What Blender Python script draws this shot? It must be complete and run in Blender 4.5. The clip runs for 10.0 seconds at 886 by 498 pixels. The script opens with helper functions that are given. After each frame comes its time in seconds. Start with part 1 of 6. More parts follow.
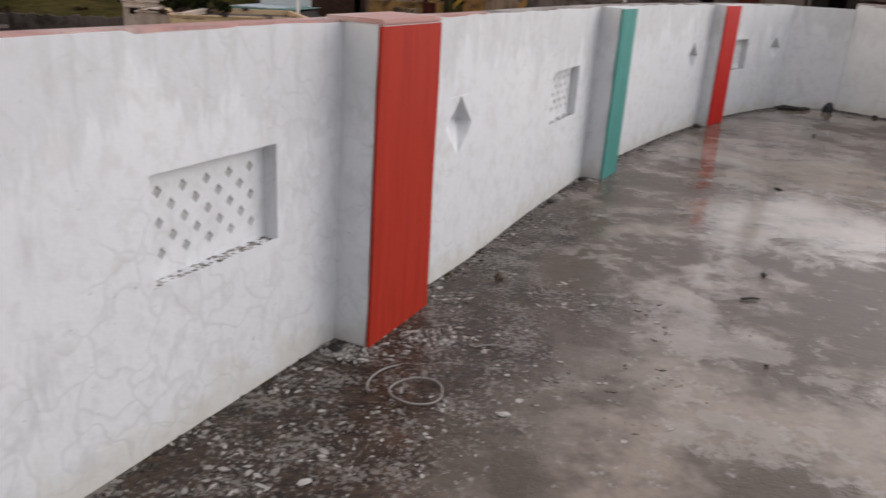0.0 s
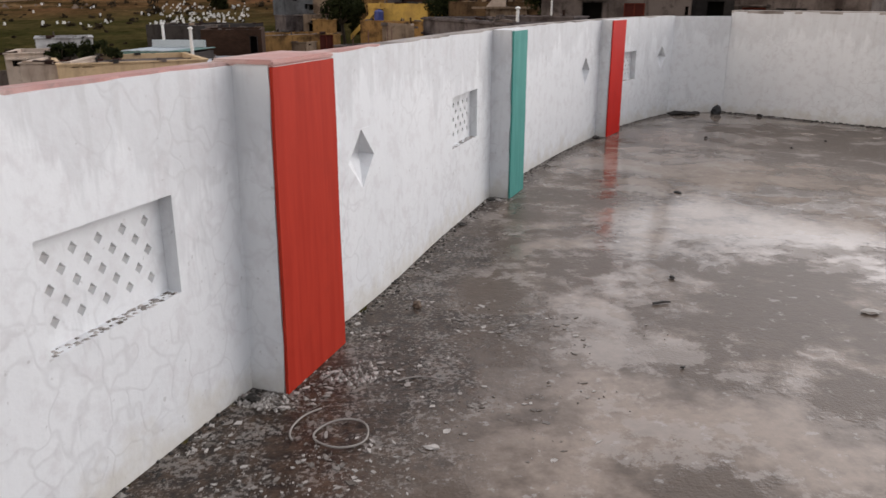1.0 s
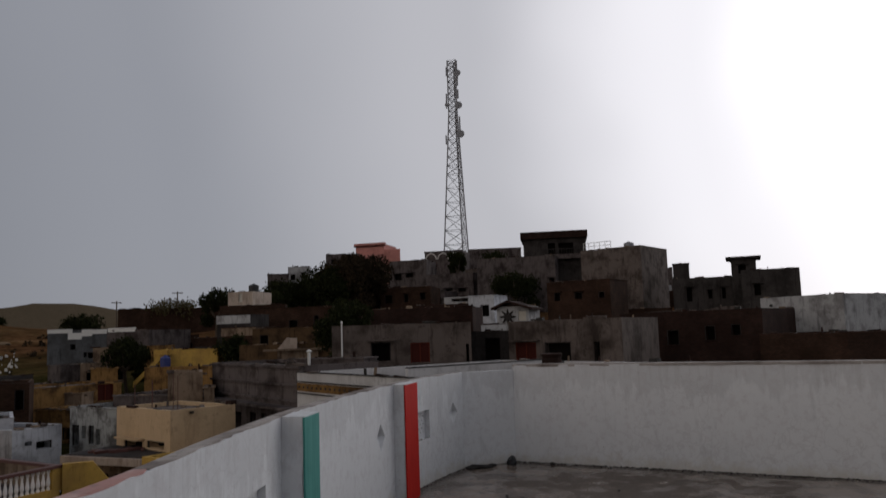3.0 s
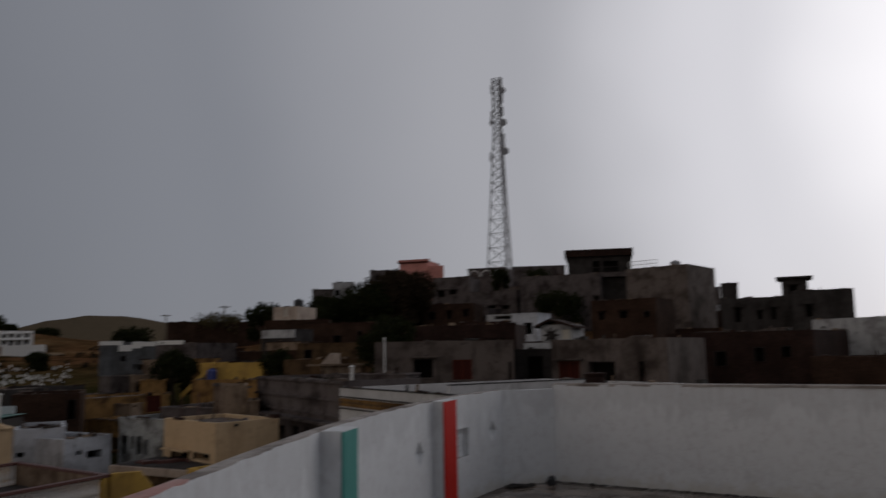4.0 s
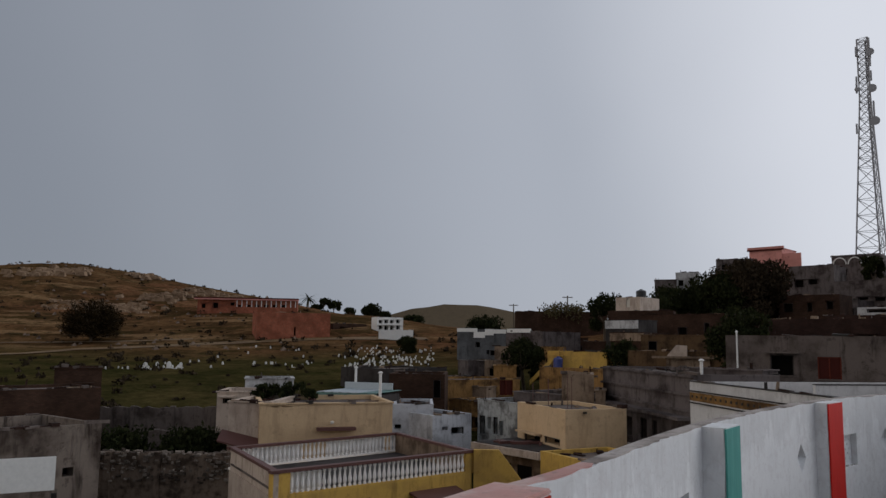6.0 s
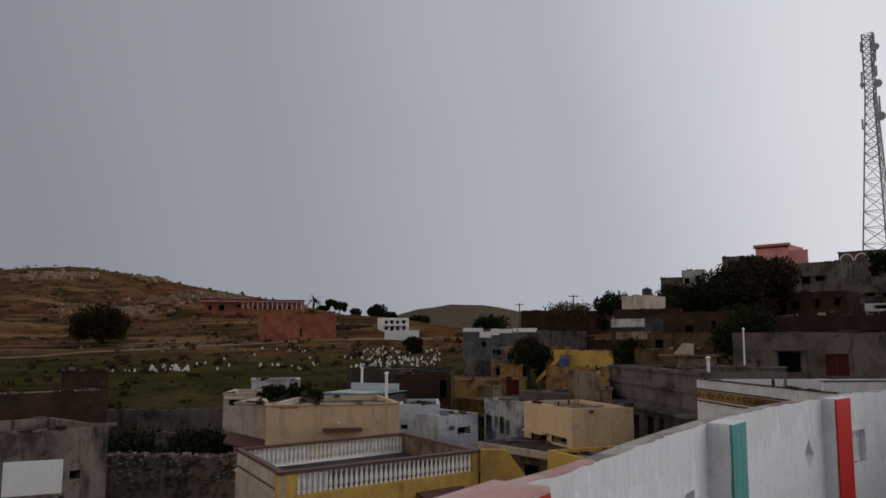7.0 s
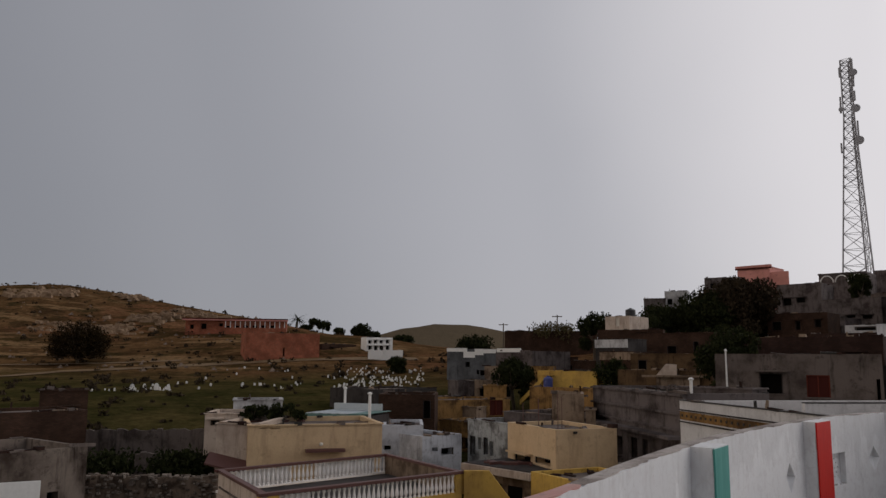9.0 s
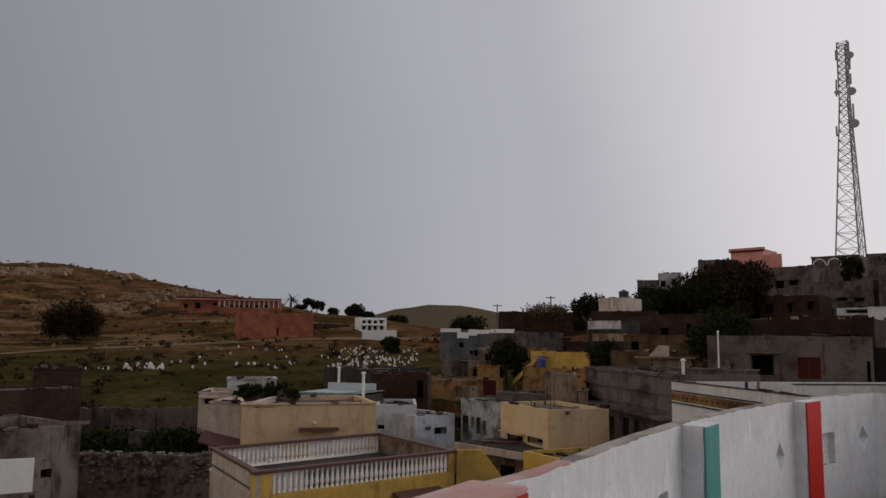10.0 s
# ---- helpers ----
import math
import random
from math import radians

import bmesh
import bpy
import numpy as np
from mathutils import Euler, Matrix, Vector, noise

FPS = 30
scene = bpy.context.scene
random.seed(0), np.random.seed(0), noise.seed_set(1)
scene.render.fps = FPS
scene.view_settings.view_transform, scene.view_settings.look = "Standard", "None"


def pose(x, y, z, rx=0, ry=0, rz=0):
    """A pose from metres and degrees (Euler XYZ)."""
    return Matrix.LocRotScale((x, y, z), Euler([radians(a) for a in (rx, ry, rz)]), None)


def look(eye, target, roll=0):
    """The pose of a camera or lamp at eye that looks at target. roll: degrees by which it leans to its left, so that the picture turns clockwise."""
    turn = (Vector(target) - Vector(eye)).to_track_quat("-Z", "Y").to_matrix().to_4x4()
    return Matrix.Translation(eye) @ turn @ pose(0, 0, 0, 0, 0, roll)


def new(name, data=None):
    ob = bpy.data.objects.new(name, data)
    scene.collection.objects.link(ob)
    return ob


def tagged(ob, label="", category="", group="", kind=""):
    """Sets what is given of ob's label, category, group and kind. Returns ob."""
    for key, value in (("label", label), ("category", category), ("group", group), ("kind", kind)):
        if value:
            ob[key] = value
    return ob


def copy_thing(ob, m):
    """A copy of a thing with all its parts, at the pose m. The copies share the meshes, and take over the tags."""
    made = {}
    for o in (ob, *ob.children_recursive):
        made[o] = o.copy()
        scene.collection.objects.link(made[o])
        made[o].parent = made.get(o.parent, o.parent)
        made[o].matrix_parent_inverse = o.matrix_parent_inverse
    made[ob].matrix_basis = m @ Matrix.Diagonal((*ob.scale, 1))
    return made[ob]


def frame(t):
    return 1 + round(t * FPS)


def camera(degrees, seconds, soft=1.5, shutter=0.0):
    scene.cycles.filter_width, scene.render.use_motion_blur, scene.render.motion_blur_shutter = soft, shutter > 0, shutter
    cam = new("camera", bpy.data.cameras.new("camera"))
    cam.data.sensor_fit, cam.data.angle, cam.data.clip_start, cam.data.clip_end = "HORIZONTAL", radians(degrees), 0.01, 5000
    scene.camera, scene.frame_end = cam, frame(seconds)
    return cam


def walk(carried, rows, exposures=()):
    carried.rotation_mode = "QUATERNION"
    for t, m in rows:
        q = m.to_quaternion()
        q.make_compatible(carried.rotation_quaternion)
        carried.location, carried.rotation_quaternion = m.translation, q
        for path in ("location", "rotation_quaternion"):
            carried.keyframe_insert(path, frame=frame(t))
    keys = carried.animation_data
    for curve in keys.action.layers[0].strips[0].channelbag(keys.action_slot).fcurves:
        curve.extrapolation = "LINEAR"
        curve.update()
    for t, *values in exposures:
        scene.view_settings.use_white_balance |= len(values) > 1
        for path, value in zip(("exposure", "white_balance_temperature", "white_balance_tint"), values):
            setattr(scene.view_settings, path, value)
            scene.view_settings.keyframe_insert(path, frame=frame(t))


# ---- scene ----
cam = camera(59.5, 10.0, 1.45, 0.5)
PATH = [
    (0, (0.132, -0.167, 1.276), (0.109, 1.713, 0.592), 3.5),
    (0.5, (0.153, -0.152, 1.282), (0.308, 1.733, 0.63), 3.2),
    (1, (0.159, -0.14, 1.291), (0.342, 1.754, 0.675), -0.0),
    (1.5, (0.169, -0.107, 1.316), (0.44, 1.789, 0.737), -0.5),
    (2, (0.181, -0.031, 1.409), (0.579, 1.906, 1.113), 0.4),
    (2.5, (0.219, 0.116, 1.546), (0.869, 2.007, 1.518), 0.2),
    (2.7, (0.222, 0.166, 1.572), (0.927, 2.034, 1.694), -1.4),
    (3.8, (0.266, 0.116, 1.568), (0.941, 1.978, 1.845), -1.3),
    (4, (0.244, 0.096, 1.575), (0.841, 1.988, 1.835), -1.0),
    (4.5, (0.151, 0.041, 1.591), (0.384, 2.01, 1.853), -1.3),
    (5, (0.061, -0.014, 1.575), (-0.088, 1.965, 1.827), -0.1),
    (5.5, (0.022, -0.036, 1.582), (-0.235, 1.932, 1.833), 0.8),
    (5.7, (0.018, -0.023, 1.594), (-0.232, 1.946, 1.84), 0.8),
    (6.8, (0.021, 0.081, 1.563), (-0.252, 2.049, 1.791), 0.3),
    (7, (0.045, 0.081, 1.571), (-0.223, 2.049, 1.809), 0.2),
    (7.5, (0.038, 0.032, 1.616), (-0.182, 1.991, 1.95), 0.6),
    (8, (0.053, 0.052, 1.623), (-0.177, 2.011, 1.955), 0.1),
    (8.5, (0.014, 0.048, 1.601), (-0.223, 2.011, 1.904), 0.4),
    (9, (0.03, 0.01, 1.594), (-0.197, 1.976, 1.882), 0.4),
    (9.5, (0.045, 0.042, 1.588), (-0.185, 2.01, 1.862), 0.4),
    (10, (0.038, 0.038, 1.577), (-0.175, 2.012, 1.816), 0.7),
]
EXPOSURE = [(0.0, 0.50, 6500, 13), (1.5, 0.69, 6500, 13), (2.0, 0.42, 6450, 13), (2.5, -0.46, 6250, 12), (2.8, -0.75, 6300, 13), (4.0, -1.33, 6250, 13),
            (4.5, -0.95, 6200, 13), (5.0, -0.55, 6100, 11), (5.5, -0.42, 6050, 10), (7.0, -0.40, 6350, 13), (10.0, -0.41, 6600, 14)]
walk(cam, [(t, look(eye, target, roll)) for t, eye, target, roll in PATH], EXPOSURE)

# ---- sky, sun ----
world = bpy.data.worlds.new("overcast_sky")
scene.world = world
world.use_nodes = True
wt = world.node_tree
bg = wt.nodes["Background"]
coord = wt.nodes.new("ShaderNodeTexCoord")
AZ, EL = radians(68), radians(9)          # where the sun glows through the cloud
glow_dir = (math.sin(AZ) * math.cos(EL), math.cos(AZ) * math.cos(EL), math.sin(EL))
dot = wt.nodes.new("ShaderNodeVectorMath")
dot.operation = "DOT_PRODUCT"
dot.inputs[1].default_value = glow_dir
wt.links.new(coord.outputs["Generated"], dot.inputs[0])
cloud = wt.nodes.new("ShaderNodeTexNoise")
cloud.inputs["Scale"].default_value = 1.6
cloud.inputs["Detail"].default_value = 3
wt.links.new(coord.outputs["Generated"], cloud.inputs["Vector"])
wob = wt.nodes.new("ShaderNodeMath")
wob.operation = "MULTIPLY_ADD"
wob.inputs[1].default_value = 0.16
wob.inputs[2].default_value = -0.08
wt.links.new(cloud.outputs["Fac"], wob.inputs[0])
summed = wt.nodes.new("ShaderNodeMath")
summed.operation = "ADD"
wt.links.new(dot.outputs["Value"], summed.inputs[0])
parts_of = wt.nodes.new("ShaderNodeSeparateXYZ")
wt.links.new(coord.outputs["Generated"], parts_of.inputs[0])
rise = wt.nodes.new("ShaderNodeMath")                # the cloud thins upwards
rise.operation = "MULTIPLY_ADD"
rise.inputs[1].default_value, rise.inputs[2].default_value = 0.08, -0.03
wt.links.new(parts_of.outputs["Z"], rise.inputs[0])
both = wt.nodes.new("ShaderNodeMath")
both.operation = "ADD"
wt.links.new(wob.outputs[0], both.inputs[0])
wt.links.new(rise.outputs[0], both.inputs[1])
wt.links.new(both.outputs[0], summed.inputs[1])
span = wt.nodes.new("ShaderNodeMapRange")
span.inputs["From Min"].default_value = -1
wt.links.new(summed.outputs[0], span.inputs["Value"])
ramp = wt.nodes.new("ShaderNodeValToRGB")
ramp.color_ramp.interpolation = "EASE"
for i, (p, c) in enumerate(((0.0, (1.50, 1.32, 1.15)), (0.36, (0.315, 0.335, 0.372)), (0.18, (0.82, 0.76, 0.70)), (0.50, (0.39, 0.411, 0.45)), (0.70, (0.55, 0.57, 0.612)),
                            (0.86, (0.95, 0.95, 0.975)), (0.935, (1.75, 1.72, 1.73)), (1.0, (3.2, 3.1, 3.0)))):
    e = ramp.color_ramp.elements[i] if i < 2 else ramp.color_ramp.elements.new(p)
    e.position, e.color = p, (*c, 1)
wt.links.new(span.outputs["Result"], ramp.inputs["Fac"])
air = wt.nodes.new("ShaderNodeTexSky")
air.sky_type, air.sun_disc = "NISHITA", False
air.sun_elevation, air.sun_rotation = EL, AZ
veil = wt.nodes.new("ShaderNodeMixRGB")
veil.inputs["Fac"].default_value = 0.96
thin = wt.nodes.new("ShaderNodeMixRGB")
thin.blend_type = "MULTIPLY"
thin.inputs["Fac"].default_value = 1.0
thin.inputs["Color2"].default_value = (0.1, 0.1, 0.1, 1)
wt.links.new(air.outputs["Color"], thin.inputs["Color1"])
wt.links.new(thin.outputs["Color"], veil.inputs["Color1"])
wt.links.new(ramp.outputs["Color"], veil.inputs["Color2"])
wt.links.new(veil.outputs["Color"], bg.inputs["Color"])
bg.inputs["Strength"].default_value = 1.0

sun = new("sun", bpy.data.lights.new("sun", "SUN"))
sun.data.energy, sun.data.angle, sun.data.color = 0.1, radians(30), (1.0, 0.93, 0.85)
sun.matrix_world = look((0, 0, 0), (-glow_dir[0], -glow_dir[1], -math.sin(radians(22))))

# ---- materials ----


def nodes_of(name):
    m = bpy.data.materials.new(name)
    m.use_nodes = True
    return m, m.node_tree, m.node_tree.nodes["Principled BSDF"]


def noise_node(nt, vec, scale, detail=4.0, rough=0.6):
    n = nt.nodes.new("ShaderNodeTexNoise")
    n.inputs["Scale"].default_value, n.inputs["Detail"].default_value, n.inputs["Roughness"].default_value = scale, detail, rough
    nt.links.new(vec, n.inputs["Vector"])
    return n.outputs["Fac"]


def steps(nt, fac, lo, hi):
    r = nt.nodes.new("ShaderNodeMapRange")
    r.interpolation_type = "SMOOTHSTEP"
    r.inputs["From Min"].default_value, r.inputs["From Max"].default_value = lo, hi
    nt.links.new(fac, r.inputs["Value"])
    return r.outputs["Result"]


def mixed(nt, fac, a, b, kind="MIX"):
    n = nt.nodes.new("ShaderNodeMixRGB")
    n.blend_type = kind
    for socket, v in ((n.inputs["Fac"], fac), (n.inputs["Color1"], a), (n.inputs["Color2"], b)):
        if isinstance(v, (int, float)):
            socket.default_value = v
        elif isinstance(v, tuple):
            socket.default_value = (*v, 1)
        else:
            nt.links.new(v, socket)
    return n.outputs["Color"]


def maths(nt, op, a, b):
    n = nt.nodes.new("ShaderNodeMath")
    n.operation = op
    for socket, v in zip(n.inputs, (a, b)):
        if isinstance(v, (int, float)):
            socket.default_value = v
        else:
            nt.links.new(v, socket)
    return n.outputs[0]


def place_of(nt, stretch=(1, 1, 1)):
    c = nt.nodes.new("ShaderNodeNewGeometry")
    m = nt.nodes.new("ShaderNodeMapping")
    m.inputs["Scale"].default_value = stretch
    nt.links.new(c.outputs["Position"], m.inputs["Vector"])
    return m.outputs["Vector"]


def bumped(nt, bsdf, fac, strength, dist):
    b = nt.nodes.new("ShaderNodeBump")
    b.inputs["Strength"].default_value, b.inputs["Distance"].default_value = strength, dist
    nt.links.new(fac, b.inputs["Height"])
    nt.links.new(b.outputs["Normal"], bsdf.inputs["Normal"])


def plaster(name, base, stain, size=1.0, streak=0.7, rough=0.85, amount=0.95):
    """Weathered render or paint: broad patches, rain streaks and fine grain."""
    m, nt, b = nodes_of(name)
    pos, drip = place_of(nt), place_of(nt, (1, 1, 0.16))
    broad = steps(nt, noise_node(nt, pos, 0.55 / size, 5), 0.42, 0.68)
    runs = steps(nt, noise_node(nt, drip, 2.2 / size, 4, 0.7), 0.5, 0.72)
    fine = noise_node(nt, pos, 14 / size, 3)
    info = nt.nodes.new("ShaderNodeObjectInfo")
    c = mixed(nt, maths(nt, "MULTIPLY", broad, amount), base, stain)
    c = mixed(nt, maths(nt, "MULTIPLY", runs, streak), c, tuple(0.55 * v for v in stain))
    c = mixed(nt, 0.3, c, mixed(nt, fine, (0.4, 0.4, 0.4), (1.2, 1.2, 1.2)), "MULTIPLY")
    blot = steps(nt, noise_node(nt, pos, 1.9 / size, 6, 0.75), 0.56, 0.64)
    c = mixed(nt, maths(nt, "MULTIPLY", blot, 0.5 * amount), c, tuple(0.4 * v for v in stain))
    c = mixed(nt, 0.3, c, mixed(nt, info.outputs["Random"], (0.2, 0.18, 0.18), (0.85, 0.85, 0.85)), "MULTIPLY")
    nt.links.new(c, b.inputs["Base Color"])
    b.inputs["Roughness"].default_value = rough
    b.inputs["Specular IOR Level"].default_value = 0.12
    bumped(nt, b, fine, 0.35, 0.02 * size)
    return m


def plain(name, colour, rough=0.6, metal=0.0, vary=0.3, scale=6.0):
    m, nt, b = nodes_of(name)
    pos = place_of(nt)
    f = noise_node(nt, pos, scale, 4)
    nt.links.new(mixed(nt, vary, colour, mixed(nt, f, (0.2, 0.2, 0.2), (1.15, 1.15, 1.15)), "MULTIPLY"), b.inputs["Base Color"])
    b.inputs["Roughness"].default_value, b.inputs["Metallic"].default_value = rough, metal
    bumped(nt, b, f, 0.2, 0.01)
    return m


def whitewash():
    """The parapet's white paint: bare grey patches that run down from the coping, hairline cracks, splashed dirt."""
    m, nt, b = nodes_of("whitewash")
    pos, drip = place_of(nt), place_of(nt, (1, 1, 0.22))
    sep = nt.nodes.new("ShaderNodeSeparateXYZ")
    nt.links.new(pos, sep.inputs[0])
    z = sep.outputs["Z"]
    run = noise_node(nt, drip, 7, 4, 0.65)
    high = steps(nt, z, 0.62, 1.12)
    ragged = maths(nt, "ADD", maths(nt, "MULTIPLY", run, 0.7), maths(nt, "MULTIPLY", noise_node(nt, place_of(nt, (1, 1, 0.6)), 1.9, 5, 0.7), 0.55))
    bare = steps(nt, maths(nt, "ADD", ragged, maths(nt, "MULTIPLY", high, 0.27)), 0.70, 0.80)
    faint = steps(nt, noise_node(nt, drip, 16, 3, 0.6), 0.50, 0.72)
    cloudy = noise_node(nt, pos, 2.3, 5)
    c = mixed(nt, cloudy, (0.64, 0.655, 0.67), (0.73, 0.74, 0.745))
    c = mixed(nt, maths(nt, "MULTIPLY", faint, 0.14), c, (0.54, 0.55, 0.56))
    c = mixed(nt, maths(nt, "MULTIPLY", bare, 0.40), c, (0.46, 0.465, 0.475))
    mottle = steps(nt, noise_node(nt, pos, 13, 4, 0.65), 0.48, 0.66)
    c = mixed(nt, maths(nt, "MULTIPLY", mottle, 0.36), c, (0.52, 0.50, 0.51))
    warp = nt.nodes.new("ShaderNodeMixRGB")
    warp.inputs["Fac"].default_value = 0.3
    col = nt.nodes.new("ShaderNodeTexNoise")
    col.inputs["Scale"].default_value = 5
    nt.links.new(pos, col.inputs["Vector"])
    nt.links.new(pos, warp.inputs["Color1"])
    nt.links.new(col.outputs["Color"], warp.inputs["Color2"])
    vor = nt.nodes.new("ShaderNodeTexVoronoi")
    vor.feature = "DISTANCE_TO_EDGE"
    vor.inputs["Scale"].default_value = 8.5
    nt.links.new(warp.outputs["Color"], vor.inputs["Vector"])
    crack = maths(nt, "SUBTRACT", 1.0, steps(nt, vor.outputs["Distance"], 0.0, 0.075))
    crack = maths(nt, "MULTIPLY", crack, steps(nt, noise_node(nt, pos, 1.7, 2), 0.40, 0.58))
    c = mixed(nt, maths(nt, "MULTIPLY", crack, 0.3), c, (0.46, 0.455, 0.46))
    tear = steps(nt, maths(nt, "ADD", noise_node(nt, place_of(nt, (1, 1, 0.07)), 15, 3, 0.6), maths(nt, "MULTIPLY", steps(nt, z, 0.75, 1.1), 0.16)), 0.66, 0.74)
    c = mixed(nt, maths(nt, "MULTIPLY", tear, 0.14), c, (0.33, 0.32, 0.31))
    speck = steps(nt, noise_node(nt, pos, 38, 2, 0.5), 0.70, 0.76)
    c = mixed(nt, maths(nt, "MULTIPLY", speck, 0.5), c, (0.35, 0.34, 0.33))
    splash = steps(nt, maths(nt, "ADD", maths(nt, "MULTIPLY", noise_node(nt, pos, 9, 4), 0.35), maths(nt, "MULTIPLY", z, -1)), 0.02, 0.2)
    c = mixed(nt, maths(nt, "MULTIPLY", splash, 0.55), c, (0.50, 0.46, 0.38))
    nt.links.new(c, b.inputs["Base Color"])
    b.inputs["Roughness"].default_value = 0.7
    rel = maths(nt, "ADD", maths(nt, "MULTIPLY", noise_node(nt, pos, 26, 4), 0.5), maths(nt, "MULTIPLY", bare, -0.25))
    bumped(nt, b, maths(nt, "SUBTRACT", rel, maths(nt, "MULTIPLY", crack, 0.12)), 0.3, 0.01)
    return m


def brush_paint(name, a, c2):
    """Thick oil paint with upright brush marks."""
    m, nt, b = nodes_of(name)
    pos, fine = place_of(nt, (1, 1, 0.08)), place_of(nt)
    marks = noise_node(nt, pos, 30, 3, 0.6)
    c = mixed(nt, steps(nt, marks, 0.3, 0.72), a, c2)
    c = mixed(nt, maths(nt, "MULTIPLY", steps(nt, noise_node(nt, fine, 5, 4), 0.5, 0.75), 0.25), c, tuple(0.6 * v for v in a))
    nt.links.new(c, b.inputs["Base Color"])
    b.inputs["Roughness"].default_value = 0.6
    b.inputs["Specular IOR Level"].default_value = 0.12
    bumped(nt, b, marks, 0.12, 0.006)
    return m


def wet_concrete():
    """Roof slab after rain: worn pale screed, dark damp, standing water, black moss by the wall."""
    m, nt, b = nodes_of("wet_concrete")
    pos = place_of(nt)
    at = nt.nodes.new("ShaderNodeAttribute")
    at.attribute_name = "moss"
    broad = noise_node(nt, pos, 0.55, 5, 0.6)
    mid = noise_node(nt, pos, 2.4, 6, 0.65)
    fine = noise_node(nt, pos, 22, 5, 0.7)
    grit = noise_node(nt, pos, 90, 2, 0.5)
    pale = steps(nt, maths(nt, "ADD", maths(nt, "MULTIPLY", mid, 0.6), maths(nt, "MULTIPLY", broad, 0.5)), 0.50, 0.64)
    c = mixed(nt, pale, (0.098, 0.071, 0.052), (0.285, 0.226, 0.182))
    c = mixed(nt, 0.55, c, mixed(nt, fine, (0.25, 0.25, 0.25), (1.35, 1.35, 1.35)), "MULTIPLY")
    worn = steps(nt, noise_node(nt, pos, 1.25, 9, 0.72), 0.535, 0.565)
    c = mixed(nt, maths(nt, "MULTIPLY", worn, 0.5), c, (0.33, 0.29, 0.26))
    scab = steps(nt, noise_node(nt, pos, 13, 5, 0.7), 0.60, 0.66)
    c = mixed(nt, maths(nt, "MULTIPLY", scab, 0.5), c, (0.36, 0.34, 0.32))
    soft = maths(nt, "ADD", at.outputs["Fac"], maths(nt, "MULTIPLY", maths(nt, "SUBTRACT", mid, 0.5), 1.3))
    moss = steps(nt, soft, 0.37, 0.68)
    mosscol = mixed(nt, steps(nt, fine, 0.35, 0.7), (0.010, 0.006, 0.004), (0.060, 0.036, 0.022))
    c = mixed(nt, maths(nt, "MULTIPLY", moss, 0.95), c, mosscol)
    chips = steps(nt, maths(nt, "ADD", maths(nt, "MULTIPLY", noise_node(nt, pos, 52, 5, 0.75), 0.7), maths(nt, "MULTIPLY", noise_node(nt, pos, 6, 3), 0.35)), 0.545, 0.575)
    near = steps(nt, soft, 0.36, 0.6)
    c = mixed(nt, maths(nt, "MULTIPLY", maths(nt, "MULTIPLY", chips, near), 0.4), c, (0.36, 0.33, 0.30))
    nt.links.new(c, b.inputs["Base Color"])
    pool = steps(nt, maths(nt, "ADD", maths(nt, "MULTIPLY", broad, 0.7), maths(nt, "MULTIPLY", mid, 0.35)), 0.485, 0.53)
    pool = maths(nt, "MULTIPLY", pool, maths(nt, "SUBTRACT", 1.0, moss))
    rough = nt.nodes.new("ShaderNodeMapRange")
    rough.inputs["To Min"].default_value, rough.inputs["To Max"].default_value = 0.38, 0.045
    nt.links.new(pool, rough.inputs["Value"])
    nt.links.new(rough.outputs["Result"], b.inputs["Roughness"])
    b.inputs["IOR"].default_value = 1.31
    rel = maths(nt, "ADD", maths(nt, "MULTIPLY", fine, 0.6), maths(nt, "MULTIPLY", grit, 0.25))
    dry = maths(nt, "MULTIPLY", rel, maths(nt, "SUBTRACT", 1.0, maths(nt, "MULTIPLY", pool, 0.85)))
    bumped(nt, b, dry, 0.4, 0.012)
    return m


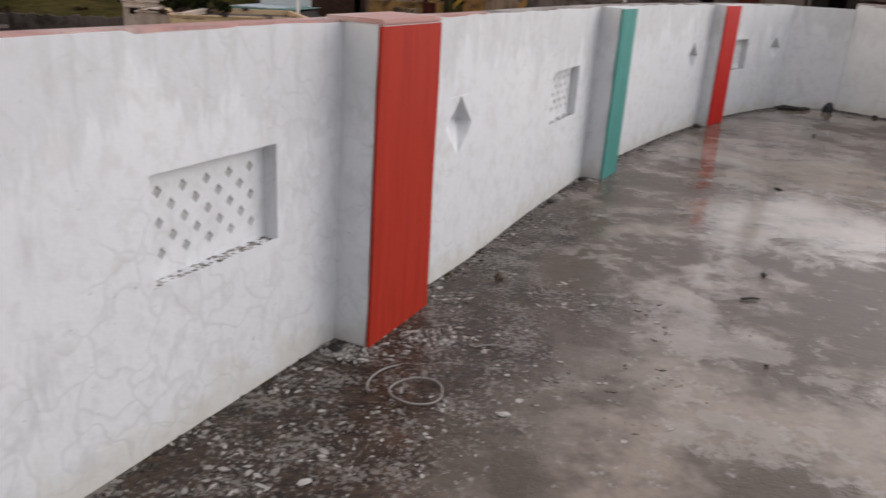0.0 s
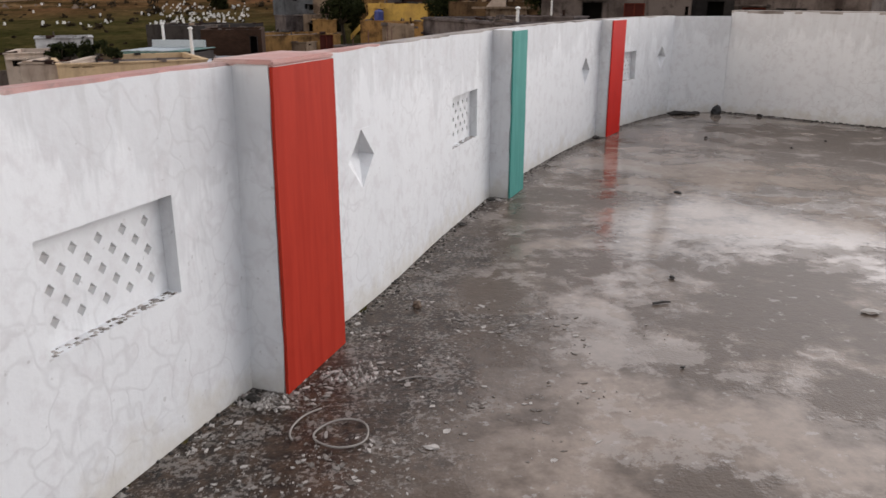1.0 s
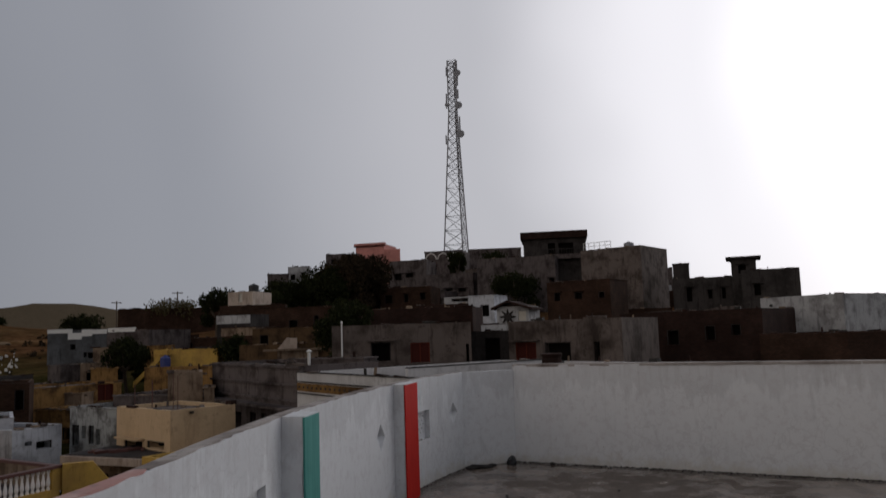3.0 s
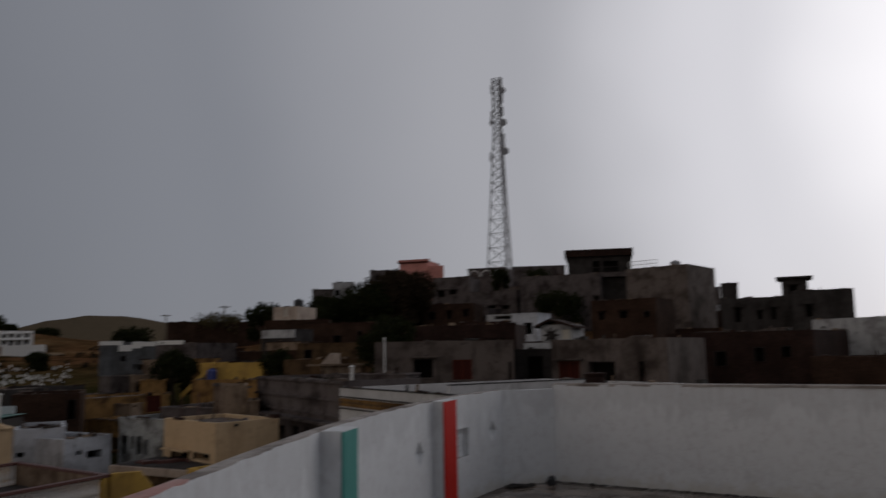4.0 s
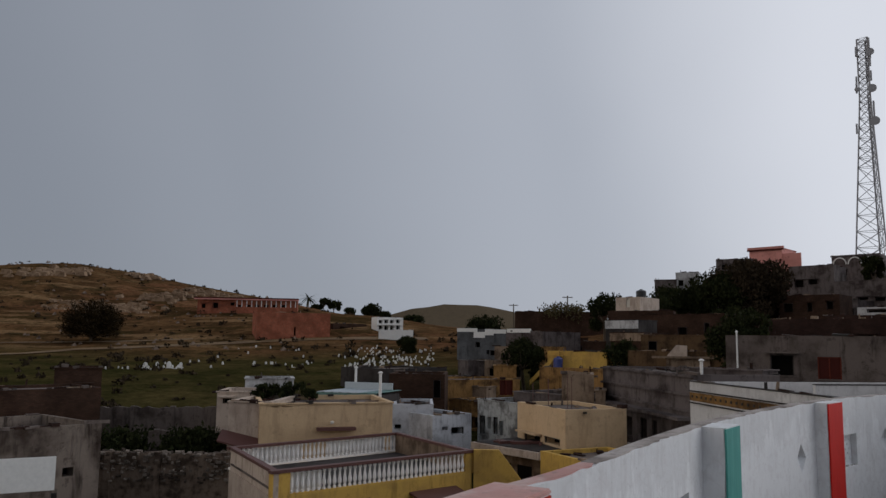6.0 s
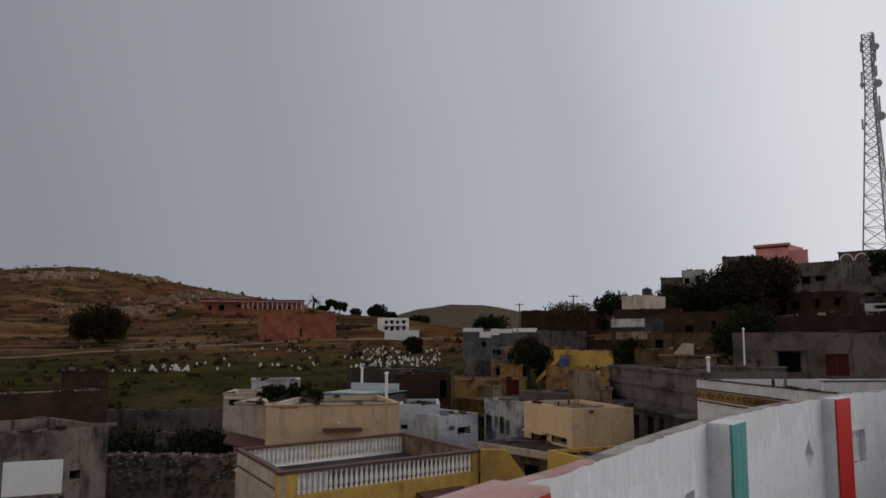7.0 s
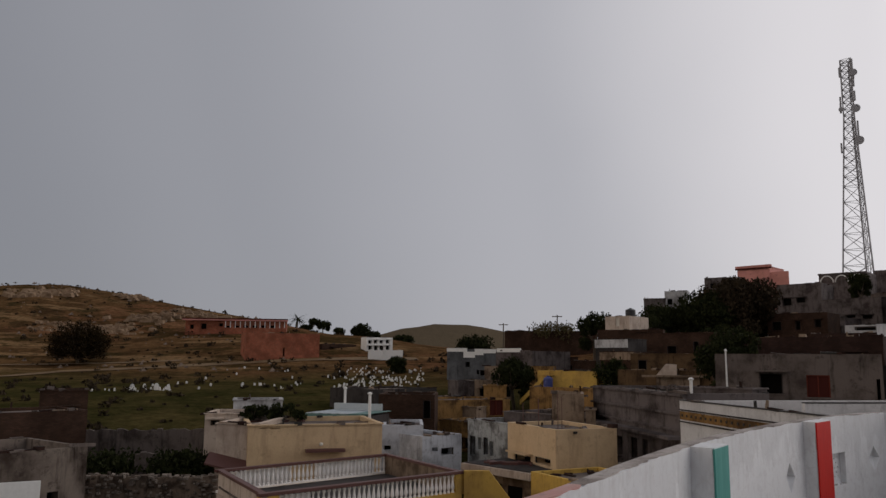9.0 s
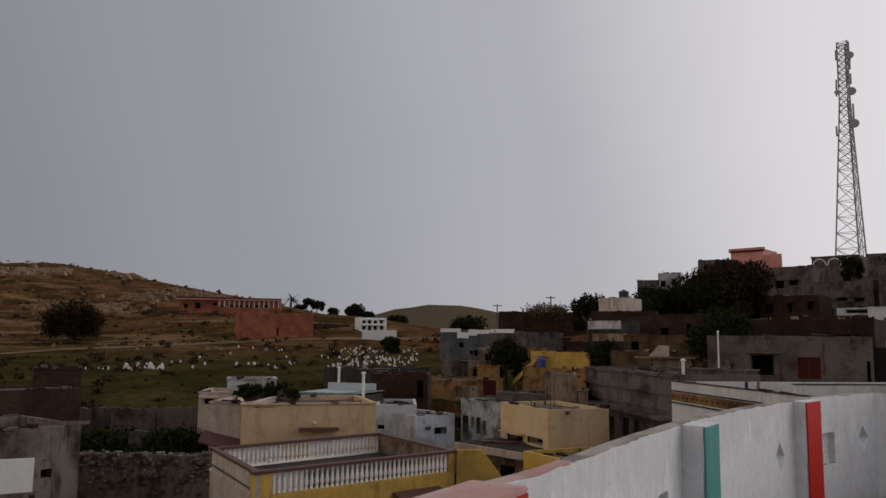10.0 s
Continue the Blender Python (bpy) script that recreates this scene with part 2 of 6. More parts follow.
def earth():
    m, nt, b = nodes_of("dry_grass_earth")
    pos = place_of(nt)
    sep = nt.nodes.new("ShaderNodeSeparateXYZ")
    nt.links.new(pos, sep.inputs[0])
    broad, mid, fine = noise_node(nt, pos, 0.02, 5, 0.6), noise_node(nt, pos, 0.12, 6, 0.7), noise_node(nt, pos, 1.1, 5, 0.75)
    lines = noise_node(nt, place_of(nt, (0.25, 1, 2.2)), 0.14, 4, 0.6)
    brown = mixed(nt, steps(nt, mid, 0.35, 0.65), (0.050, 0.029, 0.014), (0.135, 0.075, 0.035))
    brown = mixed(nt, steps(nt, lines, 0.52, 0.62), brown, (0.20, 0.122, 0.062))
    brown = mixed(nt, maths(nt, "MULTIPLY", steps(nt, noise_node(nt, place_of(nt, (0.5, 1, 2)), 0.035, 5, 0.7), 0.5, 0.6), 0.7), brown, (0.17, 0.080, 0.042))
    brown = mixed(nt, maths(nt, "MULTIPLY", steps(nt, noise_node(nt, place_of(nt, (0.6, 1, 1.6)), 0.09, 5, 0.75), 0.53, 0.6), 0.75), brown, (0.035, 0.026, 0.010))
    green = mixed(nt, steps(nt, mid, 0.4, 0.65), (0.034, 0.032, 0.011), (0.072, 0.056, 0.022))
    spots = steps(nt, noise_node(nt, place_of(nt, (0.8, 1, 1)), 0.35, 4, 0.7), 0.56, 0.64)
    brown = mixed(nt, maths(nt, "MULTIPLY", spots, 0.7), brown, (0.030, 0.026, 0.013))
    # Distance haze painted in: past y = 330 the brown turns paler and greyer.
    brown = mixed(nt, steps(nt, sep.outputs["Y"], 330, 460), brown, mixed(nt, mid, (0.085, 0.068, 0.046), (0.14, 0.108, 0.074)))
    low = steps(nt, maths(nt, "ADD", sep.outputs["Z"], maths(nt, "MULTIPLY", broad, 3.0)), -0.6, 2.4)
    c = mixed(nt, low, green, brown)
    c = mixed(nt, 0.6, c, mixed(nt, steps(nt, fine, 0.3, 0.7), (0.3, 0.3, 0.28), (1.25, 1.25, 1.2)), "MULTIPLY")
    nt.links.new(c, b.inputs["Base Color"])
    b.inputs["Roughness"].default_value = 1.0
    b.inputs["Specular IOR Level"].default_value = 0.0
    bumped(nt, b, fine, 0.6, 0.4)
    return m


def masonry(name, a, c2, mortar, scale=1.0):
    m, nt, b = nodes_of(name)
    c = nt.nodes.new("ShaderNodeTexCoord")
    sep = nt.nodes.new("ShaderNodeSeparateXYZ")
    nt.links.new(c.outputs["Object"], sep.inputs[0])
    com = nt.nodes.new("ShaderNodeCombineXYZ")
    nt.links.new(maths(nt, "ADD", sep.outputs["X"], sep.outputs["Y"]), com.inputs["X"])
    nt.links.new(sep.outputs["Z"], com.inputs["Y"])
    br = nt.nodes.new("ShaderNodeTexBrick")
    br.inputs["Scale"].default_value = 1.0 / scale
    for k, v in (("Color1", a), ("Color2", c2), ("Mortar", mortar)):
        br.inputs[k].default_value = (*v, 1)
    br.inputs["Mortar Size"].default_value, br.inputs["Brick Width"].default_value, br.inputs["Row Height"].default_value = 0.012, 0.24, 0.085
    nt.links.new(com.outputs[0], br.inputs["Vector"])
    pos = place_of(nt)
    f = steps(nt, noise_node(nt, pos, 0.5, 6, 0.7), 0.35, 0.7)
    col = mixed(nt, 0.6, br.outputs["Color"], mixed(nt, f, (0.35, 0.33, 0.32), (1.2, 1.2, 1.2)), "MULTIPLY")
    nt.links.new(col, b.inputs["Base Color"])
    b.inputs["Roughness"].default_value = 0.9
    b.inputs["Specular IOR Level"].default_value = 0.1
    bumped(nt, b, br.outputs["Fac"], -0.4, 0.02)
    return m


def leafage(name, a, c2):
    m, nt, b = nodes_of(name)
    geo = nt.nodes.new("ShaderNodeNewGeometry")
    c = mixed(nt, geo.outputs["Random Per Island"], a, c2)
    nt.links.new(c, b.inputs["Base Color"])
    b.inputs["Roughness"].default_value = 0.85
    b.inputs["Specular IOR Level"].default_value = 0.03
    return m


paint_white = whitewash()
paint_red = brush_paint("red_paint", (0.33, 0.024, 0.012), (0.39, 0.033, 0.017))
paint_bright_red = brush_paint("bright_red_paint", (0.46, 0.014, 0.009), (0.52, 0.022, 0.014))
paint_teal = brush_paint("teal_paint", (0.06, 0.24, 0.215), (0.09, 0.295, 0.26))
coping_pink = plaster("worn_pink_coping", (0.52, 0.30, 0.27), (0.62, 0.52, 0.48), 0.25, 0.3)
coping_grey = plaster("worn_grey_coping", (0.46, 0.42, 0.39), (0.20, 0.165, 0.145), 0.22, 0.5)
slab = wet_concrete()
grass = earth()
cream = plaster("cream_plaster", (0.74, 0.54, 0.33), (0.52, 0.37, 0.22), 1.2, 0.35, 0.85, 0.5)
beige = plaster("beige_plaster", (0.30, 0.22, 0.155), (0.10, 0.068, 0.048), 0.7)
yellow = plaster("yellow_limewash", (0.66, 0.42, 0.10), (0.36, 0.22, 0.08), 0.7, 0.5, 0.85, 0.6)
ochre = plaster("ochre_plaster", (0.33, 0.185, 0.066), (0.075, 0.042, 0.02), 0.6)
mudochre = plaster("ochre_mud", (0.14, 0.085, 0.043), (0.045, 0.028, 0.016), 0.7)
white = plaster("old_whitewash", (0.60, 0.60, 0.60), (0.26, 0.25, 0.245), 0.7, 0.6, 0.85, 0.8)
bluewhite = plaster("bluish_whitewash", (0.70, 0.72, 0.76), (0.34, 0.34, 0.36), 0.6, 0.6, 0.85, 0.7)
frieze_white = plaster("clean_whitewash", (0.74, 0.73, 0.72), (0.50, 0.48, 0.47), 0.8, 0.4, 0.85, 0.6)
greenwhite = plaster("pale_green_wash", (0.44, 0.45, 0.44), (0.12, 0.115, 0.11), 0.5)
greyplaster = plaster("grey_render", (0.155, 0.130, 0.124), (0.05, 0.038, 0.036), 0.9)
greyblue = plaster("blue_grey_render", (0.15, 0.158, 0.168), (0.085, 0.086, 0.09), 1.1)
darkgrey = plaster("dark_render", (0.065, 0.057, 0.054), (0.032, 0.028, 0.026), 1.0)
stained = plaster("stained_render", (0.22, 0.18, 0.15), (0.035, 0.022, 0.016), 1.5, 0.9)
concrete = plaster("bare_concrete", (0.175, 0.142, 0.125), (0.060, 0.045, 0.038), 1.0)
pink = plaster("pink_paint", (0.76, 0.34, 0.29), (0.62, 0.27, 0.23), 1.5, 0.2)
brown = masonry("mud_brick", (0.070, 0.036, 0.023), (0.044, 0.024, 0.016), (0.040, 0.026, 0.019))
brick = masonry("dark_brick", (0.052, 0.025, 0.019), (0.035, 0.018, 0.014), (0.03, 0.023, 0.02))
redbrick = masonry("red_brick", (0.38, 0.115, 0.065), (0.30, 0.088, 0.05), (0.26, 0.13, 0.08))
palecream = plaster("pale_weathered_cream", (0.62, 0.51, 0.42), (0.34, 0.26, 0.21), 0.8, 0.5, 0.85, 0.6)
rubble = plaster("rubble_wall", (0.22, 0.165, 0.125), (0.05, 0.034, 0.025), 0.35, 0.3)
pale_stone = leafage("pale_field_stones", (0.04, 0.03, 0.024), (0.25, 0.21, 0.175))
# Darkness of unlit interiors as a near-black, gloss-free colour for panels in openings.
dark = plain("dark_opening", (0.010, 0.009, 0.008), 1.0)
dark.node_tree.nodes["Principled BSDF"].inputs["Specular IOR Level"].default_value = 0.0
shutter_red = plain("red_shutter", (0.065, 0.014, 0.010), 0.7)
door_brown = plain("dark_red_door", (0.13, 0.028, 0.016), 0.6)
for worn in (shutter_red, door_brown):
    worn.node_tree.nodes["Principled BSDF"].inputs["Specular IOR Level"].default_value = 0.1
pale_board = plain("pale_board", (0.62, 0.58, 0.5), 0.7)
rust_brown = plain("red_brown_rail", (0.10, 0.036, 0.028), 0.6)
baluster_white = plain("baluster_white", (0.86, 0.82, 0.78), 0.7)
steel = plain("galvanised_steel", (0.30, 0.30, 0.32), 0.55, 0.2)
plastic_blue = plain("tank_plastic", (0.03, 0.045, 0.19), 0.5)
plastic_black = plain("black_plastic", (0.02, 0.02, 0.022), 0.5)
tin = plain("pale_tin_roof", (0.42, 0.47, 0.50), 0.4, 0.3)
tin_green = plain("green_tin_roof", (0.10, 0.20, 0.18), 0.5, 0.2)
stone_white = plain("limewashed_stone", (0.78, 0.77, 0.74), 0.85)
bark = plain("bark", (0.10, 0.075, 0.05), 0.9)
leaf_dark = leafage("dark_foliage", (0.010, 0.014, 0.005), (0.030, 0.033, 0.013))
leaf_olive = leafage("olive_foliage", (0.018, 0.014, 0.009), (0.050, 0.036, 0.022))
leaf_brown = leafage("brown_thorn_foliage", (0.010, 0.007, 0.003), (0.030, 0.020, 0.008))
leaf_dry = leafage("dry_scrub", (0.045, 0.042, 0.018), (0.11, 0.085, 0.04))
flake = leafage("paint_flakes", (0.10, 0.085, 0.072), (0.46, 0.43, 0.40))
dust = plaster("pale_track", (0.24, 0.16, 0.085), (0.13, 0.085, 0.045), 2.0, 0.2)
pale_rock = plaster("pale_rock", (0.28, 0.19, 0.12), (0.13, 0.08, 0.045), 1.0, 0.3)
grime = plain("black_grime", (0.02, 0.016, 0.012), 0.7, 0, 0.5, 20)
twig_wood = plain("wet_wood", (0.03, 0.022, 0.016), 0.5)

# ---- building helpers ----


def mesh_of(name, bm, material):
    me = bpy.data.meshes.new(name)
    bm.to_mesh(me)
    bm.free()
    for m in (material if isinstance(material, (list, tuple)) else (material,)):
        me.materials.append(m)
    return me


def part(name, bm, material, parent=None, label=""):
    ob = new(name, mesh_of(name, bm, material))
    if parent is not None:
        ob.parent = parent
    return tagged(ob, label) if label else ob


def thing(name, m, label, category, group=""):
    ob = new(name)
    ob.empty_display_size = 0.2
    ob.matrix_world = m
    return tagged(ob, label, category, group)


def box(bm, x0, x1, y0, y1, z0, z1):
    v = [bm.verts.new(p) for p in ((x0, y0, z0), (x1, y0, z0), (x1, y1, z0), (x0, y1, z0), (x0, y0, z1), (x1, y0, z1), (x1, y1, z1), (x0, y1, z1))]
    for f in ((0, 3, 2, 1), (4, 5, 6, 7), (0, 1, 5, 4), (1, 2, 6, 5), (2, 3, 7, 6), (3, 0, 4, 7)):
        bm.faces.new([v[i] for i in f])
    return v


def boxed(x0, x1, y0, y1, z0, z1, bevel=0.0):
    bm = bmesh.new()
    box(bm, x0, x1, y0, y1, z0, z1)
    if bevel:
        bmesh.ops.bevel(bm, geom=list(bm.edges), offset=bevel, segments=2, affect="EDGES")
    return bm


def rod(bm, a, b, r, n=6, r2=None):
    a, b = Vector(a), Vector(b)
    q = (b - a).to_track_quat("Z", "Y")
    rings = []
    for p, rr in ((a, r), (b, r if r2 is None else r2)):
        rings.append([bm.verts.new(p + q @ Vector((rr * math.cos(k * math.tau / n), rr * math.sin(k * math.tau / n), 0))) for k in range(n)])
    for k in range(n):
        bm.faces.new((rings[0][k], rings[0][(k + 1) % n], rings[1][(k + 1) % n], rings[1][k]))
    bm.faces.new(rings[0][::-1])
    bm.faces.new(rings[1])


def lathe(bm, profile, n=8, at=(0, 0)):
    rings = [[bm.verts.new((at[0] + r * math.cos(k * math.tau / n), at[1] + r * math.sin(k * math.tau / n), z)) for k in range(n)] for r, z in profile]
    for lo, hi in zip(rings, rings[1:]):
        for k in range(n):
            bm.faces.new((lo[k], lo[(k + 1) % n], hi[(k + 1) % n], hi[k]))
    bm.faces.new(rings[0][::-1])
    bm.faces.new(rings[-1])


def tube(bm, pts, r, n=6):
    pts = [Vector(p) for p in pts]
    rings = []
    for i, p in enumerate(pts):
        d = pts[min(i + 1, len(pts) - 1)] - pts[max(i - 1, 0)]
        q = d.to_track_quat("Z", "Y")
        rings.append([bm.verts.new(p + q @ Vector((r * math.cos(k * math.tau / n), r * math.sin(k * math.tau / n), 0))) for k in range(n)])
    for lo, hi in zip(rings, rings[1:]):
        for k in range(n):
            bm.faces.new((lo[k], lo[(k + 1) % n], hi[(k + 1) % n], hi[k]))
    bm.faces.new(rings[0][::-1])
    bm.faces.new(rings[-1])


# ---- the roof terrace ----
H, THICK = 1.095, 0.075
NODES = [Vector(p) for p in ((-1.95, -1.2), (-1.19, 0.45), (-0.73, 1.39), (-0.27, 2.33), (0.14, 3.08), (0.55, 4.04), (0.99, 4.99), (1.40, 5.75), (1.91, 6.59), (2.40, 7.30), (2.96, 8.04), (3.67, 8.75))]


def curve_point(k, t):
    p0, p1, p2, p3 = (NODES[max(0, min(len(NODES) - 1, k + i))] for i in (-1, 0, 1, 2))
    return 0.5 * (2 * p1 + (p2 - p0) * t + (2 * p0 - 5 * p1 + 4 * p2 - p3) * t * t + (3 * p1 - p0 - 3 * p2 + p3) * t ** 3)


DENSE = [curve_point(k, i / 40) for k in range(len(NODES) - 1) for i in range(40)] + [NODES[-1]]
RUN = np.concatenate([[0], np.cumsum([(b - a).length for a, b in zip(DENSE, DENSE[1:])])])


def wall_at(s):
    """The inner face's place and the outward normal at s metres along the curved parapet."""
    i = int(np.clip(np.searchsorted(RUN, s) - 1, 0, len(DENSE) - 2))
    f = (s - RUN[i]) / (RUN[i + 1] - RUN[i])
    lo, hi = DENSE[max(0, i - 6)], DENSE[min(len(DENSE) - 1, i + 7)]
    d = (hi - lo).normalized()
    return DENSE[i].lerp(DENSE[i + 1], f), Vector((-d.y, d.x)), d


def run_at(x, y):
    return float(RUN[int(np.argmin([(p.x - x) ** 2 + (p.y - y) ** 2 for p in DENSE]))])


VENT_W, VENT_LO, VENT_HI = 0.48, 0.465, 0.760
vents = [run_at(-0.504, 1.855), run_at(0.745, 4.46), run_at(2.865, 7.92)]
gems = [run_at(0.13, 3.06), run_at(2.155, 6.95), run_at(3.48, 8.56)]
GEM_W, GEM_LO, GEM_HI = 0.13, 0.53, 0.78


def parapet():
    end = float(RUN[-1])
    cuts = sorted(set([round(s, 4) for s in np.linspace(0, end, 90)] + [round(v + k * VENT_W / 2, 4) for v in vents for k in (-1, 1)] + [round(g + k * GEM_W, 4) for g in gems for k in (-1, 1)]))
    holes = [(v - VENT_W / 2, v + VENT_W / 2) for v in vents]
    dia = [(g - GEM_W, g + GEM_W) for g in gems]
    cuts = [s for s in cuts if not any(a + 1e-3 < s < b - 1e-3 for a, b in holes + dia)]
    levels = [0.0, VENT_LO, GEM_LO, VENT_HI, GEM_HI, 1.02, H]
    rng = random.Random(4)
    lip = {s: rng.uniform(-0.006, 0.006) for s in cuts}
    bm, cache = bmesh.new(), {}

    def vert(s, z, d):
        key = (round(s, 4), round(z, 4), round(d, 4))
        if key not in cache:
            p, n, _ = wall_at(s)
            p = p + n * d
            cache[key] = bm.verts.new((p.x, p.y, z + (lip.get(round(s, 4), 0) if z == H else 0)))
        return cache[key]

    def inside(a, b, z0, z1):
        m, mz = (a + b) / 2, (z0 + z1) / 2
        return any(lo < m < hi for lo, hi in holes) and VENT_LO < mz < VENT_HI

    def in_gem(a, b, z0, z1):
        m, mz = (a + b) / 2, (z0 + z1) / 2
        return any(lo < m < hi for lo, hi in dia) and GEM_LO < mz < GEM_HI
    for a, b in zip(cuts, cuts[1:]):
        for z0, z1 in zip(levels, levels[1:]):
            if inside(a, b, z0, z1):
                continue
            if not in_gem(a, b, z0, z1):
                bm.faces.new([vert(a, z0, 0), vert(b, z0, 0), vert(b, z1, 0), vert(a, z1, 0)])
            bm.faces.new([vert(b, z0, THICK), vert(a, z0, THICK), vert(a, z1, THICK), vert(b, z1, THICK)])
        bm.faces.new([vert(a, H, 0), vert(b, H, 0), vert(b, H, THICK), vert(a, H, THICK)])
    for lo, hi in holes:
        lo, hi = round(lo, 4), round(hi, 4)
        zs = [VENT_LO, GEM_LO, VENT_HI]
        for z0, z1 in zip(zs, zs[1:]):
            bm.faces.new([vert(lo, z0, 0), vert(lo, z1, 0), vert(lo, z1, THICK), vert(lo, z0, THICK)])
            bm.faces.new([vert(hi, z0, 0), vert(hi, z0, THICK), vert(hi, z1, THICK), vert(hi, z1, 0)])
        bm.faces.new([vert(lo, VENT_LO, 0), vert(lo, VENT_LO, THICK), vert(hi, VENT_LO, THICK), vert(hi, VENT_LO, 0)])
        bm.faces.new([vert(lo, VENT_HI, 0), vert(hi, VENT_HI, 0), vert(hi, VENT_HI, THICK), vert(lo, VENT_HI, THICK)])
    for g in gems:      # a diamond niche pressed into the plaster, deepest along its middle line
        lo, hi, zm = round(g - GEM_W, 4), round(g + GEM_W, 4), (GEM_LO + GEM_HI) / 2
        bl, br_, tr_, tl = (vert(lo, GEM_LO, 0), vert(hi, GEM_LO, 0), vert(hi, GEM_HI, 0), vert(lo, GEM_HI, 0))
        ml, mr = vert(lo, VENT_HI, 0), vert(hi, VENT_HI, 0)
        top, bot, lef, rig = vert(g, GEM_HI - 0.001, 0), vert(g, GEM_LO + 0.001, 0), vert(lo + 0.01, zm, 0), vert(hi - 0.01, zm, 0)
        deep_t, deep_l, deep_r = vert(g, zm + 0.012, 0.066), vert(lo + 0.035, zm + 0.008, 0.062), vert(hi - 0.035, zm + 0.008, 0.062)
        for f in ((bl, bot, lef), (bl, br_, bot), (br_, rig, bot), (br_, mr, rig), (mr, tr_, top, rig), (tr_, tl, top), (tl, ml, lef, top), (ml, bl, lef)):
            bm.faces.new(f)
        for f in ((top, lef, deep_l, deep_t), (top, deep_t, deep_r, rig), (lef, bot, deep_t, deep_l), (bot, rig, deep_r, deep_t)):
            bm.faces.new(f)
    return bm


wall_west = tagged(part("wall_west", parapet(), paint_white), kind="structure")
wall_west["label"] = "curved white plastered parapet wall with grey weather streaks"


def lattice(s):
    """A pierced cement screen: diamonds in staggered rows."""
    p, n, d = wall_at(s)
    cols, rows = 11, 7
    a, c = VENT_W / cols, (VENT_HI - VENT_LO) / rows
    bm = bmesh.new()
    for i in range(cols):
        for j in range(rows):
            x0, z0 = -VENT_W / 2 + i * a, j * c
            q = {}
            for side, y in (("f", 0.0), ("b", 0.026)):
                q[side] = [bm.verts.new((x0 + u * a, y, z0 + v * c)) for u, v in ((0, 0), (1, 0), (1, 1), (0, 1), (0.5, 0.08), (0.86, 0.5), (0.5, 0.92), (0.14, 0.5))]
            pierced = (i + j) % 2 == 0 and 0 < j < rows - 1 and 0 < i < cols - 1
            for side in "fb":
                k = q[side]
                if pierced:
                    for f in ((0, 1, 4), (1, 5, 4), (1, 2, 5), (2, 6, 5), (2, 3, 6), (3, 7, 6), (3, 0, 7), (0, 4, 7)):
                        bm.faces.new([k[w_] for w_ in (f if side == "f" else f[::-1])])
                else:
                    bm.faces.new([k[w_] for w_ in ((0, 1, 2, 3) if side == "f" else (3, 2, 1, 0))])
            if pierced:
                f, b = q["f"], q["b"]
                for u, v in ((4, 5), (5, 6), (6, 7), (7, 4)):
                    bm.faces.new((f[u], f[v], b[v], b[u]))
    ob = part("vent_screen", bm, paint_white, wall_west, "pierced white cement screen with diamond holes")
    ob.matrix_world = Matrix.Translation((p.x + n.x * 0.046, p.y + n.y * 0.046, VENT_LO)) @ Matrix.Rotation(math.atan2(d.y, d.x), 4, "Z")


for s in vents:
    lattice(s)


def pillar(x, y, yaw, paint, label, width=0.42, deep=0.14, outer=0.0, taper=0.0):
    """A shallow pier on the parapet; its face and edge carry one brushed stripe."""
    m = pose(x, y, 0, 0, 0, yaw)
    bm = bmesh.new()
    rng = random.Random(int(x * 100))
    n = 12
    rows_ = []
    for k in range(n + 1):
        z = (H + 0.003) * k / n
        j = [rng.uniform(-0.004, 0.004) for _ in range(4)]
        rows_.append([bm.verts.new(c) for c in ((-0.012 + taper * z + j[0], 0.0 + j[1], z), (width + j[2], j[3], z), (width, deep + outer + THICK - 0.004, z), (-0.012 + taper * z, deep + outer + THICK - 0.004, z))])
    for lo, hi in zip(rows_, rows_[1:]):
        for k in range(4):
            bm.faces.new((lo[k], lo[(k + 1) % 4], hi[(k + 1) % 4], hi[k]))
    bm.faces.new(rows_[-1])
    bm.faces.new(rows_[0][::-1])
    bmesh.ops.bevel(bm, geom=[e for e in bm.edges if abs(e.verts[0].co.z - e.verts[1].co.z) > 0.02], offset=0.012, segments=2, affect="EDGES")
    ob = part("pillar", bm, paint_white)
    ob.matrix_world = m
    tagged(ob, "shallow white plastered pier on the parapet", kind="structure")
    bm = bmesh.new()          # the stripe, with a wavering hand-painted edge
    left, right = [], []
    for k in range(23):
        z = 0.002 + (H - 0.012) * k / 22
        left.append((-0.017 + taper * z + 0.006 * noise.noise((x, y, z * 3)), z))
        right.append((width + 0.003 + 0.006 * noise.noise((y, x, z * 3)), z))
    ring = [(u, -0.006, z) for u, z in left] + [(left[-1][0], -0.006, H - 0.004)] + [(right[-1][0], -0.006, H - 0.004)] + [(u, -0.006, z) for u, z in right[::-1]]
    front = [bm.verts.new(p) for p in ring]
    back = [bm.verts.new((p[0], 0.006, p[2])) for p in ring]
    bm.faces.new(front[::-1])
    for k in range(len(front)):
        bm.faces.new((front[k], front[(k + 1) % len(front)], back[(k + 1) % len(front)], back[k]))
    bmesh.ops.recalc_face_normals(bm, faces=list(bm.faces))
    part("painted_stripe", bm, paint, ob, label)
    return ob


pillar(-0.135, 2.285, 65.5, paint_red, "dark red brushed oil paint stripe", 0.42, 0.13, 0.0, 0.028)
pillar(1.10, 4.895, 62.5, paint_teal, "teal green painted stripe", 0.29)
pillar(2.475, 7.215, 54.5, paint_bright_red, "bright red painted stripe", 0.37)


